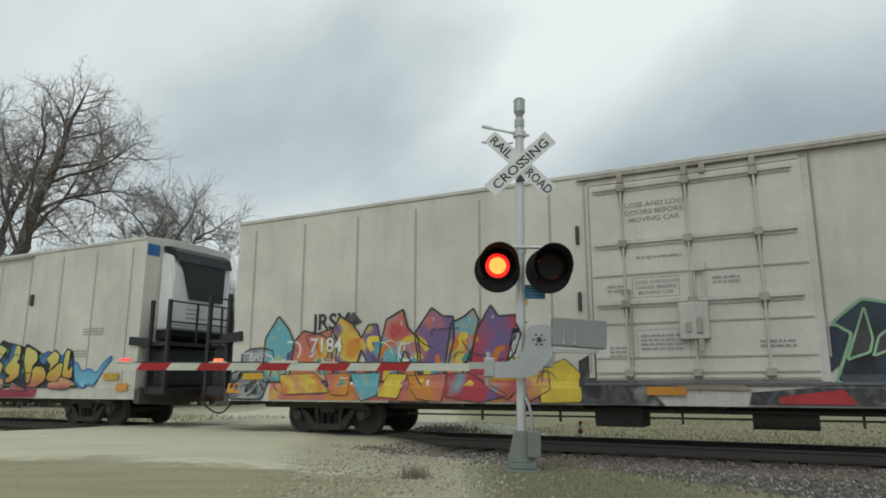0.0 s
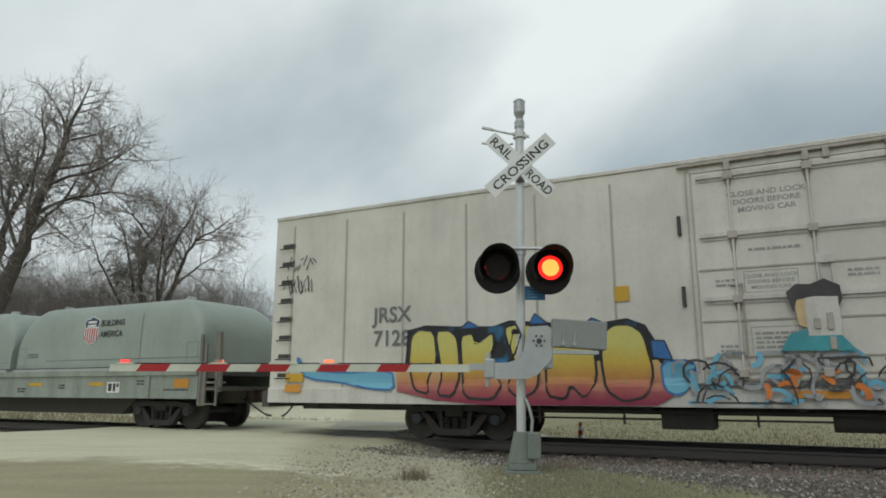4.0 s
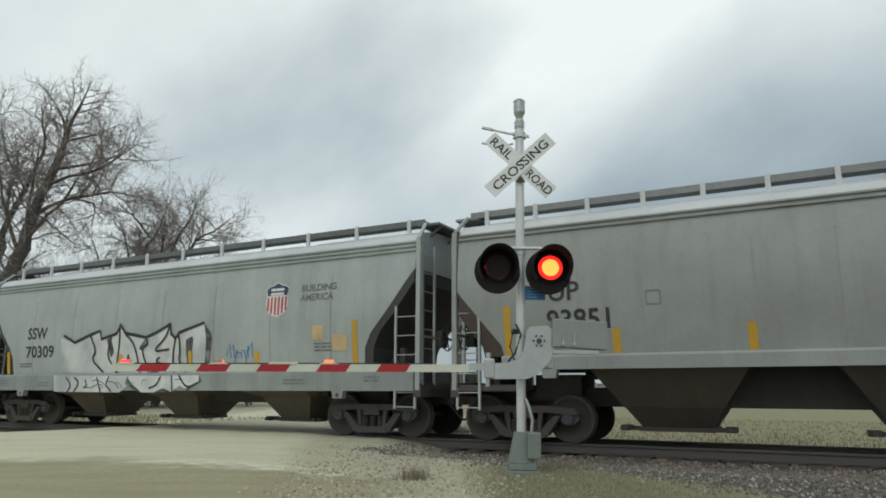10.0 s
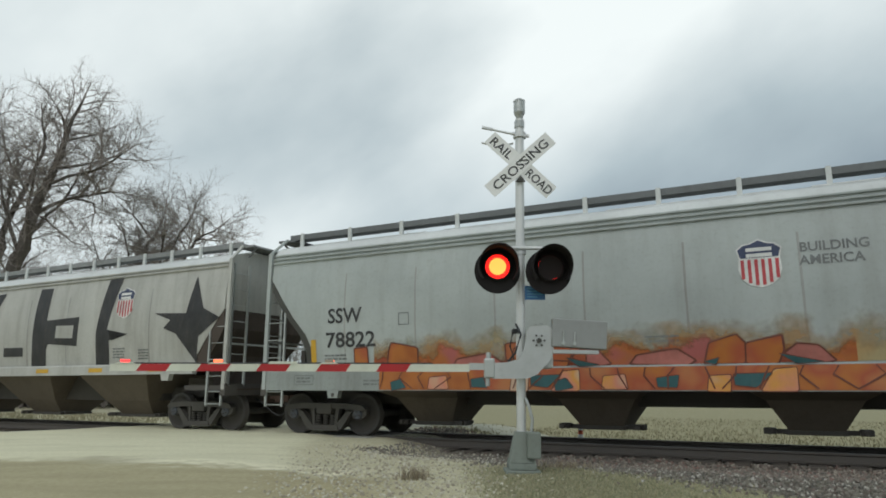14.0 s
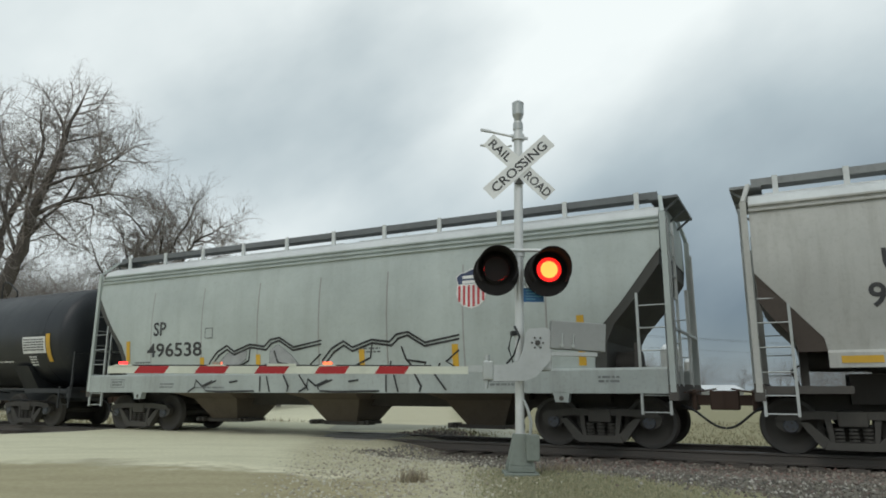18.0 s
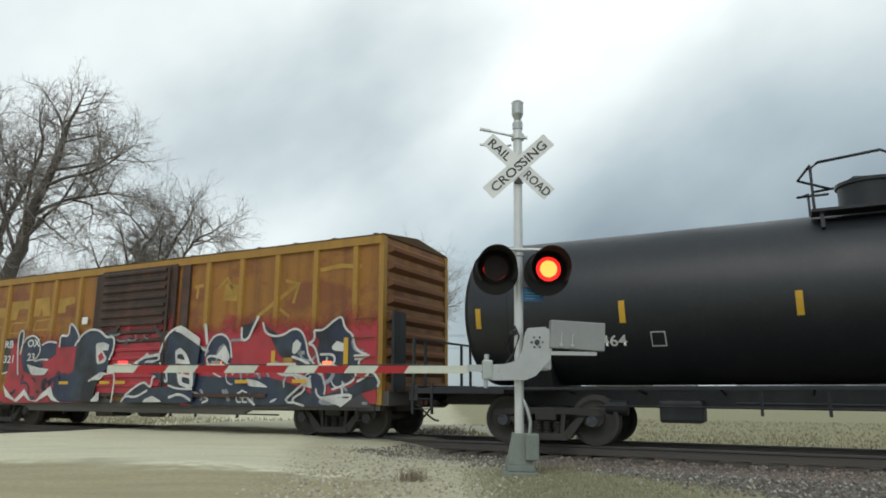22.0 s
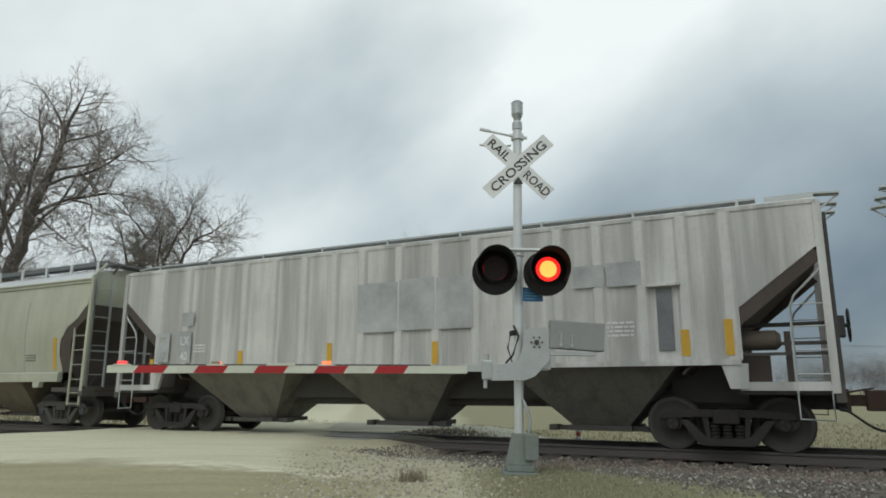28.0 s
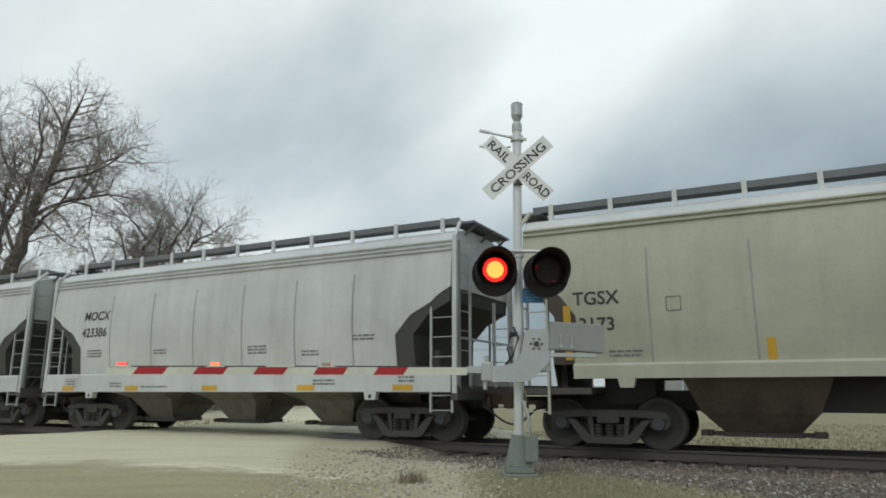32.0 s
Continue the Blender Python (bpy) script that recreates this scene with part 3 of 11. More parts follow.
def part(name, bm, material, parent, label="", calc=True):
    if calc:
        bmesh.ops.recalc_face_normals(bm, faces=bm.faces)
    me = bpy.data.meshes.new(name)
    bm.to_mesh(me)
    bm.free()
    for m in (material if isinstance(material, (list, tuple)) else [material]):
        me.materials.append(m)
    ob = new(name, me)
    if parent:
        ob.parent = parent
    if label:
        ob["label"] = label
    return ob


def again(ob, parent, loc=(0, 0, 0), rot=None):
    """Another part on the same mesh."""
    o = new(ob.name.split(".")[0], ob.data)
    o.parent = parent
    o.location = loc
    if rot:
        o.rotation_euler = rot
    return o


def B():
    return bmesh.new()


def hull(bm, lower, upper, mi=0):
    """Side and end faces between two rings of the same length."""
    a = [bm.verts.new(p) for p in lower]
    b = [bm.verts.new(p) for p in upper]
    k = len(a)
    fs = [bm.faces.new((a[i], a[(i + 1) % k], b[(i + 1) % k], b[i])) for i in range(k)]
    fs += [bm.faces.new(a[::-1]), bm.faces.new(b)]
    for f in fs:
        f.material_index = mi
    return fs


def box(bm, x0, x1, y0, y1, z0, z1, mi=0):
    return hull(bm, [(x0, y0, z0), (x1, y0, z0), (x1, y1, z0), (x0, y1, z0)], [(x0, y0, z1), (x1, y0, z1), (x1, y1, z1), (x0, y1, z1)], mi)


def soft_box(bm, x0, x1, y0, y1, z0, z1, r=0.02, mi=0):
    fs = box(bm, x0, x1, y0, y1, z0, z1, mi)
    es = list({e for f in fs for e in f.edges})
    out = bmesh.ops.bevel(bm, geom=es, offset=r, segments=2, affect="EDGES", profile=0.6)
    for f in out["faces"]:
        f.material_index = mi


def bar(bm, p, q, w, h=None, mi=0):
    p, q = Vector(p), Vector(q)
    d = (q - p).normalized()
    up = Vector((0, 0, 1)) if abs(d.z) < 0.9 else Vector((0, 1, 0))
    a = d.cross(up).normalized() * w / 2
    b = a.cross(d).normalized() * (h or w) / 2
    hull(bm, [p - a - b, p + a - b, p + a + b, p - a + b], [q - a - b, q + a - b, q + a + b, q - a + b], mi)


def ring_at(p, d, r, seg):
    up = Vector((0, 0, 1)) if abs(d.z) < 0.9 else Vector((1, 0, 0))
    a = d.cross(up).normalized()
    b = a.cross(d).normalized()
    return [p + (a * math.cos(2 * math.pi * i / seg) + b * math.sin(2 * math.pi * i / seg)) * r for i in range(seg)]


def tube(bm, pts, r, seg=6, mi=0, r1=None):
    pts = [Vector(p) for p in pts]
    rings = []
    for i, p in enumerate(pts):
        d = (pts[min(i + 1, len(pts) - 1)] - pts[max(i - 1, 0)]).normalized()
        rr = r if r1 is None else r + (r1 - r) * i / max(len(pts) - 1, 1)
        rings.append([bm.verts.new(v) for v in ring_at(p, d, rr, seg)])
    for a, b in zip(rings, rings[1:]):
        off = min(range(seg), key=lambda k: (a[0].co - b[k].co).length)
        for i in range(seg):
            f = bm.faces.new((a[i], a[(i + 1) % seg], b[(i + 1 + off) % seg], b[(i + off) % seg]))
            f.smooth, f.material_index = True, mi
    for rg in (rings[0], rings[-1]):
        f = bm.faces.new([bm.verts.new(v.co) for v in rg])
        f.material_index = mi


def cyl(bm, p, q, r, seg=16, r2=None, mi=0):
    tube(bm, [p, q], r, seg, mi, r2)


def prism(bm, poly, y0, y1, mi=0):
    """A polygon in x and z, extruded along y."""
    hull(bm, [(x, y0, z) for x, z in poly], [(x, y1, z) for x, z in poly], mi)


def prism_x(bm, poly, x0, x1, mi=0):
    """A polygon in y and z, extruded along x."""
    hull(bm, [(x0, y, z) for y, z in poly], [(x1, y, z) for y, z in poly], mi)


def lathe_y(bm, prof, seg=28, mi=0, caps=True):
    """A profile of (radius, y), turned about the y axis."""
    rings = [[bm.verts.new((r * math.cos(2 * math.pi * i / seg), y, r * math.sin(2 * math.pi * i / seg))) for i in range(seg)] for r, y in prof]
    for a, b in zip(rings, rings[1:]):
        for i in range(seg):
            f = bm.faces.new((a[i], a[(i + 1) % seg], b[(i + 1) % seg], b[i]))
            f.smooth, f.material_index = True, mi
    if caps:
        for rg in (rings[0], rings[-1]):
            f = bm.faces.new([bm.verts.new(v.co) for v in rg])
            f.material_index = mi


def arc(cx, cz, r, a0, a1, k):
    return [(cx + r * math.cos(radians(a0 + (a1 - a0) * i / k)), cz + r * math.sin(radians(a0 + (a1 - a0) * i / k))) for i in range(k + 1)]


# ---- writing and painted shapes on a car's side ----
def text_mesh(text, size, squeeze=1.0, shear=0.0, bold=0.018):
    cu = bpy.data.curves.new("writing", "FONT")
    cu.body, cu.size, cu.shear, cu.resolution_u = text, size, shear, 3
    cu.align_x, cu.offset = "CENTER", bold * size
    ob = bpy.data.objects.new("writing", cu)
    me = bpy.data.meshes.new_from_object(ob)
    bpy.data.objects.remove(ob)
    bpy.data.curves.remove(cu)
    for v in me.vertices:
        v.co.x *= squeeze
    return me


def lettering(parent, text, x, z, size, material, skin, proud=0.008, squeeze=1.0, shear=0.0, name="lettering"):
    """Painted writing on the near side (towards -y); z is its baseline."""
    me = text_mesh(text, size, squeeze, shear)
    for v in me.vertices:
        px, pz = v.co.x + x, v.co.y + z
        v.co = (px, -(skin(pz) + proud), pz)
    me.materials.append(material)
    ob = new(name, me)
    ob.parent = parent
    return ob


def poly_on(bm, poly, skin, proud, mi=0, cuts=2):
    vs = [bm.verts.new((x, 0, z)) for x, z in poly]
    es = [bm.edges.new((vs[i], vs[(i + 1) % len(vs)])) for i in range(len(vs))]
    out = bmesh.ops.triangle_fill(bm, use_beauty=True, use_dissolve=False, edges=es)
    fs = [g for g in out["geom"] if isinstance(g, bmesh.types.BMFace)]
    z0, z1 = min(p[1] for p in poly), max(p[1] for p in poly)
    ks = [z0 + (z1 - z0) * i / 8 for i in range(9)]
    if max(skin(k) for k in ks) - min(skin(k) for k in ks) > 0.002:
        # cut into strips, so that the paint follows the curved side
        n = max(1, int((z1 - z0) / 0.12))
        for i in range(1, n):
            geom = [g for seq in (bm.verts, bm.edges, bm.faces) for g in seq if all(v.co.y == 0 for v in ([g] if isinstance(g, bmesh.types.BMVert) else g.verts))]
            bmesh.ops.bisect_plane(bm, geom=geom, plane_co=(0, 0, z0 + (z1 - z0) * i / n), plane_no=(0, 0, 1))
    for v in bm.verts:
        if v.co.y == 0:
            v.co.y = -(skin(v.co.z) + proud)
    for f in bm.faces:
        if f.material_index == 0 and mi:
            if all(abs(-v.co.y - skin(v.co.z) - proud) < 1e-5 for v in f.verts):
                f.material_index = mi


JOINED = ("small_print", "graffiti_tag", "graffiti_glint", "graffiti_line")


def painted(parent, name, polys, material, skin, proud, label="", cuts=1):
    """Flat painted shapes on the near side; each one a part, but for tiny marks."""
    last = None
    for batch in ([polys] if name in JOINED else [[p] for p in polys]):
        bm = B()
        for p in batch:
            poly_on(bm, p, skin, proud, 0, cuts)
        for f in bm.faces:
            f.normal_update()
            if f.normal.y > 0:
                f.normal_flip()
        last = part(name, bm, material, parent, label, calc=False)
        if name in JOINED:
            last["kind"] = "stuff"
    return last


def ring_on(parent, name, poly, w, material, skin, proud, label=""):
    """A brush line of width w round a closed shape."""
    pts = []
    n = len(poly)
    for i in range(n):
        a, b = Vector(poly[i]), Vector(poly[(i + 1) % n])
        k = max(1, int((b - a).length / 0.35))
        pts += [a.lerp(b, j / k) for j in range(k)]
    n = len(pts)
    bm = B()
    inner, outer = [], []
    for i, p in enumerate(pts):
        d0, d1 = (p - pts[i - 1]).normalized(), (pts[(i + 1) % n] - p).normalized()
        n0, n1 = Vector((-d0.y, d0.x)), Vector((-d1.y, d1.x))
        m = (n0 + n1)
        m = m.normalized() if m.length > 0.2 else n0
        k = w / 2 / max(0.5, m.dot(n0)) * (0.85 + 0.3 * noise.noise((p.x * 1.7, p.y * 1.7, 4)))
        for row, q in ((inner, p - m * k), (outer, p + m * k)):
            row.append(bm.verts.new((q.x, -(skin(q.y) + proud), q.y)))
    for i in range(n):
        j = (i + 1) % n
        f = bm.faces.new((inner[i], inner[j], outer[j], outer[i]))
        f.normal_update()
        if f.normal.y > 0:
            f.normal_flip()
    return part(name, bm, material, parent, label, calc=False)


def softened(poly, cut=0.17):
    """The same shape with its corners cut."""
    out = []
    for p, q in zip(poly, poly[1:] + poly[:1]):
        a, b = Vector(p), Vector(q)
        out += [tuple(a.lerp(b, cut)), tuple(a.lerp(b, 1 - cut))]
    return out


def letters(parent, skin, shapes, fills, edge, w, proud, label="", glint="s_white", soft=0.07):
    """Sprayed block shapes with brushed outlines and a few glints."""
    for i, p in enumerate(softened(list(q), soft) for q in shapes):
        fill = painted(parent, "graffiti_shape", [p], M[fills[i % len(fills)]], skin, proud + 0.0006 * (i % 5), label)
        ring_on(fill, "graffiti_outline", p, w, M[edge], skin, proud + 0.005 + 0.0004 * (i % 5))
        if glint:
            top = sorted(p, key=lambda q: -q[1])[:2]
            cx, cz = sum(q[0] for q in p) / len(p), sum(q[1] for q in p) / len(p)
            a = Vector(top[0]).lerp(Vector((cx, cz)), 0.3)
            b = Vector(top[1]).lerp(Vector((cx, cz)), 0.45)
            if (b - a).length > 0.06:
                painted(fill, "graffiti_glint", [stroke([tuple(a), tuple(a.lerp(b, 0.7))], w * 0.55)], M[glint], skin, proud + 0.009, cuts=0)


def scribble(parent, x0, x1, z0, z1, n, w, material, skin, proud, seed):
    """Quick loose spray lines: hooks, loops and slashes."""
    rng = random.Random(seed)
    out = []
    for i in range(n):
        x, z = rng.uniform(x0, x1), rng.uniform(z0, z1)
        a, turn, step = rng.uniform(0, 6.28), rng.choice((-1, 1)) * rng.uniform(0.1, 0.75), rng.uniform(0.07, 0.15)
        pts = []
        for k in range(rng.randint(3, 7)):
            pts.append((x, min(max(z, z0), z1)))
            x += step * math.cos(a)
            z += step * math.sin(a)
            a += turn
        if max(p[1] for p in pts) - min(p[1] for p in pts) + max(p[0] for p in pts) - min(p[0] for p in pts) > 0.15:
            clean = [pts[0]] + [q for p, q in zip(pts, pts[1:]) if (q[0] - p[0]) ** 2 + (q[1] - p[1]) ** 2 > 0.0009]
            if len(clean) > 1:
                out.append(stroke(clean, w * rng.uniform(0.7, 1.3)))
    painted(parent, "graffiti_tag", out, material, skin, proud, cuts=0)


def square_mark(parent, x, z, size, w, material, skin):
    """A thin painted frame with a bar in it."""
    ring_on(parent, "class_mark", rect(x, x + size, z, z + size), w, material, skin, 0.010)


def moved(shapes, dx, dz=0.0, kx=1.0, about=0.0):
    return [[(about + (x - about) * kx + dx, z + dz) for x, z in p] for p in shapes]


def stroke(pts, w):
    """A brush line through points, as a polygon."""
    pts = [Vector((a, b)) for a, b in pts]
    left, right = [], []
    for i, p in enumerate(pts):
        d = (pts[min(i + 1, len(pts) - 1)] - pts[max(i - 1, 0)]).normalized()
        nrm = Vector((-d.y, d.x)) * w / 2 * (0.75 if i in (0, len(pts) - 1) else 1.0)
        left.append(tuple(p + nrm))
        right.append(tuple(p - nrm))
    return left + right[::-1]


def loose(pts):
    """A hand-drawn line: the same points with their corners rounded off."""
    for _ in range(2):
        out = [pts[0]]
        for p, q in zip(pts, pts[1:]):
            a, b = Vector(p), Vector(q)
            out += [tuple(a.lerp(b, 0.25)), tuple(a.lerp(b, 0.75))]
        pts = out + [pts[-1]]
    kept = [pts[0]]
    for q in pts[1:-1]:
        if (q[0] - kept[-1][0]) ** 2 + (q[1] - kept[-1][1]) ** 2 > 0.0004:
            kept.append(q)
    return kept + [pts[-1]]


def lines_on(parent, lines, w, material, skin, proud):
    for i, p in enumerate(lines):
        painted(parent, "graffiti_outline", [stroke(loose(p), w * (1.15, 0.9, 1.0)[i % 3])], material, skin, proud + 0.0005 * (i % 4), cuts=0)


def grown(poly, k):
    cx = sum(p[0] for p in poly) / len(poly)
    cz = sum(p[1] for p in poly) / len(poly)
    out = []
    for x, z in poly:
        d = Vector((x - cx, z - cz))
        d = d * (1 + k / max(d.length, 0.05))
        out.append((cx + d.x, cz + d.y))
    return out


def shield(parent, x, z, w, h, skin):
    """Railroad shield: dark band above red and white stripes."""
    out = [(0, -0.5), (0.24, -0.44), (0.40, -0.32), (0.47, -0.12), (0.44, 0.12), (0.50, 0.30), (0.36, 0.40), (0.20, 0.42), (0, 0.50),
           (-0.20, 0.42), (-0.36, 0.40), (-0.50, 0.30), (-0.44, 0.12), (-0.47, -0.12), (-0.40, -0.32), (-0.24, -0.44)]
    base = [(x + a * w, z + b * h) for a, b in out]
    painted(parent, "shield_border", [grown(base, 0.025)], M["letter_white"], skin, 0.008)
    top = [(x + a * w, z + b * h) for a, b in out if b > 0.05]
    painted(parent, "shield_band", [top], M["shield_blue"], skin, 0.013)
    stripes = []
    for i in range(6):
        a = -0.40 + i * 0.8 / 5
        lo = -0.48 + 0.9 * a * a
        stripes.append([(x + (a - 0.04) * w, z + lo * h), (x + (a + 0.04) * w, z + lo * h), (x + (a + 0.04) * w, z + 0.08 * h), (x + (a - 0.04) * w, z + 0.08 * h)])
    painted(parent, "shield_stripe", stripes, M["shield_red"], skin, 0.013)
    painted(parent, "shield_bar", [[(x - 0.30 * w, z + (k - 0.05) * h), (x + 0.30 * w, z + (k - 0.05) * h), (x + 0.30 * w, z + (k + 0.03) * h), (x - 0.30 * w, z + (k + 0.03) * h)] for k in (0.18, 0.31)], M["letter_white"], skin, 0.017)


def rect(x0, x1, z0, z1):
    return [(x0, z0), (x1, z0), (x1, z1), (x0, z1)]


def small_print(parent, spots, material, skin, seed=3):
    """Rows of tiny writing, as bars."""
    rng = random.Random(seed)
    ps = []
    for x, z, w, rows in spots:
        for r in range(rows):
            a = x
            while a < x + w:
                b = min(a + rng.uniform(0.06, 0.2), x + w)
                ps.append(rect(a, b - 0.025, z - r * 0.075, z - r * 0.075 + 0.038))
                a = b
    painted(parent, "small_print", ps, material, skin, 0.008, cuts=0)


# ---- running gear ----
WHEELS = []
CARS = []


def wheelset_mesh(r, cap):
    bm = B()
    for sgn in (-1, 1):
        k = sgn
        prof = [(0.10, 0.68), (0.13, 0.70), (r * 0.45, 0.735), (r * 0.78, 0.72), (r * 0.84, 0.69), (r + 0.028, 0.68), (r + 0.028, 0.705), (r, 0.725), (r - 0.006, 0.815), (r * 0.86, 0.815), (r * 0.80, 0.775), (r * 0.42, 0.79), (0.14, 0.83), (0.10, 0.84)]
        lathe_y(bm, [(a, k * b) for a, b in prof], 30, 0)
        lathe_y(bm, [(r * 0.995, k * 0.8155), (r * 0.86, k * 0.8165)], 30, 1, caps=False)
        lathe_y(bm, [(0.085, k * 0.84), (0.115, k * 0.90), (0.115, k * 1.03), (0.10, k * 1.045)], 16, 2)
        for j in range(3):
            a = radians(90 + 120 * j)
            cyl(bm, (0.055 * math.cos(a), k * 1.045, 0.055 * math.sin(a)), (0.055 * math.cos(a), k * 1.065, 0.055 * math.sin(a)), 0.017, 6, mi=1)
    cyl(bm, (0, -0.84, 0), (0, 0.84, 0), 0.085, 12, mi=0)
    bmesh.ops.recalc_face_normals(bm, faces=bm.faces)
    me = bpy.data.meshes.new("wheelset")
    bm.to_mesh(me)
    bm.free()
    for m in (M["wheel_steel"], M["rim_bright"], cap):
        me.materials.append(m)
    return me


WHEEL_MESH = {}
TRUCK_MESH = {}


def truck_meshes(mat):
    """Bolster with brake beams and added blocks that darken the gaps; cast side frame; nest of springs."""
    def done(bm, name):
        bmesh.ops.recalc_face_normals(bm, faces=bm.faces)
        me = bpy.data.meshes.new(name)
        bm.to_mesh(me)
        bm.free()
        me.materials.append(mat)
        return me

    bm = B()
    soft_box(bm, -0.21, 0.21, -1.08, 1.08, 0.46, 0.70, 0.03)
    cyl(bm, (0, 0, 0.70), (0, 0, 0.80), 0.2, 16)
    for k in (-0.44, 0.44):
        bar(bm, (k, -0.75, 0.36), (k, 0.75, 0.36), 0.10, 0.14)
        for sgn in (-1, 1):
            box(bm, k - 0.04, k + 0.04, min(sgn * 0.68, sgn * 0.82), max(sgn * 0.68, sgn * 0.82), 0.25, 0.6)
    bar(bm, (-0.44, 0, 0.40), (0.44, 0, 0.40), 0.06, 0.06)
    # inner block and plates added to block the light between the wheels
    soft_box(bm, -0.40, 0.40, -0.62, 0.62, 0.16, 0.44, 0.04)
    for k in (-0.58, 0.58):
        prism(bm, [(k - 0.05, 0.16), (k + 0.05, 0.16), (k + 0.07, 0.70), (k - 0.07, 0.70)], -0.66, 0.66)
    bolster = done(bm, "bolster")
    bm = B()
    y0, y1 = -0.06, 0.10
    prism(bm, [(-1.12, 0.56), (-1.02, 0.66), (-0.55, 0.70), (0.55, 0.70), (1.02, 0.66), (1.12, 0.56), (0.98, 0.54), (0.52, 0.575), (-0.52, 0.575), (-0.98, 0.54)], y0, y1)
    for k in (-1, 1):
        prism(bm, [(k * 1.12, 0.58), (k * 0.72, 0.60), (k * 0.72, 0.44), (k * 0.78, 0.36), (k * 1.0, 0.36), (k * 1.1, 0.44)][::k], -0.075, 0.04)
        prism(bm, [(k * 0.76, 0.52), (k * 0.62, 0.52), (k * 0.30, 0.20), (k * 0.36, 0.10), (k * 0.48, 0.14)][::k], y0, y1)
        prism(bm, [(k * 0.30, 0.62), (k * 0.40, 0.62), (k * 0.34, 0.22), (k * 0.27, 0.22)][::k], -0.05, 0.07)
        soft_box(bm, k * 0.89 - 0.13, k * 0.89 + 0.13, -0.09, 0.04, 0.50, 0.62, 0.02)
    prism(bm, [(-0.42, 0.10), (0.42, 0.10), (0.38, 0.22), (-0.38, 0.22)], -0.10, 0.12)
    frame_me = done(bm, "side_frame")
    bm = B()
    for k in (-0.2, 0.0, 0.2):
        for j in range(4):
            cyl(bm, (k, 0.01, 0.23 + j * 0.058), (k, 0.01, 0.262 + j * 0.058), 0.075, 10)
    return bolster, frame_me, done(bm, "spring_nest")


def truck(car, x, r=0.457, mat="truck_iron", cap="cap_blue"):
    if mat not in TRUCK_MESH:
        TRUCK_MESH[mat] = truck_meshes(M[mat])
    if (r, cap) not in WHEEL_MESH:
        WHEEL_MESH[(r, cap)] = wheelset_mesh(r, M[cap])
    bolster, frame_me, springs = TRUCK_MESH[mat]
    t = new("truck", bolster)
    t.parent, t.location = car, (x, 0, 0)
    for sgn in (-1, 1):
        for name, me in (("side_frame", frame_me), ("spring_nest", springs)):
            ob = new(name, me)
            ob.parent, ob.location = t, (0, sgn * 0.96, 0)
            ob.rotation_euler = (0, 0, 0 if sgn > 0 else math.pi)
    for k in (-0.89, 0.89):
        w = new("wheelset", WHEEL_MESH[(r, cap)])
        w.parent = t
        w.location = (k, 0, r)
        WHEELS.append((w, k, r))


def coupler(car, x, sgn, reach, mat="rust", z=0.86):
    """Draw-bar, knuckle and air hose at one end; x is the end sill, reach how far the knuckle stands out."""
    bm = B()
    a, b = x, x + sgn * (reach - 0.12)
    box(bm, min(a - sgn * 0.4, b), max(a - sgn * 0.4, b), -0.09, 0.09, z - 0.10, z + 0.09)
    soft_box(bm, min(b - sgn * 0.12, b + sgn * 0.17), max(b - sgn * 0.12, b + sgn * 0.17), -0.17, 0.15, z - 0.18, z + 0.17, 0.03)
    soft_box(bm, min(a - sgn * 0.05, a + sgn * 0.12), max(a - sgn * 0.05, a + sgn * 0.12), -0.24, 0.24, z - 0.19, z + 0.19, 0.02)
    bar(bm, (a, -0.30, z + 0.12), (b, -0.12, z + 0.2), 0.03)
    bar(bm, (a + sgn * 0.05, -1.2, z + 0.14), (a + sgn * 0.05, 0.0, z + 0.16), 0.028)
    part("coupler", bm, M[mat], car)
    bm = B()
    pts = [(a + sgn * (0.02 + (reach - 0.02) * u), -0.32 + 0.12 * u, z - 0.16 - 0.34 * math.sin(u * math.pi / 2) ** 1.3) for u in [i / 7 for i in range(8)]]
    tube(bm, pts, 0.022, 7)
    cyl(bm, (a - sgn * 0.15, -0.32, z - 0.10), (a + sgn * 0.04, -0.32, z - 0.17), 0.03, 8)
    part("air_hose", bm, M["black_steel"], car)


def ladder(bm, xa, xb, y, z0, z1, rungs, r=0.012, stile=0.045):
    for x in (xa, xb):
        bar(bm, (x, y, z0), (x, y, z1), stile, stile)
    for i in range(rungs):
        z = z0 + (z1 - z0) * (i + 0.5) / rungs
        cyl(bm, (xa, y, z), (xb, y, z), r, 6)


def car_base(name, centre, label, category):
    car = empty(name)
    tagged(car, label, category, "cars of the freight train")
    CARS.append((car, centre))
    return car


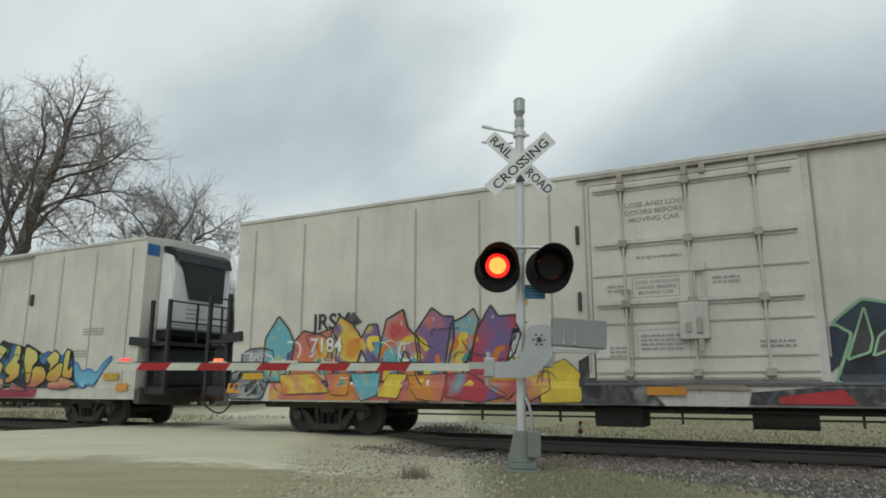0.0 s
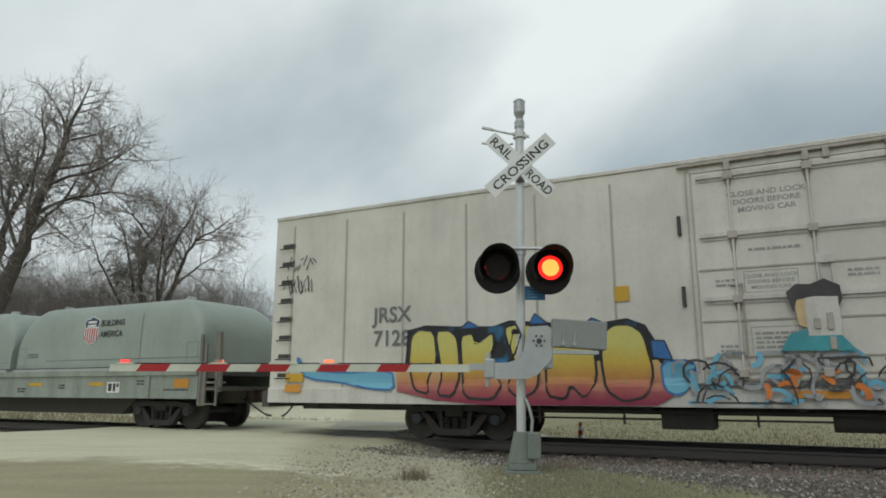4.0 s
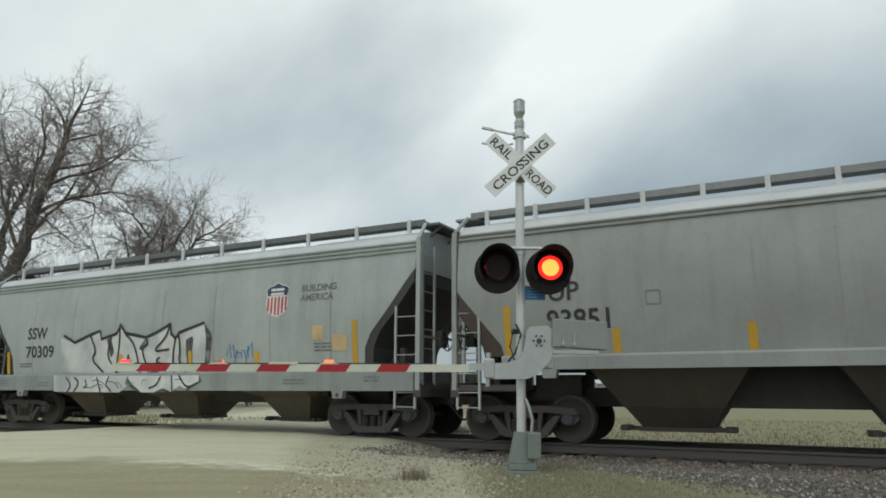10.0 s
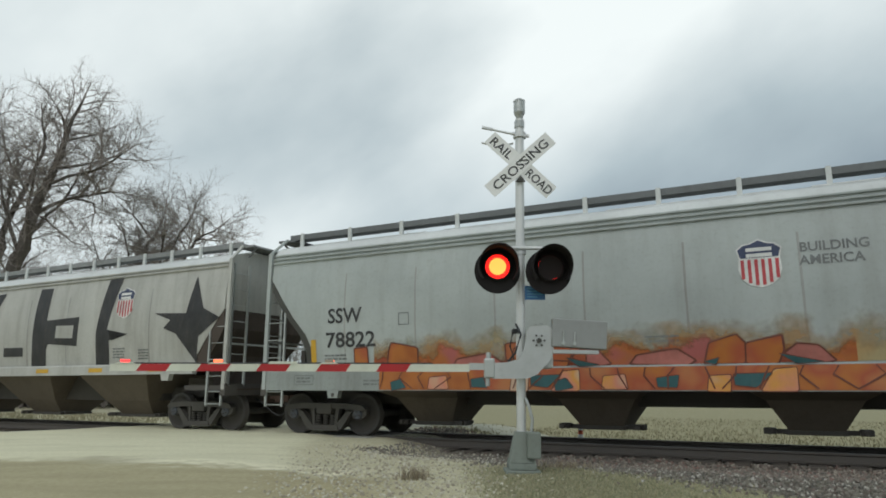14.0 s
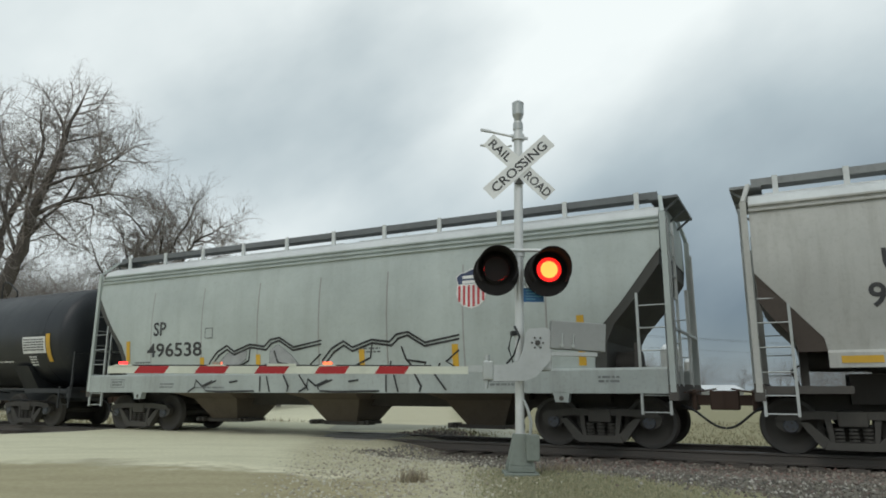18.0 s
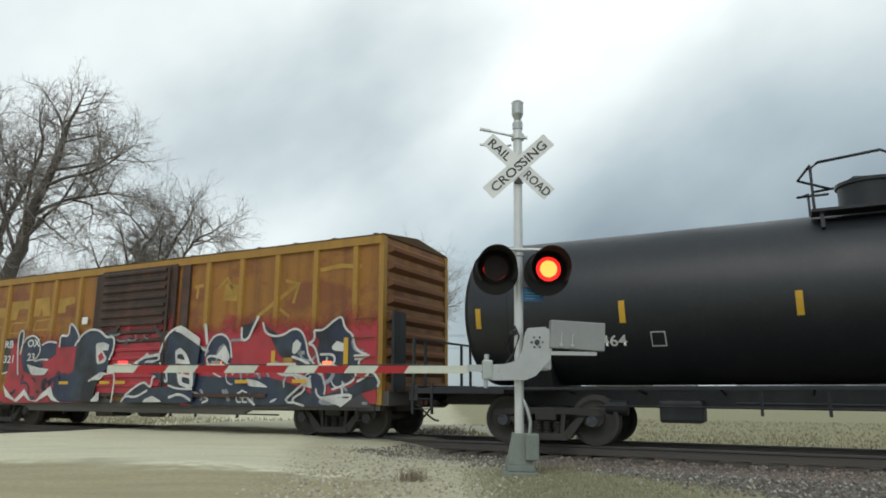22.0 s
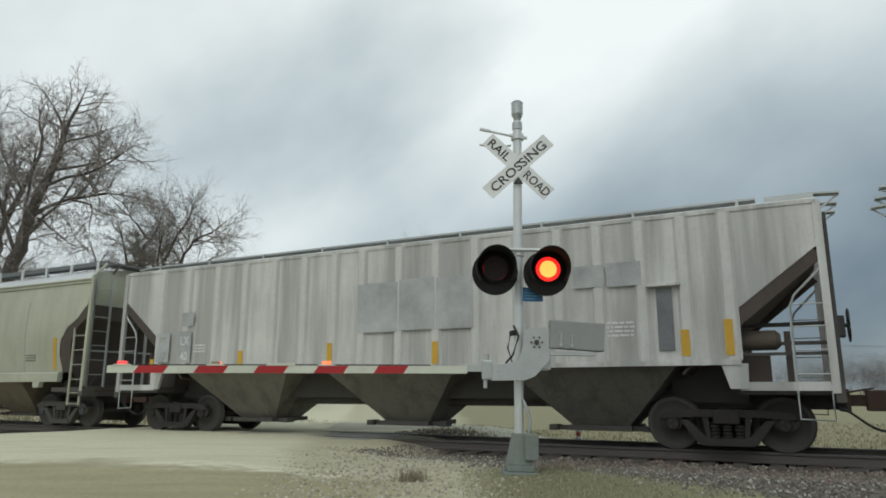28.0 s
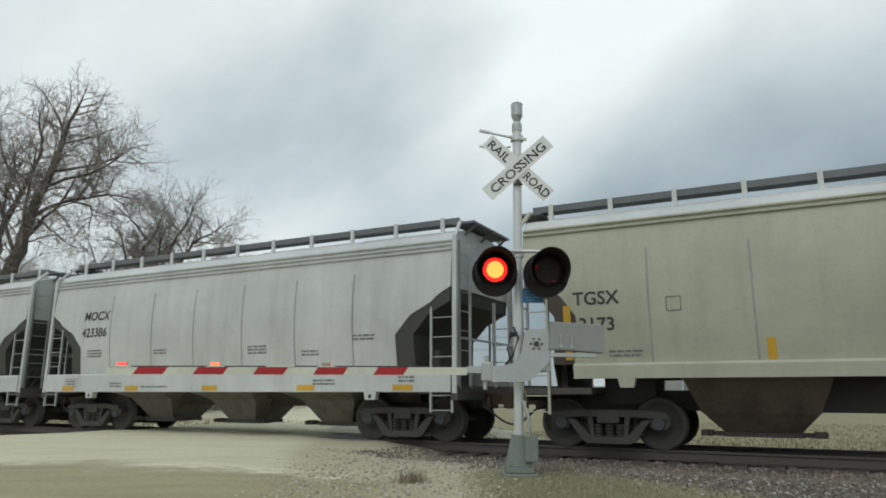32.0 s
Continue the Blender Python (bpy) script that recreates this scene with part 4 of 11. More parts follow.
# ---- covered hoppers with curved sides ----
def brake_wheel(car, x, y, z, sgn):
    """Hand brake: gear box, shaft and spoked wheel on the car's end."""
    bm = B()
    soft_box(bm, min(x - sgn * 0.30, x - sgn * 0.06), max(x - sgn * 0.30, x - sgn * 0.06), y - 0.14, y + 0.14, z - 0.2, z + 0.16, 0.02)
    box_part = part("brake_gear_box", bm, M["slope_grey"], car)
    bm = B()
    ring = [(x, y + 0.27 * math.cos(a * math.pi / 9), z + 0.27 * math.sin(a * math.pi / 9)) for a in range(19)]
    tube(bm, ring, 0.016, 6)
    for k in range(5):
        a = 2 * math.pi * k / 5
        bar(bm, (x, y, z), (x, y + 0.27 * math.cos(a), z + 0.27 * math.sin(a)), 0.022, 0.014)
    cyl(bm, (x - sgn * 0.1, y, z), (x + sgn * 0.02, y, z), 0.035, 8)
    part("brake_wheel", bm, M["truck_iron"], box_part)


def curved_hopper(centre, half, label, body="hopper_grey", slope="slope_brown", bay="brown_dirt", sill=(1.38, 1.64), cut=None, ridges=1,
                  bays=(-4.0, 0.0, 4.0), trucks=6.2, seams=(), lead=0.6, trail=0.6, truck_mat="truck_hazed", plank="walk_grey", posts=13, sill_mat=None, bay_top=None, wide=1.56, foot=(0.42, 0.74, 0.84), bay_w=0.98, skirt=0.85, wheel_ends=(), web=0.42):
    car = car_base("covered_hopper_car", centre, label, "freight car")
    z_low = sill[1]
    cut = cut or [(0.0, 2.95), (0.92, 1.85), (0.95, z_low)]

    def skin(z):
        t = (z - z_low) / (4.15 - z_low)
        return wide - 0.11 + 0.125 * math.sin(max(0.0, min(1.0, t)) * math.pi) + (0.0 if z < 4.0 else -0.06 * (z - 4.0))

    def inset(z):
        if z >= cut[0][1]:
            return 0.0
        for (d0, z0), (d1, z1) in zip(cut, cut[1:]):
            if z1 <= z <= z0:
                return d0 + (d1 - d0) * (z0 - z) / max(z0 - z1, 1e-6)
        return cut[-1][0]

    levels = sorted({z_low, 4.17, *[c[1] for c in cut], *[z_low + (4.17 - z_low) * i / 9 for i in range(10)]})
    roof = [(skin(4.17), 4.17), (skin(4.17) - 0.07, 4.28), (skin(4.17) - 0.25, 4.38), (skin(4.17) - 0.6, 4.46), (0.4, 4.51), (0, 4.52)]
    cols = 12
    for sgn in (-1, 1):
        bm = B()
        rows = []
        for z in levels:
            xl = half - inset(z)
            rows.append([bm.verts.new((-xl + 2 * xl * i / cols, sgn * skin(z), z)) for i in range(cols + 1)])
        for a, b in zip(rows, rows[1:]):
            for i in range(cols):
                bm.faces.new((a[i], a[i + 1], b[i + 1], b[i])).smooth = True
        part("side_sheet", bm, M[body], car)
    bm = B()
    rr = [(y, z) for y, z in roof] + [(-y, z) for y, z in roof[-2::-1]]
    ends = [[bm.verts.new((x, y, z)) for y, z in rr] for x in (-half, half)]
    for i in range(len(rr) - 1):
        bm.faces.new((ends[0][i], ends[0][i + 1], ends[1][i + 1], ends[1][i])).smooth = True
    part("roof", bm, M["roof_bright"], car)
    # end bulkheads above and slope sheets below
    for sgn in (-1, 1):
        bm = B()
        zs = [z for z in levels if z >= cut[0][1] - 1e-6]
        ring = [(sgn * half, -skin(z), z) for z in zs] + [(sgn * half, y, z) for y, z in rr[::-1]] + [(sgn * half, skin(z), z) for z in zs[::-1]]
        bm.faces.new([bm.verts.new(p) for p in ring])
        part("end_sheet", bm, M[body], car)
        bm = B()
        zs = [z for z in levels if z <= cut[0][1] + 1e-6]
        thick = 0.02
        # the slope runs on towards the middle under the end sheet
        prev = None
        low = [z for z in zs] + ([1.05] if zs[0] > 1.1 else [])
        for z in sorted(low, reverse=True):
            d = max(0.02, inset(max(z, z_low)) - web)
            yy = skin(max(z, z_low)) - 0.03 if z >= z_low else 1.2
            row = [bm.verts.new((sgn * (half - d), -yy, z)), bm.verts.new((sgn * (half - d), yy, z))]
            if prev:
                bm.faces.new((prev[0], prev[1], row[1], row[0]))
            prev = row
        # web plates between the slope and the side's edge, dark to fill the shaded cut-out
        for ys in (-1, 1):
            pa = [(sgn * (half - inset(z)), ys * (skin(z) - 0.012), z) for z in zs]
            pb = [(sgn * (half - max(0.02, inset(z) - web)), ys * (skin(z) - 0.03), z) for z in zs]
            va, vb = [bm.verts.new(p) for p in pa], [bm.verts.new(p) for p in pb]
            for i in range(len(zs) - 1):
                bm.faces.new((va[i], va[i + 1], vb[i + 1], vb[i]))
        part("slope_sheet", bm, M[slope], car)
    # eave ridges
    for k in range(ridges):
        z = 4.14 - 0.095 * k
        for sgn in (-1, 1):
            bm = B()
            prism_x(bm, [(sgn * (skin(z) - 0.01), z - 0.022), (sgn * (skin(z) + 0.05), z - 0.018), (sgn * (skin(z) + 0.05), z + 0.010), (sgn * (skin(z) - 0.01), z + 0.034)], -half, half)
            part("eave_ridge", bm, M[body], car)
    # weld seams
    for x in seams:
        for sgn in (-1, 1):
            bm = B()
            prev = None
            for z in [q for q in levels if q < 3.86 and abs(x) < half - inset(q) - 0.05]:
                row = [bm.verts.new((x + dx, sgn * (skin(z) + dy), z)) for dx, dy in ((-0.02, 0.001), (-0.009, 0.006), (0.009, 0.006), (0.02, 0.001))]
                if prev:
                    for i in range(3):
                        bm.faces.new((prev[i], prev[i + 1], row[i + 1], row[i]))
                prev = row
            part("seam", bm, M["seam_dust"], car)
    # side sills, centre sill, end platforms
    sm = M[sill_mat or body]
    xl = half - (0.95 if sill[1] - sill[0] < 0.3 else 0.0)
    for sgn in (-1, 1):
        bm = B()
        y1 = sgn * (wide + 0.015)
        y0 = sgn * (wide - 0.13)
        prism_x(bm, [(y0, sill[0]), (y1, sill[0]), (y1, sill[1] - 0.03), (y1 - sgn * 0.03, sill[1] + 0.012), (y0, sill[1] + 0.012)], -xl, xl)
        for x in (-half + 1.9, half - 1.9):
            prism(bm, [(x - 0.16, sill[0] + 0.02), (x + 0.16, sill[0] + 0.02), (x + 0.12, sill[0] - 0.16), (x - 0.12, sill[0] - 0.16)], y0, y1)
        part("side_sill", bm, sm, car)
    if sill[1] - sill[0] > 0.4:
        face = lambda z: wide + 0.015
        zm = (sill[0] + sill[1]) / 2
        small_print(car, [(-half + 0.9, zm + 0.03, 0.4, 2), (-half + 2.7, zm - 0.03, 0.5, 2), (-half + 3.9, zm - 0.12, 1.0, 1), (half - 3.4, zm, 0.6, 2), (half - 1.2, zm + 0.05, 0.4, 2)], M["letter_grey"], face, int(half * 10))
        ring_on(car, "plate_border", rect(-half + 0.84, -half + 1.36, zm - 0.09, zm + 0.11), 0.016, M["letter_grey"], face, 0.006)
        for x in (-half + 1.9, half - 1.9):
            bm = B()
            cyl(bm, (x, -wide - 0.02, sill[0] - 0.09), (x, -wide - 0.012, sill[0] - 0.09), 0.045, 10)
            part("jacking_hole", bm, M["under_black"], car)
    bm = B()
    box(bm, -half - 0.2, half + 0.2, -0.24, 0.24, 0.68, 1.05)
    part("centre_sill", bm, M["under_black"], car)
    for sgn in (-1, 1):
        x = sgn * half
        for name, xa, xb, y, za, zb in (("end_deck", -1.25, 0.10, wide - 0.05, 0.98, 1.10), ("end_sill", 0.0, 0.16, wide, 0.86, 1.14), ("body_bolster", -2.2, -1.25, 0.5, 0.8, 1.3)):
            bm = B()
            box(bm, min(x + sgn * xa, x + sgn * xb), max(x + sgn * xa, x + sgn * xb), -y, y, za, zb)
            part(name, bm, M["under_black"], car)
    # discharge bays
    top = bay_top or sill[0] + 0.01
    step = bays[1] - bays[0] if len(bays) > 1 else 4.0
    # dark block added between the bays to stand for the shade there
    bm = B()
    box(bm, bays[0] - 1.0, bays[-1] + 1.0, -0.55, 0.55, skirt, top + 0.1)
    part("bay_gap_shade", bm, M["under_black"], car)
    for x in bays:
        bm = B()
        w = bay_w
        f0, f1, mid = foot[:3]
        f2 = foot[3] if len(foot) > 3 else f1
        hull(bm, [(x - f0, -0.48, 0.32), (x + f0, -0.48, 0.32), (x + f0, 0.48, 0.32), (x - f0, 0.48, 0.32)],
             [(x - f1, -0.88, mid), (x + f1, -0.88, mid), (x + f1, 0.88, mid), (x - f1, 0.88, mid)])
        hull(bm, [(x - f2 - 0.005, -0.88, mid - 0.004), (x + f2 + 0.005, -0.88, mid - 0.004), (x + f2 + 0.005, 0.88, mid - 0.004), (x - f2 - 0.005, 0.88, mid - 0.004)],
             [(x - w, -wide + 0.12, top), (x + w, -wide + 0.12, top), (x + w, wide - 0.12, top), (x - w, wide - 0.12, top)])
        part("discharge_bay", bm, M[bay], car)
        bm = B()
        box(bm, x - f0 - 0.04, x + f0 + 0.04, -0.52, 0.52, 0.25, 0.325)
        bar(bm, (x - f0 - 0.3, -0.45, 0.30), (x + f0 + 0.3, -0.45, 0.30), 0.07, 0.08)
        for k in (-f0 - 0.3, f0 + 0.3):
            soft_box(bm, x + k - 0.10, x + k + 0.10, -0.62, -0.32, 0.26, 0.36, 0.015)
            cyl(bm, (x + k, -0.72, 0.31), (x + k, -0.6, 0.31), 0.045, 8)
        part("outlet_gate", bm, M["under_black"], car)
    # roof walk on its posts
    x0, x1 = -half + 0.06, half - 0.06
    for sgn in (-1, 1):
        # crossover platform at the end, on two brackets
        bm = B()
        a, b = sgn * (half - 0.22), sgn * (half + 0.30)
        box(bm, min(a, b), max(a, b), -1.02, 1.02, 4.58, 4.63)
        for y in (-0.85, 0.0, 0.85):
            bar(bm, (sgn * half, y, 4.36), (sgn * (half + 0.28), y, 4.58), 0.04)
        part("end_platform", bm, M[plank], car)
    for sgn in (-1, 1):
        bm = B()
        box(bm, x0, x1, min(sgn * 0.98, sgn * 0.5), max(sgn * 0.98, sgn * 0.5), 4.66, 4.70)
        walk_plank = part("roof_walk", bm, M[plank], car)
        bm = B()
        bar(bm, (x0, sgn * 1.0, 4.67), (x1, sgn * 1.0, 4.67), 0.03, 0.13)
        part("walk_edge", bm, M[plank], walk_plank)
    pm = None
    for i in range(posts):
        x = -half + 0.45 + (2 * half - 0.9) * i / (posts - 1)
        for sgn in (-1, 1):
            if pm is None:
                bm = B()
                bar(bm, (0, 0, 4.30), (0, 0, 4.75), 0.09, 0.05)
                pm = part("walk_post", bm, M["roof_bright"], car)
                pm.location = (x, sgn * 1.03, 0)
            else:
                again(pm, car, (x, sgn * 1.03, 0))
    for i in range(4):
        bm = B()
        x = -half + half * 2 * (i + 0.5) / 4
        soft_box(bm, x - half * 0.22, x + half * 0.22, -0.32, 0.32, 4.50, 4.64, 0.03)
        part("hatch_cover", bm, M["roof_bright"], car)
    # corner posts and ladders
    lm = M[body]
    for sgn in (-1, 1):
        x = sgn * (half + 0.02)
        for ys in (-1, 1):
            bm = B()
            y = ys * (wide - 0.03)
            bar(bm, (x + sgn * 0.06, y, 1.0), (x + sgn * 0.06, ys * (wide - 0.05), 4.2), 0.10, 0.07)
            bar(bm, (x + sgn * 0.06, ys * (wide - 0.05), 4.2), (x - sgn * 0.03, ys * 1.06, 4.62), 0.07, 0.05)
            part("corner_post", bm, lm, car)
            bm = B()
            xb = x - sgn * 0.48
            bar(bm, (xb, y, 0.62), (xb, y, 2.75), 0.045, 0.045)
            bar(bm, (x, y, 0.62), (x, y, 1.05), 0.045, 0.045)
            for z in (0.66, 0.95, 1.32, 1.72, 2.12, 2.52):
                cyl(bm, (x, y, z), (xb, y, z), 0.013, 6)
            part("side_ladder", bm, M["galv"] if body != "hopper_cream" else lm, car)
        bm = B()
        xe = x + sgn * 0.13
        ladder(bm, xe, xe, -wide + 0.10, 1.1, 4.1, 1)
        for z in (1.45, 1.85, 2.25, 2.65, 3.05, 3.45, 3.85):
            cyl(bm, (xe, -wide + 0.10, z), (xe, -wide + 0.62, z), 0.013, 6)
        bar(bm, (xe, -wide + 0.62, 1.1), (xe, -wide + 0.62, 4.1), 0.05)
        bar(bm, (xe, -wide + 0.1, 2.1), (xe, wide - 0.1, 2.1), 0.045)
        bar(bm, (xe, 0.35, 1.1), (xe, 0.35, 3.0), 0.06)
        bar(bm, (xe, wide - 0.1, 1.1), (xe, wide - 0.1, 3.9), 0.05)
        part("end_ladder", bm, M["galv"], car)
        bm = B()
        xi = x - sgn * 0.62
        cyl(bm, (xi, -0.55, 1.55), (xi - sgn * 0.7, -0.55, 1.55), 0.21, 14)
        bar(bm, (xi, -0.95, 1.1), (xi, -0.95, 1.9), 0.12)
        tube(bm, [(xi, -0.5, 1.5), (xi + sgn * 0.2, -0.8, 1.35), (xi + sgn * 0.1, -0.9, 1.1)], 0.025)
        part("brake_gear", bm, M["under_black"], car)
    for sgn in wheel_ends:
        brake_wheel(car, sgn * (half + 0.30), -0.62, 2.1, sgn)
    truck(car, trucks, mat=truck_mat)
    truck(car, -trucks, mat=truck_mat)
    coupler(car, half + 0.16, 1, lead - 0.16 + 0.04)
    coupler(car, -half - 0.16, -1, trail - 0.16 + 0.04)
    return car, skin


def yellow_marks(car, skin, spots, mat="yellow_tape", w=0.07):
    """Reflective strips on the sides: x, low z, high z."""
    for x, z0, z1 in spots:
        painted(car, "reflector", [rect(x - w, x + w, z0, z1)], M[mat], skin, 0.009)


# ---- hoppers with ribbed straight sides ----
def ribbed_hopper(centre, half, label, body, slope, ribs, cutx, ctop, cbot, sill_z=1.52, trucks=6.6, bays=(-4.3, 0.0, 4.3), lead=0.6, trail=0.6, bay="dusty_bay", truck_mat="truck_rust", rib_mat=None, rib_w=0.10, wheel_ends=()):
    car = car_base("covered_hopper_car", centre, label, "freight car")
    wide = 1.50

    def skin(z):
        return wide

    for sgn in (-1, 1):
        bm = B()
        outline = [(-half, 4.08), (-half, ctop), (-cutx, cbot), (-cutx, sill_z), (cutx, sill_z), (cutx, cbot), (half, ctop), (half, 4.08)]
        prism(bm, outline, sgn * (wide - 0.03), sgn * wide)
        part("side_sheet", bm, M[body], car)
    bm = B()
    roof = [(-wide - 0.02, 4.06), (-wide - 0.02, 4.13), (-wide + 0.2, 4.20), (0, 4.30), (wide - 0.2, 4.20), (wide + 0.02, 4.13), (wide + 0.02, 4.06)]
    prism_x(bm, roof, -half - 0.02, half + 0.02)
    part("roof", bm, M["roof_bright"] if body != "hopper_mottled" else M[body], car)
    rm = None
    for x in ribs:
        z0 = sill_z
        if abs(x) > cutx:
            continue
        for sgn in (-1, 1):
            if rm is None:
                bm = B()
                hull(bm, [(-rib_w, 0, sill_z), (rib_w, 0, sill_z), (rib_w * 0.6, -0.055, sill_z), (-rib_w * 0.6, -0.055, sill_z)],
                     [(-rib_w, 0, 4.06), (rib_w, 0, 4.06), (rib_w * 0.6, -0.055, 4.06), (-rib_w * 0.6, -0.055, 4.06)])
                rm = part("rib", bm, M[rib_mat or body], car)
                rm.location = (x, -wide, 0)
            else:
                again(rm, car, (x, sgn * wide, 0), (0, 0, 0 if sgn < 0 else math.pi))
    for sgn in (-1, 1):
        bm = B()
        hull(bm, [(sgn * (half - 0.02), -wide + 0.05, ctop), (sgn * (half - 0.02), wide - 0.05, ctop), (sgn * (half - 0.08), wide - 0.05, ctop), (sgn * (half - 0.08), -wide + 0.05, ctop)],
             [(sgn * half, -wide + 0.03, 4.06), (sgn * half, wide - 0.03, 4.06), (sgn * (half - 0.05), wide - 0.03, 4.06), (sgn * (half - 0.05), -wide + 0.03, 4.06)])
        part("end_sheet", bm, M[body], car)
        # slope sheet in a dark tone that includes the shade beneath the end
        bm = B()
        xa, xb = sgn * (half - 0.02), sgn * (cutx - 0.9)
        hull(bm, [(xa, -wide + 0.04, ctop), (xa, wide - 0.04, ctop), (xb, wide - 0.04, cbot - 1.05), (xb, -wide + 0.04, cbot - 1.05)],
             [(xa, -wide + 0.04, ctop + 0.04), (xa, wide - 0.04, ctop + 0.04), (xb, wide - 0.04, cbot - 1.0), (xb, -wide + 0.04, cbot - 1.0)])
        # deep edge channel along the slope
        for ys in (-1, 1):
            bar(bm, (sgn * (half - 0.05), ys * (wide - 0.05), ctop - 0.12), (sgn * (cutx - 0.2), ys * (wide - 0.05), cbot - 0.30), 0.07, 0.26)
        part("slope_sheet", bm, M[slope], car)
    for ys in (-1, 1):
        bm = B()
        box(bm, -cutx - 0.05, cutx + 0.05, min(ys * (wide - 0.1), ys * (wide + 0.05)), max(ys * (wide - 0.1), ys * (wide + 0.05)), sill_z - 0.08, sill_z + 0.02)
        part("side_sill", bm, M[body], car)
        for sgn in (-1, 1):
            bm = B()
            xa = sgn * (cutx - 0.05)
            prism(bm, [(xa - sgn * 0.22, sill_z - 0.06), (xa + sgn * 0.2, sill_z - 0.06), (xa + sgn * 0.18, 1.05), (xa - sgn * 0.1, 1.05)][::sgn], ys * (wide - 0.04), ys * (wide + 0.03))
            box(bm, min(sgn * cutx, sgn * half), max(sgn * cutx, sgn * half), min(ys * (wide - 0.12), ys * wide), max(ys * (wide - 0.12), ys * wide), 1.02, 1.16)
            part("end_bracket", bm, M[body], car)
    bm = B()
    box(bm, -half - 0.2, half + 0.2, -0.24, 0.24, 0.70, 1.05)
    part("centre_sill", bm, M["under_black"], car)
    for sgn in (-1, 1):
        x = sgn * half
        for name, xa, xb, y, za, zb in (("end_deck", -1.4, 0.10, wide - 0.08, 0.96, 1.06), ("end_sill", 0.0, 0.14, wide, 0.84, 1.14), ("body_bolster", -2.6, -1.3, 0.45, 0.8, 1.5)):
            bm = B()
            box(bm, min(x + sgn * xa, x + sgn * xb), max(x + sgn * xa, x + sgn * xb), -y, y, za, zb)
            part(name, bm, M["under_black"], car)
    # dark block that stands for the shaded void between the bays
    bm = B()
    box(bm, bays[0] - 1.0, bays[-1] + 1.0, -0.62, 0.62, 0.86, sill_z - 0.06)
    part("bay_gap_shade", bm, M["under_black"], car)
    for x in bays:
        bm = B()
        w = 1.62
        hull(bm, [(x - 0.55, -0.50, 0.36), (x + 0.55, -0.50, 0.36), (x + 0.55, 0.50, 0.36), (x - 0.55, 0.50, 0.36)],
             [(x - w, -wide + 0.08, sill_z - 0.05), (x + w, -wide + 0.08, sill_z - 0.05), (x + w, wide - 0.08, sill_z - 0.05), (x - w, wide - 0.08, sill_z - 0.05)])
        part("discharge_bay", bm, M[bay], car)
        bm = B()
        box(bm, x - 0.62, x + 0.62, -0.68, 0.68, 0.27, 0.365)
        bar(bm, (x - 0.95, -0.45, 0.31), (x + 0.95, -0.45, 0.31), 0.07, 0.09)
        for k in (-0.92, 0.92):
            soft_box(bm, x + k - 0.09, x + k + 0.09, -0.6, -0.32, 0.26, 0.37, 0.015)
        part("outlet_gate", bm, M["under_black"], car)
    bm = B()
    bar(bm, (-half + 0.1, -0.55, 4.42), (half - 0.9, -0.55, 4.42), 0.5, 0.04)
    for i in range(9):
        x = -half + 0.4 + (2 * half - 1.6) * i / 8
        bar(bm, (x, -0.8, 4.2), (x, -0.8, 4.44), 0.05, 0.05)
    box(bm, half - 0.75, half + 0.02, -1.0, 0.8, 4.24, 4.37)
    for sgn in (-1, 1):
        for y in (-0.75, 0.0, 0.7):
            bar(bm, (sgn * (half - 0.1), y, 4.40), (sgn * (half + 0.42), y, 4.36), 0.22, 0.03)
            bar(bm, (sgn * half, y, 4.05), (sgn * (half + 0.40), y, 4.34), 0.03)
    part("roof_walk", bm, M["galv"], car)
    for sgn in (-1, 1):
        x = sgn * half
        for ys in (-1, 1):
            bm = B()
            y = ys * (wide - 0.02)
            bar(bm, (x + sgn * 0.02, y, 0.98), (x + sgn * 0.02, y, 4.1), 0.12, 0.08)
            part("corner_post", bm, M[body], car)
            bm = B()
            xb = x - sgn * 0.52
            tube(bm, [(x, y, 3.0), (xb + sgn * 0.08, y, 2.55), (xb, y, 2.35), (xb, y, 0.98)], 0.024, 6)
            for z in (1.28, 1.66, 2.04, 2.40):
                cyl(bm, (x, y, z), (xb, y, z), 0.013, 6)
            tube(bm, [(xb, y, 1.0), (xb, y, 0.58), (x - sgn * 0.04, y, 0.56), (x - sgn * 0.04, y, 1.0)], 0.016, 6)
            part("side_ladder", bm, M["galv"], car)
        bm = B()
        xe = x + sgn * 0.12
        for ya, yb in ((-wide + 0.08, -wide + 0.55), (wide - 0.55, wide - 0.08)):
            for y in (ya, yb):
                bar(bm, (xe, y, 1.1), (xe, y, 3.9), 0.05)
            for z in (1.45, 1.85, 2.25, 2.65, 3.05, 3.45):
                cyl(bm, (xe, ya, z), (xe, yb, z), 0.013, 6)
        tube(bm, [(xe, -0.5, 1.9), (xe + sgn * 0.05, -0.1, 2.3), (xe, 0.5, 2.4)], 0.02)
        part("end_ladder", bm, M["slope_grey"], car)
        bm = B()
        xi = x - sgn * 0.9
        box(bm, min(xi, xi - sgn * 0.55), max(xi, xi - sgn * 0.55), -0.95, -0.4, 1.1, 1.62)
        bar(bm, (xi + sgn * 0.3, -1.0, 1.1), (xi + sgn * 0.3, -1.0, 2.0), 0.10)
        part("brake_gear", bm, M[slope], car)
    for sgn in wheel_ends:
        brake_wheel(car, sgn * (half + 0.34), -0.6, 2.1, sgn)
        bm = B()
        xi = sgn * (half - 1.0)
        cyl(bm, (xi - 0.32, -1.0, 1.86), (xi + 0.22, -1.0, 1.86), 0.17, 18)
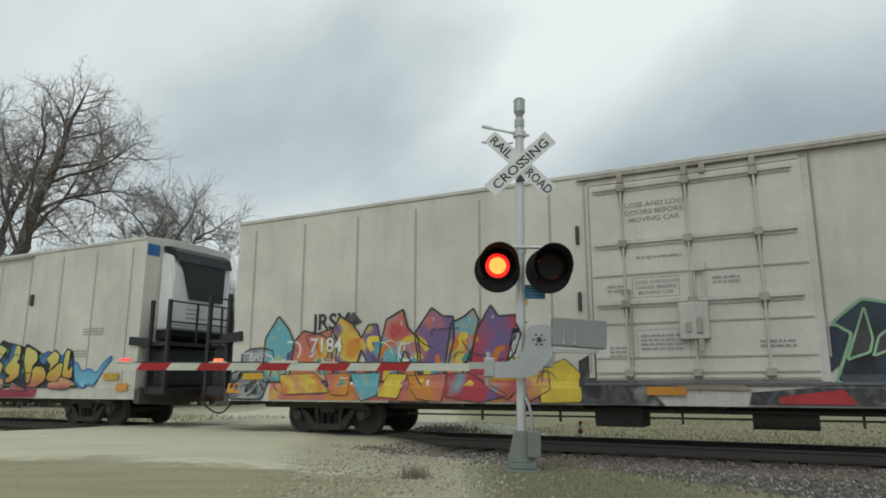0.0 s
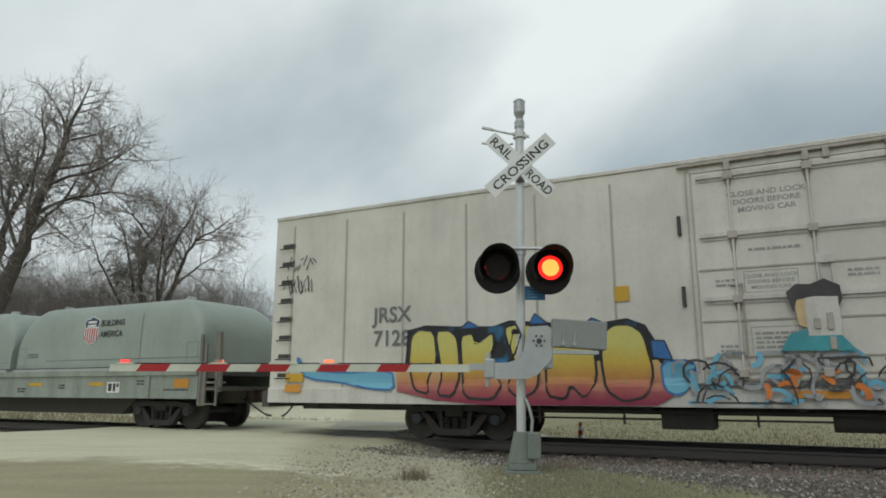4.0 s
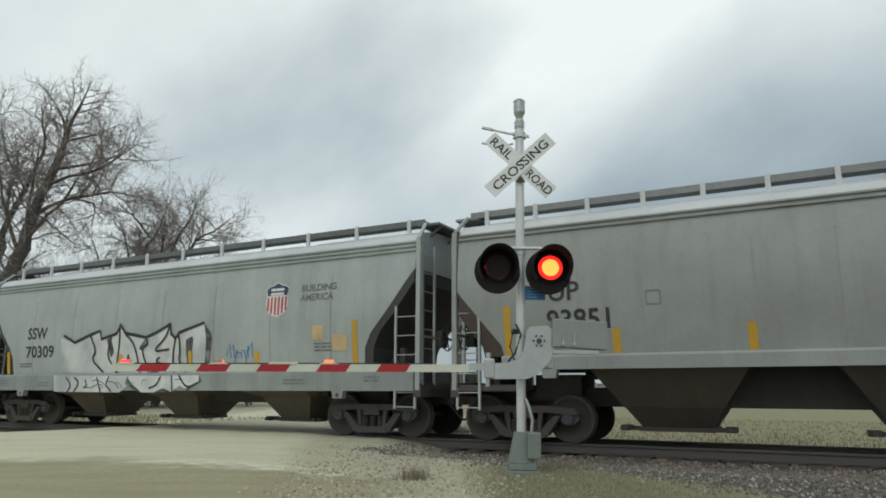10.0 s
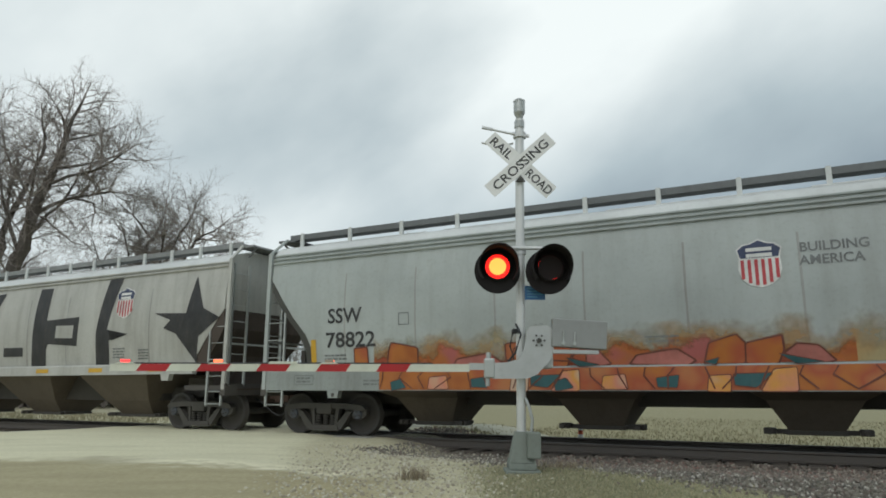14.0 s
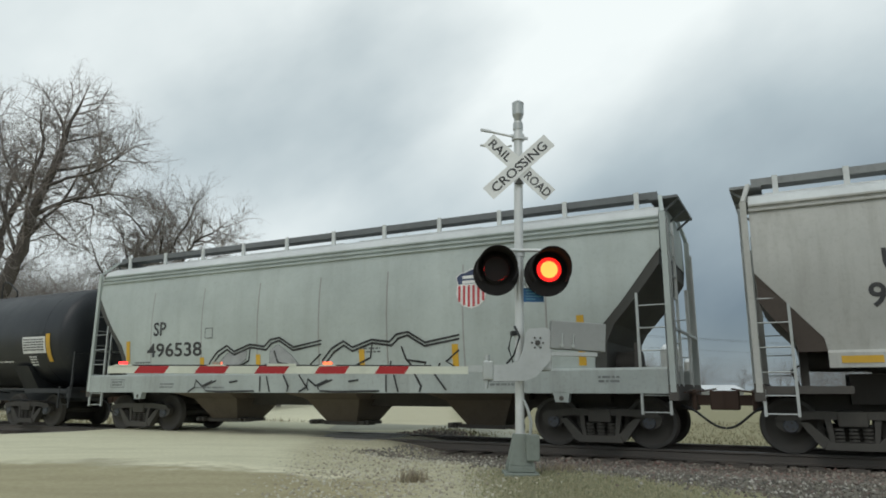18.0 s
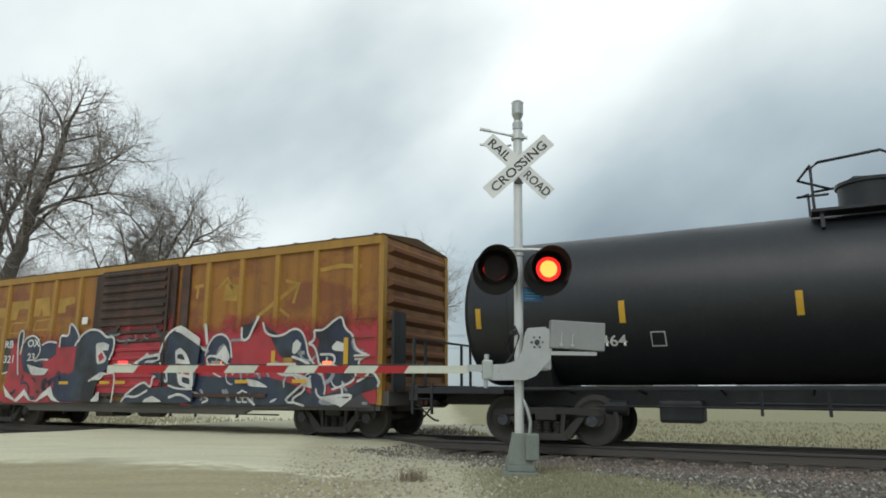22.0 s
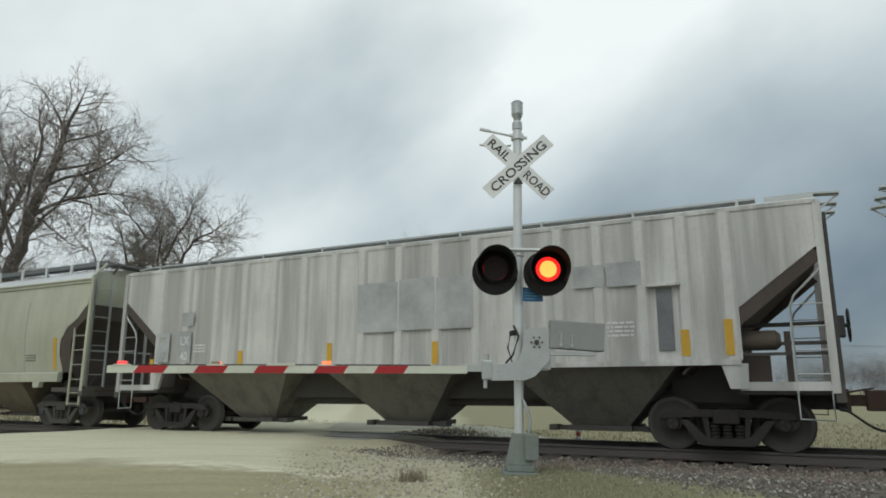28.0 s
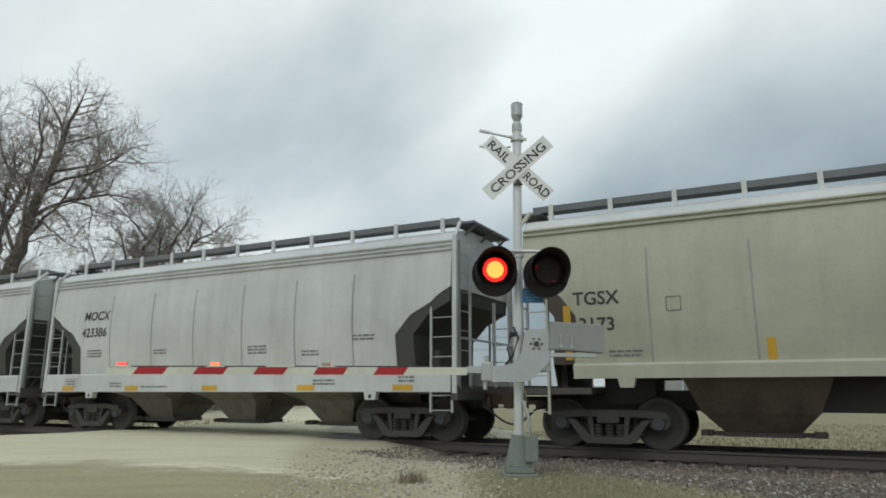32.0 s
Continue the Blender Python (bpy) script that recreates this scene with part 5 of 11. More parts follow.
        cyl(bm, (xi + 0.22, -1.0, 1.86), (xi + 0.30, -1.0, 1.86), 0.17, 18, 0.10)
        part("air_reservoir", bm, M["brown_dirt"], car, "brown cylindrical air reservoir")
        bm = B()
        bar(bm, (xi + sgn * 0.3, -1.0, 1.80), (sgn * (half + 0.1), -1.0, 1.80), 0.06)
        bar(bm, (xi - sgn * 0.6, -1.2, 1.62), (sgn * (half + 0.1), -1.2, 1.62), 0.05)
        bar(bm, (xi - sgn * 0.4, -0.6, 2.15), (sgn * (half + 0.1), -0.6, 2.15), 0.07)
        part("brake_rod", bm, M["under_black"], car)
    truck(car, trucks, mat=truck_mat, cap="truck_rust")
    truck(car, -trucks, mat=truck_mat, cap="truck_rust")
    coupler(car, half + 0.14, 1, lead - 0.14 + 0.04)
    coupler(car, -half - 0.14, -1, trail - 0.14 + 0.04)
    return car, skin


# ---- refrigerated cars ----
def reefer(centre, label, front, seed):
    """front: +1 if the cooling unit and its platform are at the leading end."""
    car = car_base("refrigerated_car", centre, label, "freight car")
    half, wide, z0, z1 = 11.0, 1.55, 0.80, 5.07

    def skin(z):
        return wide + (0.032 if z < 1.12 else 0.0)

    bm = B()
    prof = [(-wide, z0), (wide, z0), (wide, z1 - 0.10), (wide - 0.06, z1), (0.6, z1 + 0.07), (-0.6, z1 + 0.07), (-wide + 0.06, z1), (-wide, z1 - 0.10)]
    prism_x(bm, prof, -half, half)
    part("body", bm, M["reefer_white"], car)
    bm = B()
    for sgn in (-1, 1):
        prism_x(bm, [(sgn * (wide - 0.01), 0.72), (sgn * (wide + 0.025), 0.72), (sgn * (wide + 0.025), 1.02), (sgn * (wide - 0.01), 1.06)], -half - 0.02, half + 0.02)
    part("side_sill", bm, M["reefer_trim"], car)
    bm = B()
    for sgn in (-1, 1):
        prism_x(bm, [(sgn * wide, 4.98), (sgn * (wide + 0.03), 4.99), (sgn * (wide + 0.03), 5.05), (sgn * (wide - 0.05), 5.09)], -half, half)
    part("top_rail", bm, M["reefer_trim"], car)
    rm = None
    door = (-1.55, 2.35)
    for i in range(15):
        x = -10.45 + 1.495 * i
        if door[0] - 0.3 < x * 1 < door[1] + 0.3:
            continue
        for sgn in (-1, 1):
            if rm is None:
                bm = B()
                box(bm, -0.022, 0.022, -0.012, 0.0, 1.05, 4.80)
                rm = part("panel_seam", bm, M["reefer_seam"], car)
                rm.location = (x, -wide, 0)
            else:
                again(rm, car, (x, sgn * wide, 0), (0, 0, 0 if sgn < 0 else math.pi))
    # plug door with its track, hinges, cross rails and locking bars
    dx0, dx1 = (-1.6, 2.3) if front > 0 else (-2.25, 1.5)
    bm = B()
    soft_box(bm, dx0 + 0.08, dx1 - 0.10, -wide - 0.05, -wide + 0.02, 1.14, 4.76, 0.015)
    dr = part("plug_door", bm, M["reefer_white"], car)
    bars = (dx0 + 0.68, (dx0 + dx1) / 2 - 0.06, dx1 - 0.82)
    for z, k in ((4.65, 0.045), (3.60, 0.05), (2.50, 0.05)):
        # deep rails with a flange above and a shaded foot
        bm = B()
        box(bm, dx0 + 0.16, dx1 - 0.24, -wide - 0.115, -wide - 0.052, z - k * 0.4, z + k)
        box(bm, dx0 + 0.20, dx1 - 0.28, -wide - 0.075, -wide - 0.052, z - k * 1.5, z - k * 0.4)
        part("cross_rail", bm, M["reefer_trim"], dr)
    for z in (3.02, 2.14, 1.54, 1.28, 1.18):
        bm = B()
        box(bm, dx0 + 0.10, dx1 - 0.13, -wide - 0.068, -wide - 0.052, z - 0.012, z + 0.016)
        part("panel_line", bm, M["reefer_seam"], dr)
    for x in bars:
        bm = B()
        cyl(bm, (x, -wide - 0.10, 1.2), (x, -wide - 0.10, 4.8), 0.021, 8)
        part("locking_bar", bm, M["reefer_trim"], dr)
        for z in (1.28, 2.50, 3.60, 4.65):
            bm = B()
            soft_box(bm, x - 0.075, x + 0.075, -wide - 0.145, -wide - 0.05, z - 0.07, z + 0.06, 0.01)
            part("bar_bracket", bm, M["bar_grime"], dr)
    xm = bars[1] + 0.0
    bm = B()
    soft_box(bm, xm - 0.24, xm + 0.24, -wide - 0.17, -wide - 0.05, 1.83, 2.46, 0.02)
    gear = part("gear_box", bm, M["reefer_trim"], dr)
    for dx, z0, z1 in ((-0.09, 1.95, 2.12), (0.09, 1.93, 2.2), (0.1, 1.62, 1.82)):
        bm = B()
        soft_box(bm, xm + dx - 0.045, xm + dx + 0.045, -wide - 0.20, -wide - 0.16, z0, z1, 0.01)
        part("gear_handle", bm, M["bar_grime"], gear)
    bm = B()
    soft_box(bm, xm + 0.0, xm + 0.24, -wide - 0.13, -wide - 0.05, 3.0, 3.14, 0.01)
    for k in (0.03, 0.19):
        box(bm, xm + k, xm + k + 0.03, -wide - 0.10, -wide - 0.05, 2.58, 3.02)
    part("latch", bm, M["reefer_trim"], dr)
    bm = B()
    bar(bm, (bars[0] + 0.08, -wide - 0.09, 1.4), (bars[0] + 0.08, -wide - 0.09, 2.75), 0.03)
    bar(bm, (bars[0] + 0.08, -wide - 0.09, 2.74), (bars[0] - 0.1, -wide - 0.09, 2.74), 0.03)
    part("hand_lever", bm, M["bar_grime"], dr)
    for x, w in ((dx0, 0.05), (dx1 - 0.06, 0.07)):
        bm = B()
        box(bm, x - w, x + w, -wide - 0.035, -wide + 0.01, 1.12, 4.86)
        part("door_post", bm, M["reefer_trim"], car)
    bm = B()
    box(bm, dx0, dx1, -wide - 0.035, -wide + 0.01, 4.78, 4.86)
    part("door_head", bm, M["reefer_trim"], car)
    bm = B()
    box(bm, dx1 + 0.02, dx1 + 0.05, -wide - 0.05, -wide + 0.01, 1.5, 4.86)
    part("door_edge", bm, M["bar_grime"], car)
    bm = B()
    box(bm, dx0 - 0.03, dx0 - 0.005, -wide - 0.05, -wide + 0.01, 1.3, 4.86)
    part("door_edge", bm, M["bar_grime"], car)
    ext = dx1 + 3.75
    bm = B()
    box(bm, dx0 - 0.15, ext, -wide - 0.10, -wide + 0.01, 4.90, 4.95)
    part("door_track", bm, M["bar_grime"], car)
    for x in (*bars, xm + 0.3):
        bm = B()
        soft_box(bm, x - 0.05, x + 0.05, -wide - 0.13, -wide - 0.04, 4.74, 4.92, 0.01)
        part("track_roller", bm, M["bar_grime"], dr)
    bm = B()
    box(bm, dx0 - 0.15, ext, -wide - 0.07, -wide + 0.01, 1.07, 1.11)
    part("door_track", bm, M["walk_grey"], car)
    for z in (2.60, 3.86):
        bm = B()
        soft_box(bm, dx0 - 0.21, dx0 - 0.15, -wide - 0.06, -wide + 0.01, z - 0.18, z + 0.17, 0.01)
        part("hinge", bm, M["slope_grey"], car)
    bm = B()
    soft_box(bm, ext + 0.10, ext + 0.22, -wide - 0.07, -wide + 0.01, 3.42, 3.75, 0.01)
    part("door_stop", bm, M["slope_grey"], car)
    face = lambda z: wide + 0.052
    for row, words in enumerate(("CLOSE AND LOCK", "DOORS BEFORE", "MOVING CAR")):
        lettering(car, words, dx0 + 1.24, 4.26 - 0.14 * row, 0.125, M["letter_faint"], face, 0.004, 1.15)
        lettering(car, words, dx0 + 1.20, 2.84 - 0.095 * row, 0.085, M["letter_faint"], face, 0.004, 1.15)
    small_print(car, [(dx0 + 0.9, 3.3, 0.8, 1), (dx1 - 1.6, 2.85, 0.45, 2), (dx0 + 0.35, 2.8, 0.35, 2), (dx0 + 0.9, 1.9, 0.7, 4), (dx1 - 0.95, 1.75, 0.55, 2), (dx0 + 0.35, 1.7, 0.3, 3)], M["letter_faint"], face, seed + 1)
    ring_on(dr, "print_border", rect(dx0 + 0.80, dx0 + 1.60, 2.60, 2.95), 0.012, M["letter_faint"], face, 0.003)
    ring_on(dr, "print_border", rect(dx0 + 0.84, dx0 + 1.72, 1.55, 2.02), 0.012, M["letter_faint"], face, 0.003)
    rng = random.Random(seed)
    for x in bars:
        for z in (1.28, 2.50, 3.60, 4.65):
            h = rng.uniform(0.16, 0.34)
            painted(dr, "rust_stain", [[(x - 0.07, z - 0.02), (x + 0.06, z - 0.02), (x + 0.03, z - h), (x - 0.01, z - h * 1.3), (x - 0.04, z - h)]], M["rust_wash"], face, 0.002, cuts=0)
    # cooling unit
    x = front * half
    bm = B()
    ys = 1.05
    pr = [(x, 2.52), (x + front * 0.45, 2.54), (x + front * 0.55, 2.66), (x + front * 0.55, 3.4), (x + front * 0.52, 4.2), (x + front * 0.40, 4.6), (x, 4.72)][::front]
    prism(bm, pr, -ys, ys)
    es = [e for e in bm.edges]
    bmesh.ops.bevel(bm, geom=es, offset=0.05, segments=2, affect="EDGES")
    unit = part("cooling_unit", bm, M["unit_white"], car, "rounded white cooling unit with a dark grille")
    bm = B()
    pr = [(x + front * 0.30, 4.86), (x, 4.9), (x, 4.74), (x + front * 0.42, 4.64), (x + front * 0.50, 4.46), (x + front * 0.60, 4.44), (x + front * 0.50, 4.72)][::front]
    prism(bm, pr, -0.98, 1.04)
    part("grille", bm, M["black_steel"], unit)
    bm = B()
    a, b = sorted((x + front * 0.535, x + front * 0.60))
    hull(bm, [(a, -0.48, 3.42), (b, -0.48, 3.42), (b, 0.74, 3.42), (a, 0.74, 3.42)], [(a - front * 0.06, -0.80, 4.45), (b - front * 0.02, -0.80, 4.45), (b - front * 0.02, 0.78, 4.45), (a - front * 0.06, 0.78, 4.45)])
    part("intake", bm, M["black_steel"], unit, "dark radiator intake")
    for z in (2.78, 2.90, 3.02, 3.14):
        bm = B()
        a, b = sorted((x + front * 0.54, x + front * 0.556))
        box(bm, a, b, -0.55, -0.05 if z > 2.95 else 0.2, z - 0.018, z + 0.018)
        part("printed_line", bm, M["letter_faint"], unit)
    bm = B()
    prism(bm, [(x, 2.28), (x + front * 0.28, 2.28), (x + front * 0.46, 2.38), (x + front * 0.54, 2.55), (x, 2.55)][::front], -ys * 0.97, ys * 0.97)
    part("unit_base", bm, M["black_steel"], unit)
    for y in (-1.32, 1.32):
        bm = B()
        box(bm, min(x, x + front * 0.012), max(x, x + front * 0.012), y - 0.20, y + 0.20, 4.56, 4.88)
        part("blue_label", bm, M["s_blue"], car)
    # steel platform with railings, tank and stairs
    bm = B()
    xe = x + front * 1.0
    a, b = min(x, xe), max(x, xe)
    box(bm, a, b, -wide + 0.1, wide - 0.1, 0.85, 1.02)
    part("deck", bm, M["black_steel"], car)
    bm = B()
    box(bm, a, b, -wide + 0.1, wide - 0.1, 2.10, 2.19)
    part("deck", bm, M["black_steel"], car)

    def one_bar(name, p, q, *size):
        one = B()
        bar(one, p, q, *size)
        part(name, one, M["black_steel"], car)

    for z in (2.72, 3.26):
        one_bar("handrail", (xe - front * 0.05, -wide + 0.12, z), (xe - front * 0.05, wide - 0.12, z), 0.04)
    for y in (-wide + 0.12, wide - 0.12):
        for xx in (x + front * 0.30, xe - front * 0.05):
            one_bar("rail_post", (xx, y, 0.9), (xx, y, 3.3), 0.09, 0.08)
        for z in (1.05, 1.62):
            one_bar("side_rail", (x + front * 0.30, y, z), (xe - front * 0.05, y, z), 0.035)
    for y in (-0.5, 0.4):
        one_bar("rail_post", (xe - front * 0.05, y, 2.15), (xe - front * 0.05, y, 3.26), 0.045)
    one_bar("bracket", (x - front * 0.3, -wide - 0.035, 2.24), (x + front * 0.4, -wide + 0.04, 2.18), 0.06, 0.22)
    bm = B()
    soft_box(bm, min(x + front * 0.06, x + front * 0.9), max(x + front * 0.06, x + front * 0.9), -1.3, 1.2, 1.03, 2.0, 0.10)
    for k in range(3):
        box(bm, min(x + front * (0.2 + 0.22 * k), x + front * (0.34 + 0.22 * k)), max(x + front * (0.2 + 0.22 * k), x + front * (0.34 + 0.22 * k)), -1.32, -1.25, 1.2, 1.65)
    part("fuel_tank", bm, M["black_steel"], car)
    # other end: ladder and rungs set into the corner
    xo = -front * half
    for i in range(8):
        bm = B()
        z = 1.25 + 0.43 * i
        xa, xb = xo + front * 0.18, xo + front * 0.62
        cyl(bm, (min(xa, xb), -wide - 0.06, z), (max(xa, xb), -wide - 0.06, z), 0.016, 6)
        box(bm, min(xa, xb) + 0.04, max(xa, xb) - 0.04, -wide - 0.012, -wide + 0.005, z + 0.03, z + 0.12)
        part("rung", bm, M["slope_grey"], car)
    bm = B()
    box(bm, -half, half, -0.3, 0.3, 0.55, 0.82)
    for k in range(9):
        box(bm, -half + 1.2 + k * 2.4, -half + 1.32 + k * 2.4, -wide + 0.1, wide - 0.1, 0.66, 0.82)
    soft_box(bm, -2.4, -1.5, -1.0, -0.35, 0.32, 0.68, 0.04)
    cyl(bm, (0.3, -0.85, 0.5), (1.3, -0.85, 0.5), 0.17, 12)
    soft_box(bm, 2.6, 3.1, -1.1, -0.6, 0.35, 0.68, 0.03)
    cyl(bm, (-5.0, -1.2, 0.62), (6.0, -1.2, 0.62), 0.022, 6)
    cyl(bm, (-6.5, -0.9, 0.48), (5.0, -0.9, 0.50), 0.02, 6)
    for k in (-4.6, -3.0, -0.8, 1.9, 4.0, 5.6):
        bar(bm, (k, -1.2, 0.4), (k, -1.2, 0.8), 0.04)
    for sgn in (-1, 1):
        box(bm, min(sgn * half, sgn * (half + 0.2)), max(sgn * half, sgn * (half + 0.2)), -wide, wide, 0.62, 0.98)
    part("underframe", bm, M["under_black"], car)
    mid = front * 1.0
    truck(car, mid + 7.5, r=0.42, mat="truck_iron")
    truck(car, mid - 7.5, r=0.42, mat="truck_iron")
    return car, skin, half


# ---- coil steel car ----
def coil_car(centre):
    car = car_base("coil_car", centre, "pale green-grey coil steel car with two rounded covers", "freight car")
    half, wide = 7.77, 1.53

    def sill(z):
        return wide

    bm = B()
    for sgn in (-1, 1):
        prism_x(bm, [(sgn * (wide - 0.1), 0.78), (sgn * wide, 0.78), (sgn * wide, 1.34), (sgn * (wide + 0.06), 1.36), (sgn * (wide + 0.06), 1.50), (sgn * (wide - 0.1), 1.52)], -half, half)
        for x in (-6.05, 6.05):
            box(bm, x - 0.06, x + 0.06, min(sgn * wide, sgn * (wide + 0.05)), max(sgn * wide, sgn * (wide + 0.05)), 0.80, 1.35)
    part("side_sill", bm, M["coil_sill"], car)
    bm = B()
    box(bm, -half, half, -wide + 0.11, wide - 0.11, 1.36, 1.47)
    part("deck", bm, M["under_black"], car)
    bm = B()
    prism(bm, [(-4.9, 0.80), (4.9, 0.80), (4.3, 0.34), (-4.3, 0.34)], -0.9, 0.9)
    part("coil_trough", bm, M["under_black"], car)
    bm = B()
    box(bm, -half - 0.4, half + 0.4, -0.25, 0.25, 0.66, 1.05)
    part("centre_sill", bm, M["under_black"], car)
    for sgn in (-1, 1):
        bm = B()
        box(bm, min(sgn * half, sgn * (half + 0.75)), max(sgn * half, sgn * (half + 0.75)), -wide + 0.05, wide - 0.05, 0.98, 1.08)
        part("end_deck", bm, M["under_black"], car)

    for x0, x1 in ((-7.56, -0.10), (0.22, 7.75)):
        # each cover: a box with rounded shoulders, whose top curves down to upright ends
        def top(d):
            e = min(1.0, d / 1.12)
            return 2.34 + 1.03 * math.sqrt(max(0.0, 1 - (1 - e) ** 2))

        ds = [0, 0.02, 0.06, 0.13, 0.22, 0.34, 0.48, 0.66, 0.88, 1.12, 2.4]
        bm = B()
        rings = []
        for x, d in [(x0 + d, d) for d in ds] + [(x1 - d, d) for d in ds[::-1]]:
            zt = top(d)
            ring = []
            for k in range(21):
                a = math.pi * k / 20
                y = -math.cos(a)
                s = max(math.sin(a), 0.0) ** 0.36
                ring.append(bm.verts.new((x, math.copysign(abs(y) ** 0.2, y) * (wide - 0.05), 1.55 + (zt - 1.55) * min(1, s))))
            rings.append(ring)
        for a, b in zip(rings, rings[1:]):
            for i in range(20):
                bm.faces.new((a[i], a[i + 1], b[i + 1], b[i])).smooth = True
        bm.faces.new(rings[0])
        bm.faces.new(rings[-1][::-1])
        cov = part("cover", bm, M["coil_green"], car, "boxy pale green-grey steel cover with curved ends")
        for ys in (-1, 1):
            bm = B()
            box(bm, x0, x1, min(ys * (wide - 0.1), ys * (wide + 0.04)), max(ys * (wide - 0.1), ys * (wide + 0.04)), 1.50, 1.57)
            part("cover_rim", bm, M["galv"], cov)
            # thin dark strip drawn as the shadow line along the cover's foot
            bm = B()
            box(bm, x0, x1, min(ys * (wide - 0.08), ys * (wide + 0.046)), max(ys * (wide - 0.08), ys * (wide + 0.046)), 1.572, 1.592)
            part("cover_shadow_line", bm, M["under_black"], cov)
        xm = (x0 + x1) / 2
        for y, spots in ((-0.95, (-0.36, 0.02, 0.46)), (0.95, (0.05, 0.30))):
            for k in spots:
                bm = B()
                tube(bm, [(xm + k, y, 3.34)] + [(xm + k + 0.30 - 0.30 * math.cos(radians(i * 22.5)), y, 3.40 + 0.26 * math.sin(radians(i * 22.5))) for i in range(9)] + [(xm + k + 0.6, y, 3.34)], 0.024, 6)
                part("lifting_hoop", bm, M["stake_grey"], cov)
            bm = B()
            bar(bm, (x0 + 2.0, y * 1.24, 3.30), (xm + 1.5, y * 1.24, 3.30), 0.07, 0.05)
            part("top_rail", bm, M["stake_grey"], cov)
        for x in (x0 + 1.2, x1 - 1.2):
            bm = B()
            soft_box(bm, x - 0.09, x + 0.09, -0.9, -0.7, 3.3, 3.45, 0.02)
            part("vent", bm, M["galv"], cov)

    def cskin(z):
        t = max(0.0, min(1.0, (z - 1.55) / 1.82))
        a = math.asin(min(1.0, t ** (1 / 0.36)))
        return (wide - 0.05) * max(math.cos(a), 0.02) ** 0.2 + 0.004

    shield(car, -4.32, 2.62, 0.56, 0.76, cskin)
    shield(car, 3.5, 2.62, 0.60, 0.76, cskin)
    for x in (-3.35, 4.42):
        lettering(car, "BUILDING", x - 0.06, 2.72, 0.235, M["letter_black"], cskin, 0.012, 0.90)
        lettering(car, "AMERICA", x - 0.08, 2.42, 0.235, M["letter_black"], cskin, 0.012, 0.92)
    tag = [[(-2.45, 2.34), (-2.62, 2.40), (-2.76, 2.28), (-2.70, 2.17), (-2.52, 2.10), (-2.48, 1.98), (-2.62, 1.92), (-2.79, 2.0)],
           [(-2.34, 2.42), (-2.40, 2.06), (-2.36, 1.95), (-2.17, 1.98)], [(-2.12, 2.36), (-2.17, 2.05), (-2.06, 1.94), (-1.94, 2.04), (-1.88, 2.38)], [(-1.88, 2.38), (-1.92, 1.96)],
           [(-1.84, 1.93), (-1.74, 2.46)], [(-1.76, 2.46), (-1.66, 2.12), (-1.50, 2.50)], [(-1.50, 2.52), (-1.47, 1.96)],
           [(-1.10, 2.46), (-1.28, 2.50), (-1.40, 2.36), (-1.33, 2.22), (-1.18, 2.14), (-1.17, 2.0), (-1.30, 1.92), (-1.43, 1.98)], [(-0.98, 2.68), (-1.05, 2.42), (-1.10, 2.14)], [(-1.12, 2.02), (-1.08, 1.97)],
           [(-2.25, 1.80), (-1.95, 1.86), (-1.58, 1.87)]]
    for i, line in enumerate(tag):
        painted(car, "graffiti_tag", [stroke(loose(line), 0.072 if i < 10 else 0.03)], M["s_black"], cskin, 0.014 + 0.001 * i, cuts=0)
    painted(car, "dark_plate", [rect(-4.13, -3.56, 1.62, 2.05)], M["s_char"], lambda z: wide - 0.02, 0.004)
    for x in (-5.45, -1.75, 5.55):
        painted(car, "cover_seam", [rect(x - 0.008, x + 0.008, 1.62, 3.0)], M["s_grey"], cskin, 0.008)
    painted(car, "cover_seam", [rect(1.6, 7.7, 1.80, 1.812)], M["s_grey"], cskin, 0.009)
    painted(car, "cover_seam", [rect(-7.5, -0.15, 1.78, 1.79)], M["s_grey"], cskin, 0.009)
    for x in (0.28, 7.28):
        ring_on(car, "hatch_edge", rect(x, x + 0.38, 1.66, 2.18), 0.012, M["s_grey"], cskin, 0.010)
    small_print(car, [(0.75, 1.98, 0.5, 2)], M["s_grey"], cskin)
    for k in range(4):
        bm = B()
        x = -7.0 + 0.78 * k
        tube(bm, [(x, -wide - 0.02, 1.60), (x + 0.03, -wide - 0.03, 1.63), (x + 0.62, -wide - 0.03, 1.76), (x + 0.68, -wide - 0.02, 1.60)], 0.013, 6)
        part("tie_down_rod", bm, M["black_steel"], car)
    lettering(car, "UP 211110", -5.29, 0.93, 0.30, M["letter_black"], sill, 0.012)
    for x in (-6.95, 7.22):
        painted(car, "reflector", [rect(x - 0.26, x + 0.26, 1.05, 1.27)], M["orange_tape"], sill, 0.012)
    for x in (-3.75, -1.25, 1.35, 3.99):
        painted(car, "reflector", [[(x - 0.28, 1.10), (x + 0.28, 1.10), (x + 0.32, 1.19), (x - 0.32, 1.19)]], M["yellow_tape"], sill, 0.012)
    painted(car, "data_panel", [rect(4.45, 4.95, 0.92, 1.20)], M["letter_white"], sill, 0.010)
    painted(car, "data_square", [rect(4.50, 4.64, 0.96, 1.16), rect(4.69, 4.79, 0.96, 1.16), rect(4.83, 4.92, 1.07, 1.16)], M["letter_black"], sill, 0.014)
    small_print(car, [(-2.95, 1.2, 0.8, 3), (0.5, 1.0, 0.4, 2), (5.6, 1.2, 0.3, 2), (6.6, 0.98, 0.9, 1), (2.4, 1.1, 0.3, 2)], M["letter_black"], sill)
    for sgn in (-1, 1):
        x = sgn * half
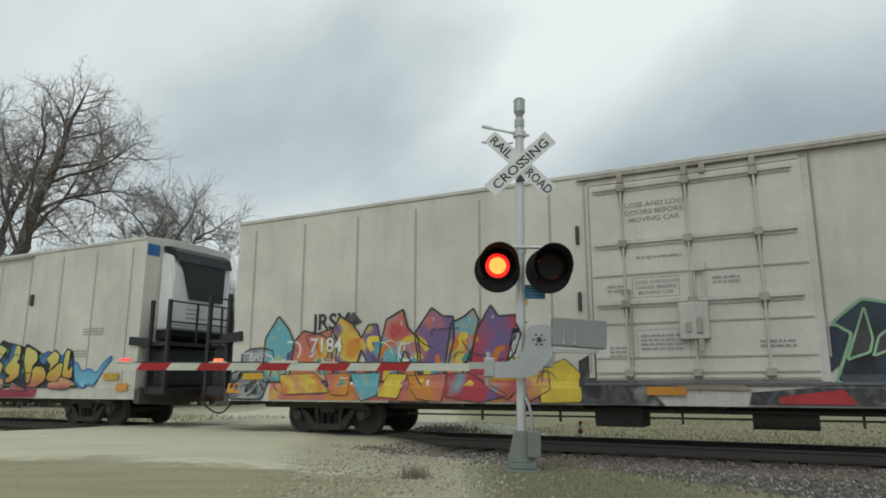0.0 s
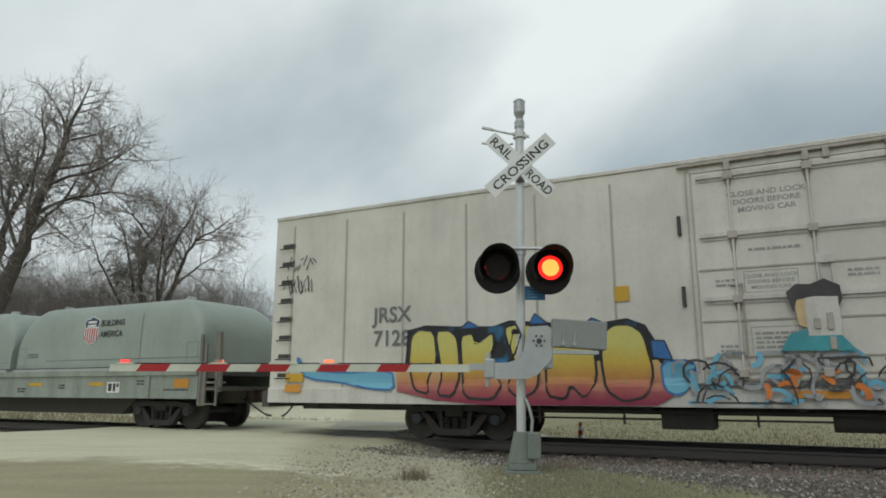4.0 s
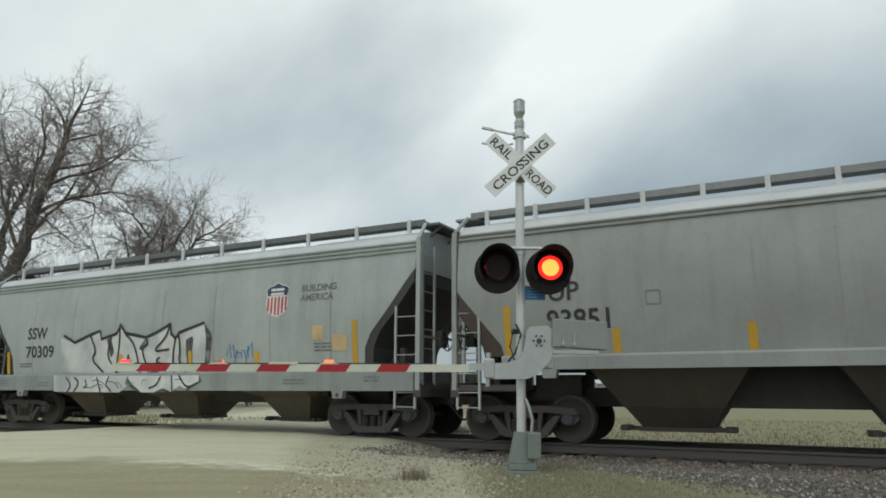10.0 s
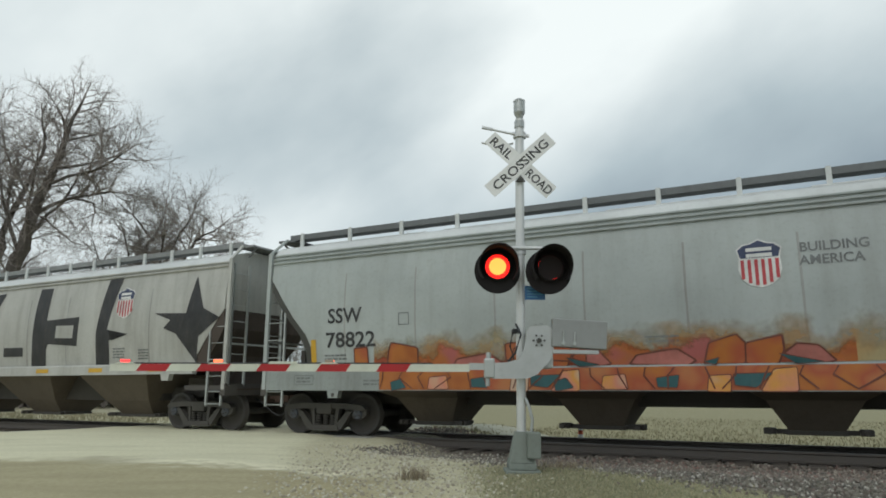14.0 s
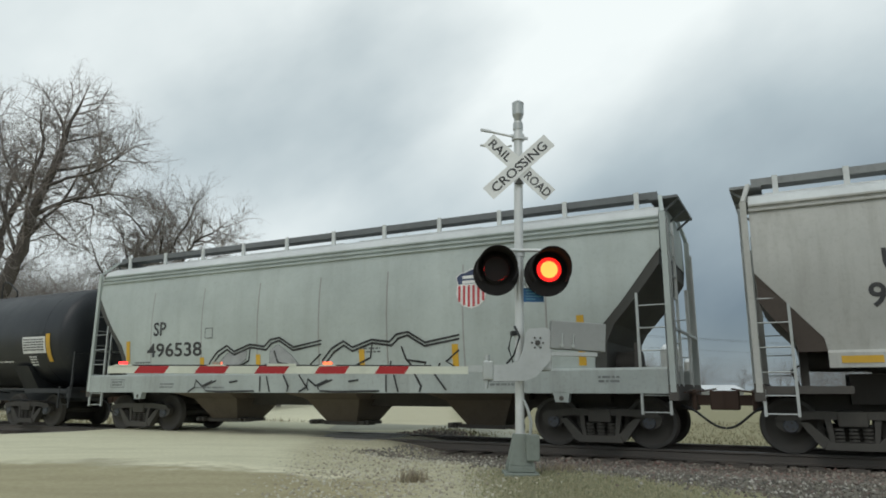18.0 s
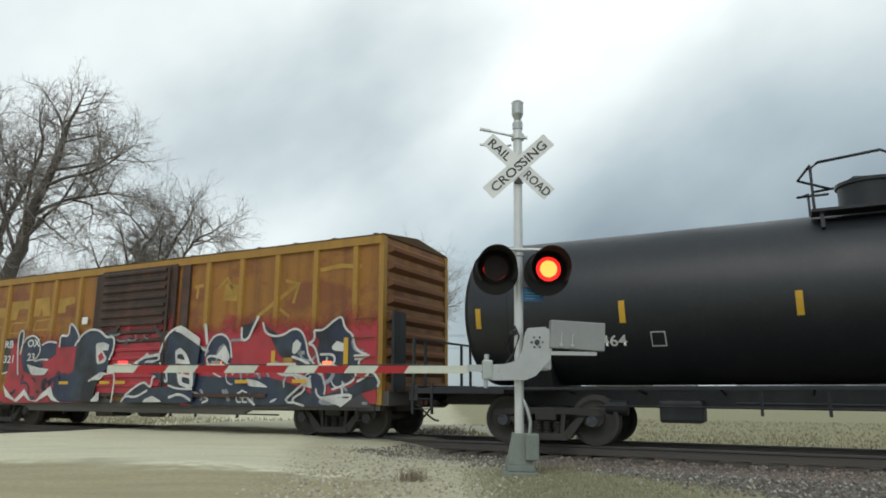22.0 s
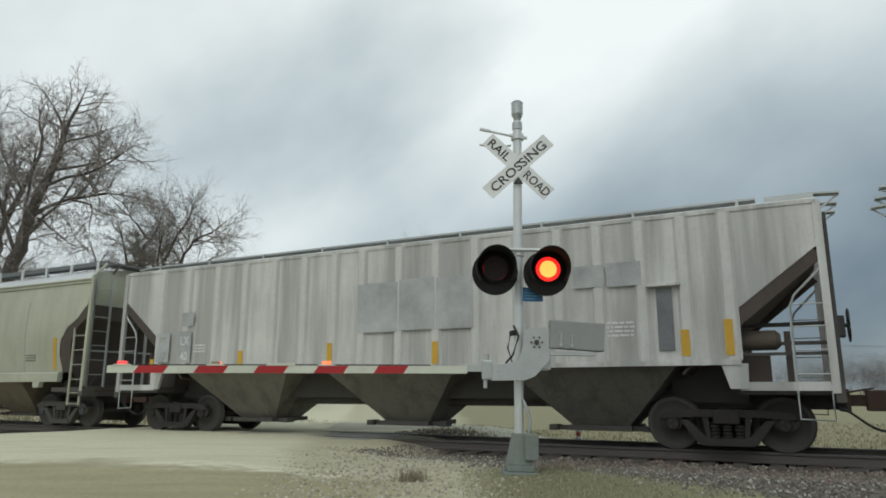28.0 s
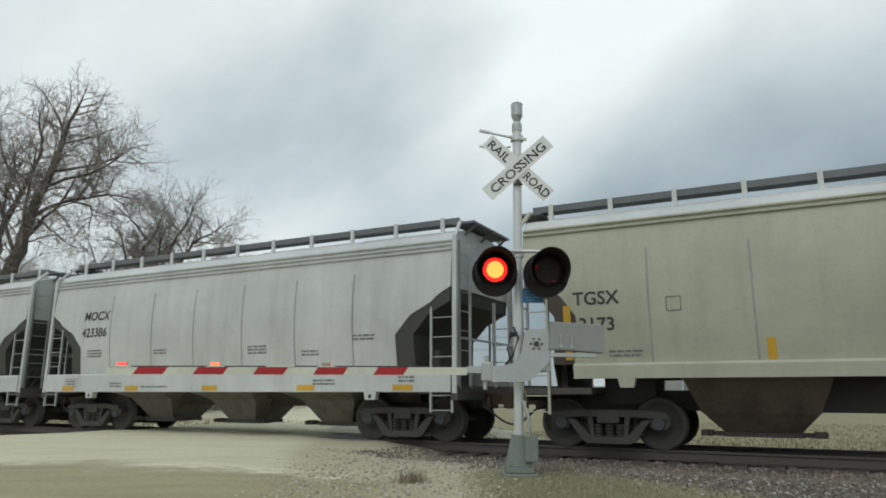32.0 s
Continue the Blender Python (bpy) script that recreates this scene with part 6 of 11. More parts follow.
        xe = x + sgn * 0.57
        for y, top in ((-wide + 0.1, 2.40 if sgn > 0 else 2.15), (wide - 0.06, 2.3 if sgn > 0 else 2.1)):
            bm = B()
            bar(bm, (xe + sgn * 0.04, y, 0.95), (xe - sgn * 0.03, y, top), 0.15, 0.10)
            part("end_stake", bm, M["stake_grey"], car)
        for xx, top in ((x + sgn * 0.06, 2.35), (x + sgn * 0.22, 2.12)):
            bm = B()
            bar(bm, (xx, -wide + 0.02, 0.62), (xx, -wide + 0.02, top), 0.075, 0.05)
            part("hand_post", bm, M["stake_grey" if sgn > 0 else "galv"], car)
        bm = B()
        for xx in (x + sgn * 0.12, x + sgn * 0.60):
            bar(bm, (xx, -wide + 0.04, 0.62), (xx, -wide + 0.04, 1.42), 0.05, 0.04)
        for z in (0.66, 1.02):
            bar(bm, (x + sgn * 0.12, -wide + 0.04, z), (x + sgn * 0.60, -wide + 0.04, z), 0.035)
        for z in (1.20,):
            box(bm, min(x + sgn * 0.1, x + sgn * 0.62), max(x + sgn * 0.1, x + sgn * 0.62), -wide + 0.02, -wide + 0.32, z - 0.05, z)
        part("steps", bm, M["stake_grey"], car)
        bm = B()
        box(bm, min(x + sgn * 0.08, x + sgn * 0.5), max(x + sgn * 0.08, x + sgn * 0.5), -wide + 0.06, -wide + 0.20, 1.28, 1.46)
        part("end_bracket", bm, M["under_black"], car)
    truck(car, 6.0)
    truck(car, -6.0)
    coupler(car, half + 0.5, 1, 0.75)
    coupler(car, -half - 0.5, -1, 0.45)
    return car


# ---- tank car ----
def tank_car(centre):
    car = car_base("tank_car", centre, "black tank car with yellow marks and a railed dome", "freight car")
    R, zc, half = 1.50, 2.62, 8.6
    bm = B()
    prof = []
    for i in range(9):
        a = radians(90 * i / 8)
        prof.append((R * math.sin(a) ** 0.85 + 0.001, -8.14 + 0.46 * (1 - math.cos(a))))
    prof += [(R * 1.0, x) for x in (-6, -3, -0.5)]
    prof = [(r, x + 0.34) for r, x in prof + [(r, -y) for r, y in prof[::-1]]]
    seg = 48
    rings = [[bm.verts.new((x, r * math.cos(2 * math.pi * i / seg), zc + r * math.sin(2 * math.pi * i / seg))) for i in range(seg)] for r, x in prof]
    for a, b in zip(rings, rings[1:]):
        for i in range(seg):
            bm.faces.new((a[i], a[(i + 1) % seg], b[(i + 1) % seg], b[i])).smooth = True
    part("tank", bm, M["tank_black"], car)
    for x in (-6.6, -3.0, 0.35, 3.6, 7.3):
        bm = B()
        pts = [(x, (R - 0.004) * math.cos(2 * math.pi * i / 48), zc + (R - 0.004) * math.sin(2 * math.pi * i / 48)) for i in range(49)]
        for p, q in zip(pts, pts[1:]):
            bar(bm, p, q, 0.03, 0.02)
        part("shell_band", bm, M["tank_black"], car)

    def skin(z):
        return math.sqrt(max(R * R - (z - zc) ** 2, 0.05))

    bm = B()
    box(bm, -half + 0.1, half - 0.1, -0.32, 0.32, 0.72, 1.1)
    for sgn in (-1, 1):
        x = sgn * 6.2
        prism_x(bm, [(-1.35, 1.75), (1.35, 1.75), (0.9, 1.0), (-0.9, 1.0)], x - 0.35, x + 0.35)
        box(bm, min(sgn * (half - 1.9), sgn * (half + 0.2)), max(sgn * (half - 1.9), sgn * (half + 0.2)), -1.45, 1.45, 0.96, 1.05)
        box(bm, min(sgn * half, sgn * (half + 0.2)), max(sgn * half, sgn * (half + 0.2)), -1.45, 1.45, 0.82, 1.12)
    bar(bm, (-half + 0.2, -1.42, 1.06), (half - 0.2, -1.42, 1.06), 0.05, 0.05)
    for k in range(9):
        bar(bm, (-5.6 + 1.4 * k, -1.42, 1.06), (-5.6 + 1.4 * k, -0.4, 0.95), 0.04)
    part("underframe", bm, M["black_steel"], car)
    bm = B()
    soft_box(bm, -3.9, -3.15, -0.95, -0.35, 0.45, 0.85, 0.06)
    cyl(bm, (-4.9, -0.7, 0.70), (-4.5, -0.7, 0.70), 0.14, 12)
    cyl(bm, (-2.6, -0.9, 0.80), (6.2, -0.9, 0.74), 0.025, 6)
    cyl(bm, (-5.0, -1.1, 0.74), (4.0, -1.1, 0.70), 0.022, 6)
    for k in (-2.2, -1.2, -0.4, 0.9, 1.5, 2.6, 3.3, 4.1):
        bar(bm, (k, -1.1, 0.60), (k, -1.1, 1.0), 0.05)
    soft_box(bm, 2.0, 2.9, -1.0, -0.5, 0.58, 0.86, 0.04)
    soft_box(bm, -0.3, 0.3, -0.3, 0.3, 0.45, 1.1, 0.05)
    soft_box(bm, 0.5, 0.75, -1.15, -0.75, 0.5, 0.82, 0.03)
    part("brake_gear", bm, M["black_steel"], car)
    bm = B()
    cyl(bm, (-0.15, 0, 4.05), (-0.15, 0, 4.62), 0.52, 24)
    cyl(bm, (-0.15, 0, 4.60), (-0.15, 0, 4.66), 0.56, 24)
    tube(bm, [(-0.5, -0.2, 4.68), (-0.4, -0.2, 4.75), (-0.1, -0.2, 4.72)], 0.03)
    part("dome", bm, M["tank_black"], car)
    bm = B()
    for y in (-0.86, 0.86):
        bar(bm, (-1.15, y, 4.02), (1.45, y, 4.02), 0.46, 0.05)
    for x in (-1.0, 0.4, 1.35):
        bar(bm, (x, -1.08, 3.7), (x, -1.0, 4.02), 0.06)
    for y in (-1.0, 1.0):
        tube(bm, [(-1.1, y, 4.02), (-1.1, y, 4.78), (-0.98, y, 4.88), (-0.05, y, 4.96), (0.08, y, 4.88), (0.08, y, 4.3)], 0.026, 7)
        tube(bm, [(0.62, y, 4.02), (0.62, y, 4.92), (0.72, y, 4.99), (1.05, y, 4.94), (1.55, y, 4.60), (1.60, y, 4.42), (1.3, y, 4.30)], 0.026, 7)
        tube(bm, [(-1.1, y, 4.84), (-1.3, y * 0.6, 4.7), (-0.8, y * 0.2, 4.6)], 0.024, 7)
    part("dome_platform", bm, M["black_steel"], car)
    bm = B()
    for x in (0.75, 1.15):
        pts = [(x, -(R + 0.08) * math.cos(radians(a)), zc + (R + 0.08) * math.sin(radians(a))) for a in range(-35, 66, 10)]
        tube(bm, [(x, -1.36, 0.6)] + pts, 0.024, 6)
    for a in range(-30, 66, 12):
        z = zc + (R + 0.08) * math.sin(radians(a))
        y = -(R + 0.08) * math.cos(radians(a))
        cyl(bm, (0.75, y, z), (1.15, y, z), 0.012, 6)
    part("tank_ladder", bm, M["black_steel"], car)
    for x in (-7.2, -4.35, -1.48, 1.73, 4.69):
        painted(car, "reflector", [rect(x - 0.055, x + 0.055, 2.22, 2.62)], M["yellow_tape"], skin, 0.01)
    painted(car, "reflector", [rect(7.48, 7.67, 1.85, 2.65)], M["yellow_tape"], skin, 0.02)
    painted(car, "reflector", [rect(2.48, 3.28, 1.56, 1.76)], M["yellow_tape"], skin, 0.01)
    painted(car, "data_panel", [rect(6.36, 7.44, 2.10, 2.58)], M["letter_white"], skin, 0.01)
    small_print(car, [(6.42, 2.48, 0.96, 5), (6.9, 2.66, 0.5, 1)], M["letter_black"], lambda z: skin(z) + 0.008)
    small_print(car, [(3.0, 1.88, 0.75, 2), (4.1, 1.86, 1.7, 1), (3.7, 1.70, 0.3, 1), (6.6, 1.98, 0.35, 4)], M["letter_white"], skin)
    lettering(car, "SHQX", -5.94, 1.82, 0.27, M["letter_white"], skin, 0.014, 1.25)
    lettering(car, "12464", -4.72, 1.82, 0.27, M["letter_white"], skin, 0.014, 1.2)
    square_mark(car, -3.88, 1.80, 0.24, 0.025, M["letter_white"], skin)
    for sgn in (-1, 1):
        bm = B()
        x = sgn * (half + 0.12)
        for y in (-1.4, -0.9, 0.9, 1.4):
            bar(bm, (x, y, 1.1), (x, y, 2.1), 0.05)
            part("rail_post", bm, M["black_steel"], car)
            bm = B()
        bar(bm, (x, -1.4, 2.08), (x, 1.4, 2.08), 0.045)
        part("handrail", bm, M["black_steel"], car)
        bm = B()
        ladder(bm, x - sgn * 0.45, x, -1.44, 0.55, 1.15, 3)
        part("sill_step", bm, M["black_steel"], car)
    truck(car, 6.2)
    truck(car, -6.0)
    coupler(car, half + 0.2, 1, 0.25)
    coupler(car, -half - 0.2, -1, 0.5)
    return car


# ---- box car ----
def box_car(centre):
    car = car_base("box_car", centre, "rusty yellow box car with dark sliding door and red-navy graffiti", "freight car")
    half, wide, z0, z1 = 7.64, 1.50, 0.72, 4.36

    def skin(z):
        return wide

    bm = B()
    prism_x(bm, [(-wide, z0), (wide, z0), (wide, z1), (-wide, z1)], -half, half)
    part("body", bm, M["box_yellow"], car)
    bm = B()
    prism_x(bm, [(-wide - 0.06, z1 + 0.012), (-wide - 0.06, z1 + 0.05), (0, z1 + 0.22), (wide + 0.06, z1 + 0.05), (wide + 0.06, z1 + 0.012)], -half - 0.03, half + 0.03)
    for i in range(14):
        x = -half + 0.5 + i * 1.12
        prism_x(bm, [(-wide - 0.02, z1 + 0.06), (0, z1 + 0.225), (0, z1 + 0.245), (-wide - 0.02, z1 + 0.085)], x - 0.04, x + 0.04)
    part("roof", bm, M["box_roof"], car)
    bm = B()
    box(bm, -half, half, -wide - 0.065, -wide + 0.01, z1 - 0.17, z1 + 0.01)
    box(bm, -half, half, wide - 0.01, wide + 0.065, z1 - 0.17, z1 + 0.01)
    part("top_rail", bm, M["box_yellow_rib"], car)
    rm = None
    for x in (-7.0, -5.85, -4.72, -3.6, -2.48, 2.48, 3.6, 4.72, 5.85, 6.95):
        for sgn in (-1, 1):
            if rm is None:
                bm = B()
                hull(bm, [(-0.09, 0, z0), (0.09, 0, z0), (0.06, -0.06, z0), (-0.06, -0.06, z0)], [(-0.09, 0, z1 - 0.15), (0.09, 0, z1 - 0.15), (0.06, -0.06, z1 - 0.15), (-0.06, -0.06, z1 - 0.15)])
                rm = part("rib", bm, M["box_yellow_rib"], car)
                rm.location = (x, -wide, 0)
            else:
                again(rm, car, (x, sgn * wide, 0), (0, 0, 0 if sgn < 0 else math.pi))
    for sgn in (-1, 1):
        for ys in (-1, 1):
            bm = B()
            box(bm, sgn * half - 0.07, sgn * half + 0.05, min(ys * (wide - 0.1), ys * (wide + 0.05)), max(ys * (wide - 0.1), ys * (wide + 0.05)), z0, z1)
            part("corner_post", bm, M["box_yellow_rib"], car)
        for k in range(9):
            bm = B()
            z = z0 + 0.35 + k * 0.38
            hull(bm, [(sgn * half, -wide + 0.12, z - 0.13), (sgn * half, wide - 0.12, z - 0.13), (sgn * half, wide - 0.12, z + 0.13), (sgn * half, -wide + 0.12, z + 0.13)],
                 [(sgn * (half + (0.13 if sgn > 0 else 0.05)), -wide + 0.25, z - 0.04), (sgn * (half + (0.13 if sgn > 0 else 0.05)), wide - 0.25, z - 0.04), (sgn * (half + (0.13 if sgn > 0 else 0.05)), wide - 0.25, z + 0.04), (sgn * (half + (0.13 if sgn > 0 else 0.05)), -wide + 0.25, z + 0.04)])
            part("end_corrugation", bm, M["box_rust"], car)
    # sliding door with pressed ribs
    bm = B()
    soft_box(bm, -1.5, 1.42, -wide - 0.085, -wide - 0.01, 0.95, z1 - 0.12, 0.015)
    dr = part("sliding_door", bm, M["box_door"], car)
    for k in range(14):
        bm = B()
        z = 1.15 + k * 0.228
        prism_x(bm, [(-wide - 0.084, z - 0.07), (-wide - 0.14, z - 0.025), (-wide - 0.14, z + 0.025), (-wide - 0.084, z + 0.07)], -1.38, 1.05 if k % 5 else 1.1)
        part("pressed_rib", bm, M["box_door"] if k > 4 else M["s_scarlet"], dr)
    bm = B()
    bar(bm, (1.22, -wide - 0.15, 1.1), (1.22, -wide - 0.15, z1 - 0.2), 0.05)
    soft_box(bm, 1.1, 1.34, -wide - 0.17, -wide - 0.08, 2.0, 2.5, 0.02)
    part("locking_bar", bm, M["box_door"], dr)
    for x in (-1.62, 1.72):
        bm = B()
        box(bm, x - 0.14, x + 0.14, -wide - 0.06, -wide + 0.01, z0, z1 - 0.15)
        part("door_post", bm, M["box_door"], car)
    bm = B()
    box(bm, -1.6, 4.6, -wide - 0.12, -wide + 0.01, 0.86, 0.94)
    part("door_track", bm, M["box_door"], car)
    bm = B()
    box(bm, -half + 0.3, half - 0.3, -0.3, 0.3, 0.55, 0.8)
    for sgn in (-1, 1):
        box(bm, -half + 0.0, half - 0.0, min(sgn * (wide - 0.12), sgn * (wide + 0.02)), max(sgn * (wide - 0.12), sgn * (wide + 0.02)), 0.60, 0.74)
        prism(bm, [(-4.6, 0.62), (4.2, 0.62), (3.8, 0.46), (-4.2, 0.46)], sgn * (wide - 0.1), sgn * wide)
        box(bm, sgn * half - 0.25, sgn * half + 0.2, -wide, wide, 0.7, 1.0)
    soft_box(bm, -1.9, -1.2, -1.1, -0.5, 0.32, 0.62, 0.03)
    cyl(bm, (-0.4, -0.8, 0.48), (0.4, -0.8, 0.48), 0.16, 12)
    cyl(bm, (-4.5, -1.0, 0.45), (4.5, -1.0, 0.45), 0.02, 6)
    for k in (-3.4, -2.4, 0.9, 1.8, 3.2):
        bar(bm, (k, -1.0, 0.36), (k, -1.0, 0.65), 0.05)
    part("underframe", bm, M["under_black"], car)
    for sgn in (-1, 1):
        x = sgn * (half - 0.12)
        for z in (1.3, 1.72, 2.14, 2.56):
            bm = B()
            cyl(bm, (min(x, x - sgn * 0.55), -wide - 0.11, z), (max(x, x - sgn * 0.55), -wide - 0.11, z), 0.014, 6)
            part("ladder_rung", bm, M["box_rust"], car)
        bm = B()
        tube(bm, [(x, -wide - 0.04, 0.75), (x, -wide - 0.04, 0.4), (x - sgn * 0.45, -wide - 0.04, 0.4), (x - sgn * 0.45, -wide - 0.04, 0.75)], 0.016, 6)
        part("sill_step", bm, M["black_steel"], car)
    bm = B()
    box(bm, half + 0.19, half + 0.25, -wide + 0.1, -wide + 0.6, 1.0, 2.7)
    part("end_ladder", bm, M["black_steel"], car)

    def on(z):
        return wide + 0.06

    # rust blotches and old panels of lettering
    painted(car, "faded_letter", [[(-6.75, 3.05), (-6.7, 3.5), (-5.98, 3.5), (-6.0, 3.2), (-6.3, 3.18), (-6.32, 3.05)], [(-5.72, 3.1), (-5.4, 3.1), (-5.3, 3.42), (-4.85, 3.4), (-4.84, 3.66), (-5.7, 3.66)],
                                   [(-4.58, 3.15), (-4.55, 3.68), (-3.9, 3.7), (-3.75, 3.15), (-4.1, 3.15), (-4.2, 3.4), (-4.3, 3.15)], [(-3.45, 3.2), (-3.42, 3.6), (-2.75, 3.65), (-2.7, 3.45), (-3.1, 3.4), (-3.1, 3.2)], [(3.0, 3.2), (3.45, 3.15), (3.5, 3.55), (3.05, 3.62)]], M["s_faded_gold"], skin, 0.008)
    for p in ([(-6.8, 2.25), (-6.6, 2.9), (-6.0, 2.9), (-6.05, 2.28)], [(-5.65, 2.7), (-5.55, 3.0), (-4.86, 3.0), (-4.95, 2.68)], [(-4.5, 2.75), (-4.4, 3.02), (-3.72, 3.05), (-3.8, 2.75)]):
        ring_on(car, "faded_letter", p, 0.06, M["s_faded_gold"], skin, 0.008)
    painted(car, "faded_letter", [stroke(p, 0.11) for p in ([(4.1, 2.72), (4.6, 3.02), (5.3, 3.42)], [(4.95, 3.55), (5.35, 3.45), (5.2, 3.0)], [(4.6, 3.02), (5.1, 2.7)], [(5.95, 3.72), (6.5, 3.78), (7.1, 3.72)], [(2.8, 3.5), (3.1, 3.75), (3.3, 3.45)], [(2.0, 3.6), (2.3, 3.62)], [(2.12, 3.6), (2.1, 3.3)])], M["s_faded_gold"], skin, 0.008)
    painted(car, "route_card", [rect(-2.22, -1.98, 2.82, 3.02)], M["letter_white"], skin, 0.075)
    painted(car, "black_panel", [rect(-5.9, -4.85, 1.5, 2.55)], M["s_char"], skin, 0.008)
    scribble(car, -6.7, -6.1, 1.5, 1.68, 24, 0.045, M["s_panel"], skin, 0.009, 51)
    scribble(car, -6.7, -6.25, 1.28, 1.4, 10, 0.04, M["s_panel"], skin, 0.009, 52)
    painted(car, "reflector", [rect(-6.86, -6.74, 1.35, 2.1)], M["yellow_tape"], skin, 0.012)
    for words, x, z in (("RB", -5.45, 2.26), ("OX", -4.27, 2.26), ("321", -5.37, 1.82), ("23", -4.31, 1.86)):
        lettering(car, words, x, z, 0.30, M["letter_white"], skin, 0.088, 1.25)
    out = lambda z: wide + 0.15
    door = lambda z: wide + 0.096
    painted(car, "graffiti_ground", NAVY_GROUND[:1] + NAVY_GROUND[2:], M["s_scarlet_ground"], skin, 0.064)
    painted(car, "graffiti_ground", NAVY_GROUND[1:2], M["s_scarlet_ground"], door, 0.004)
    navy = "navy spray-painted shape with a white outline"
    painted(car, "graffiti_shape", [softened(p, 0.12) for p in NAVY[:3] + NAVY_B[2:]], M["s_midnight"], on, 0.012, navy)
    painted(car, "graffiti_shape", [softened(p, 0.12) for p in NAVY[3:] + NAVY_B[:2]], M["s_midnight"], out, 0.006, navy)
    painted(car, "graffiti_shape", [softened(p, 0.12) for p in BOW + BOW_B], M["s_midnight"], on, 0.012, navy)
    painted(car, "graffiti_shape", [[(-3.3, 0.7), (-3.05, 1.2), (-2.6, 1.0), (-2.2, 1.45), (-1.7, 1.1), (-1.3, 1.3), (-0.85, 0.8), (-0.5, 0.7)], [(5.3, 0.66), (5.6, 1.0), (6.3, 0.85), (7.2, 0.95), (7.5, 0.66)]], M["s_char"], on, 0.008, "black spray-painted shading")
    white = "white spray-painted shape"
    painted(car, "graffiti_shape", NAVY_WHITE[1:2], M["s_chalk"], on, 0.018, white)
    painted(car, "graffiti_shape", [softened(p, 0.12) for p in NAVY_WHITE[:1] + BOW_WHITE], M["s_chalk"], on, 0.018, white)
    painted(car, "graffiti_shape", [softened(p, 0.12) for p in NAVY_WHITE[2:] + NAVY_WHITE_B], M["s_chalk"], out, 0.012, white)
    painted(car, "graffiti_shape", [softened(p, 0.12) for p in NAVY_PUPIL], M["s_midnight"], out, 0.017)
    painted(car, "graffiti_shape", NAVY_RED[:2] + NAVY_RED[5:], M["s_scarlet"], out, 0.018)
    painted(car, "graffiti_shape", NAVY_RED[2:5], M["s_scarlet"], on, 0.024)
    lines_on(car, NAVY_LINE[:4] + NAVY_LINE[5:], 0.055, M["s_chalk"], on, 0.022)
    lines_on(car, NAVY_LINE[4:5] + NAVY_LINE_B, 0.055, M["s_chalk"], out, 0.020)
    lines_on(car, BOW_LINE + BOW_LINE_B, 0.055, M["s_chalk"], on, 0.024)
    scribble(car, -5.0, -2.0, 0.8, 1.5, 16, 0.09, M["s_midnight"], on, 0.016, 2)
    scribble(car, -1.3, 1.1, 2.2, 2.7, 9, 0.09, M["s_char"], out, 0.003, 4)
    scribble(car, -1.0, 0.8, 2.3, 2.5, 5, 0.05, M["s_grey"], out, 0.005, 5)
    scribble(car, 2.2, 7.2, 0.75, 1.6, 14, 0.04, M["s_chalk"], on, 0.019, 6)
    scribble(car, 2.2, 7.4, 0.75, 2.2, 20, 0.08, M["s_slate"], on, 0.0165, 8)
    painted(car, "graffiti_shape", [rect(5.05, 5.3, 1.52, 1.75)], M["s_faded_gold"], on, 0.02)
    for x, a, b in ((6.78, 1.42, 2.15), (4.75, 1.55, 1.92), (2.3, 1.55, 1.85)):
        painted(car, "reflector", [rect(x - 0.06, x + 0.06, a, b)], M["yellow_tape"], on, 0.03)
    for x in (-2.6, -0.9, -0.3, 3.9, 5.6):
        painted(car, "reflector", [rect(x - 0.2, x + 0.2, 1.18, 1.26)], M["yellow_tape"], lambda z: wide + 0.15, 0.02)
    truck(car, 6.1, r=0.42)
    truck(car, -6.1, r=0.42)
    coupler(car, half + 0.2, 1, 0.5)
    coupler(car, -half - 0.2, -1, 0.45)
    return car


# ---- ground ----
def smooth(a, b, x):
    t = max(0.0, min(1.0, (x - a) / (b - a)))
    return t * t * (3 - 2 * t)


def ground_z(x, y):
    s = x * ALONG.x + y * ALONG.y
    w = x * NORMAL.x + y * NORMAL.y - DC
    cross = smooth(-19.0, -16.5, s) * (1 - smooth(-8.2, -6.2, s)) * (1 - smooth(4, 9, abs(w)))
    aw = abs(w)
    bed = -0.235 - 0.02 * smooth(1.2, 1.6, aw)
    if w < 0:
        z = bed + smooth(1.6, 4.6, aw) * 0.185
        z += -0.05 * smooth(6, 12, aw)
    else:
        z = bed - 0.16 * smooth(1.6, 4.5, aw) - 0.12 * smooth(5, 14, aw) + 0.25 * smooth(60, 200, aw)
    z = z * (1 - cross) + (-0.015 if aw > 0.9 else -0.03) * cross
    far = max(0.0, math.hypot(x, y) - 25)
    z += 0.012 * noise.noise((x * 0.7, y * 0.7, 0)) + 0.03 * noise.noise((x * 0.13, y * 0.13, 5)) * (1 if far else 0.3)
    return z


def spaced(lo, hi, fine, grow):
    out, v, d = [0.0], 0.0, fine
    while v < hi:
        v += d
        out.append(v)
        if v > 22:
            d *= grow
    neg, v, d = [], 0.0, fine
    while v > lo:
        v -= d
        neg.append(v)
        if v < -22:
            d *= grow
    return neg[::-1] + out


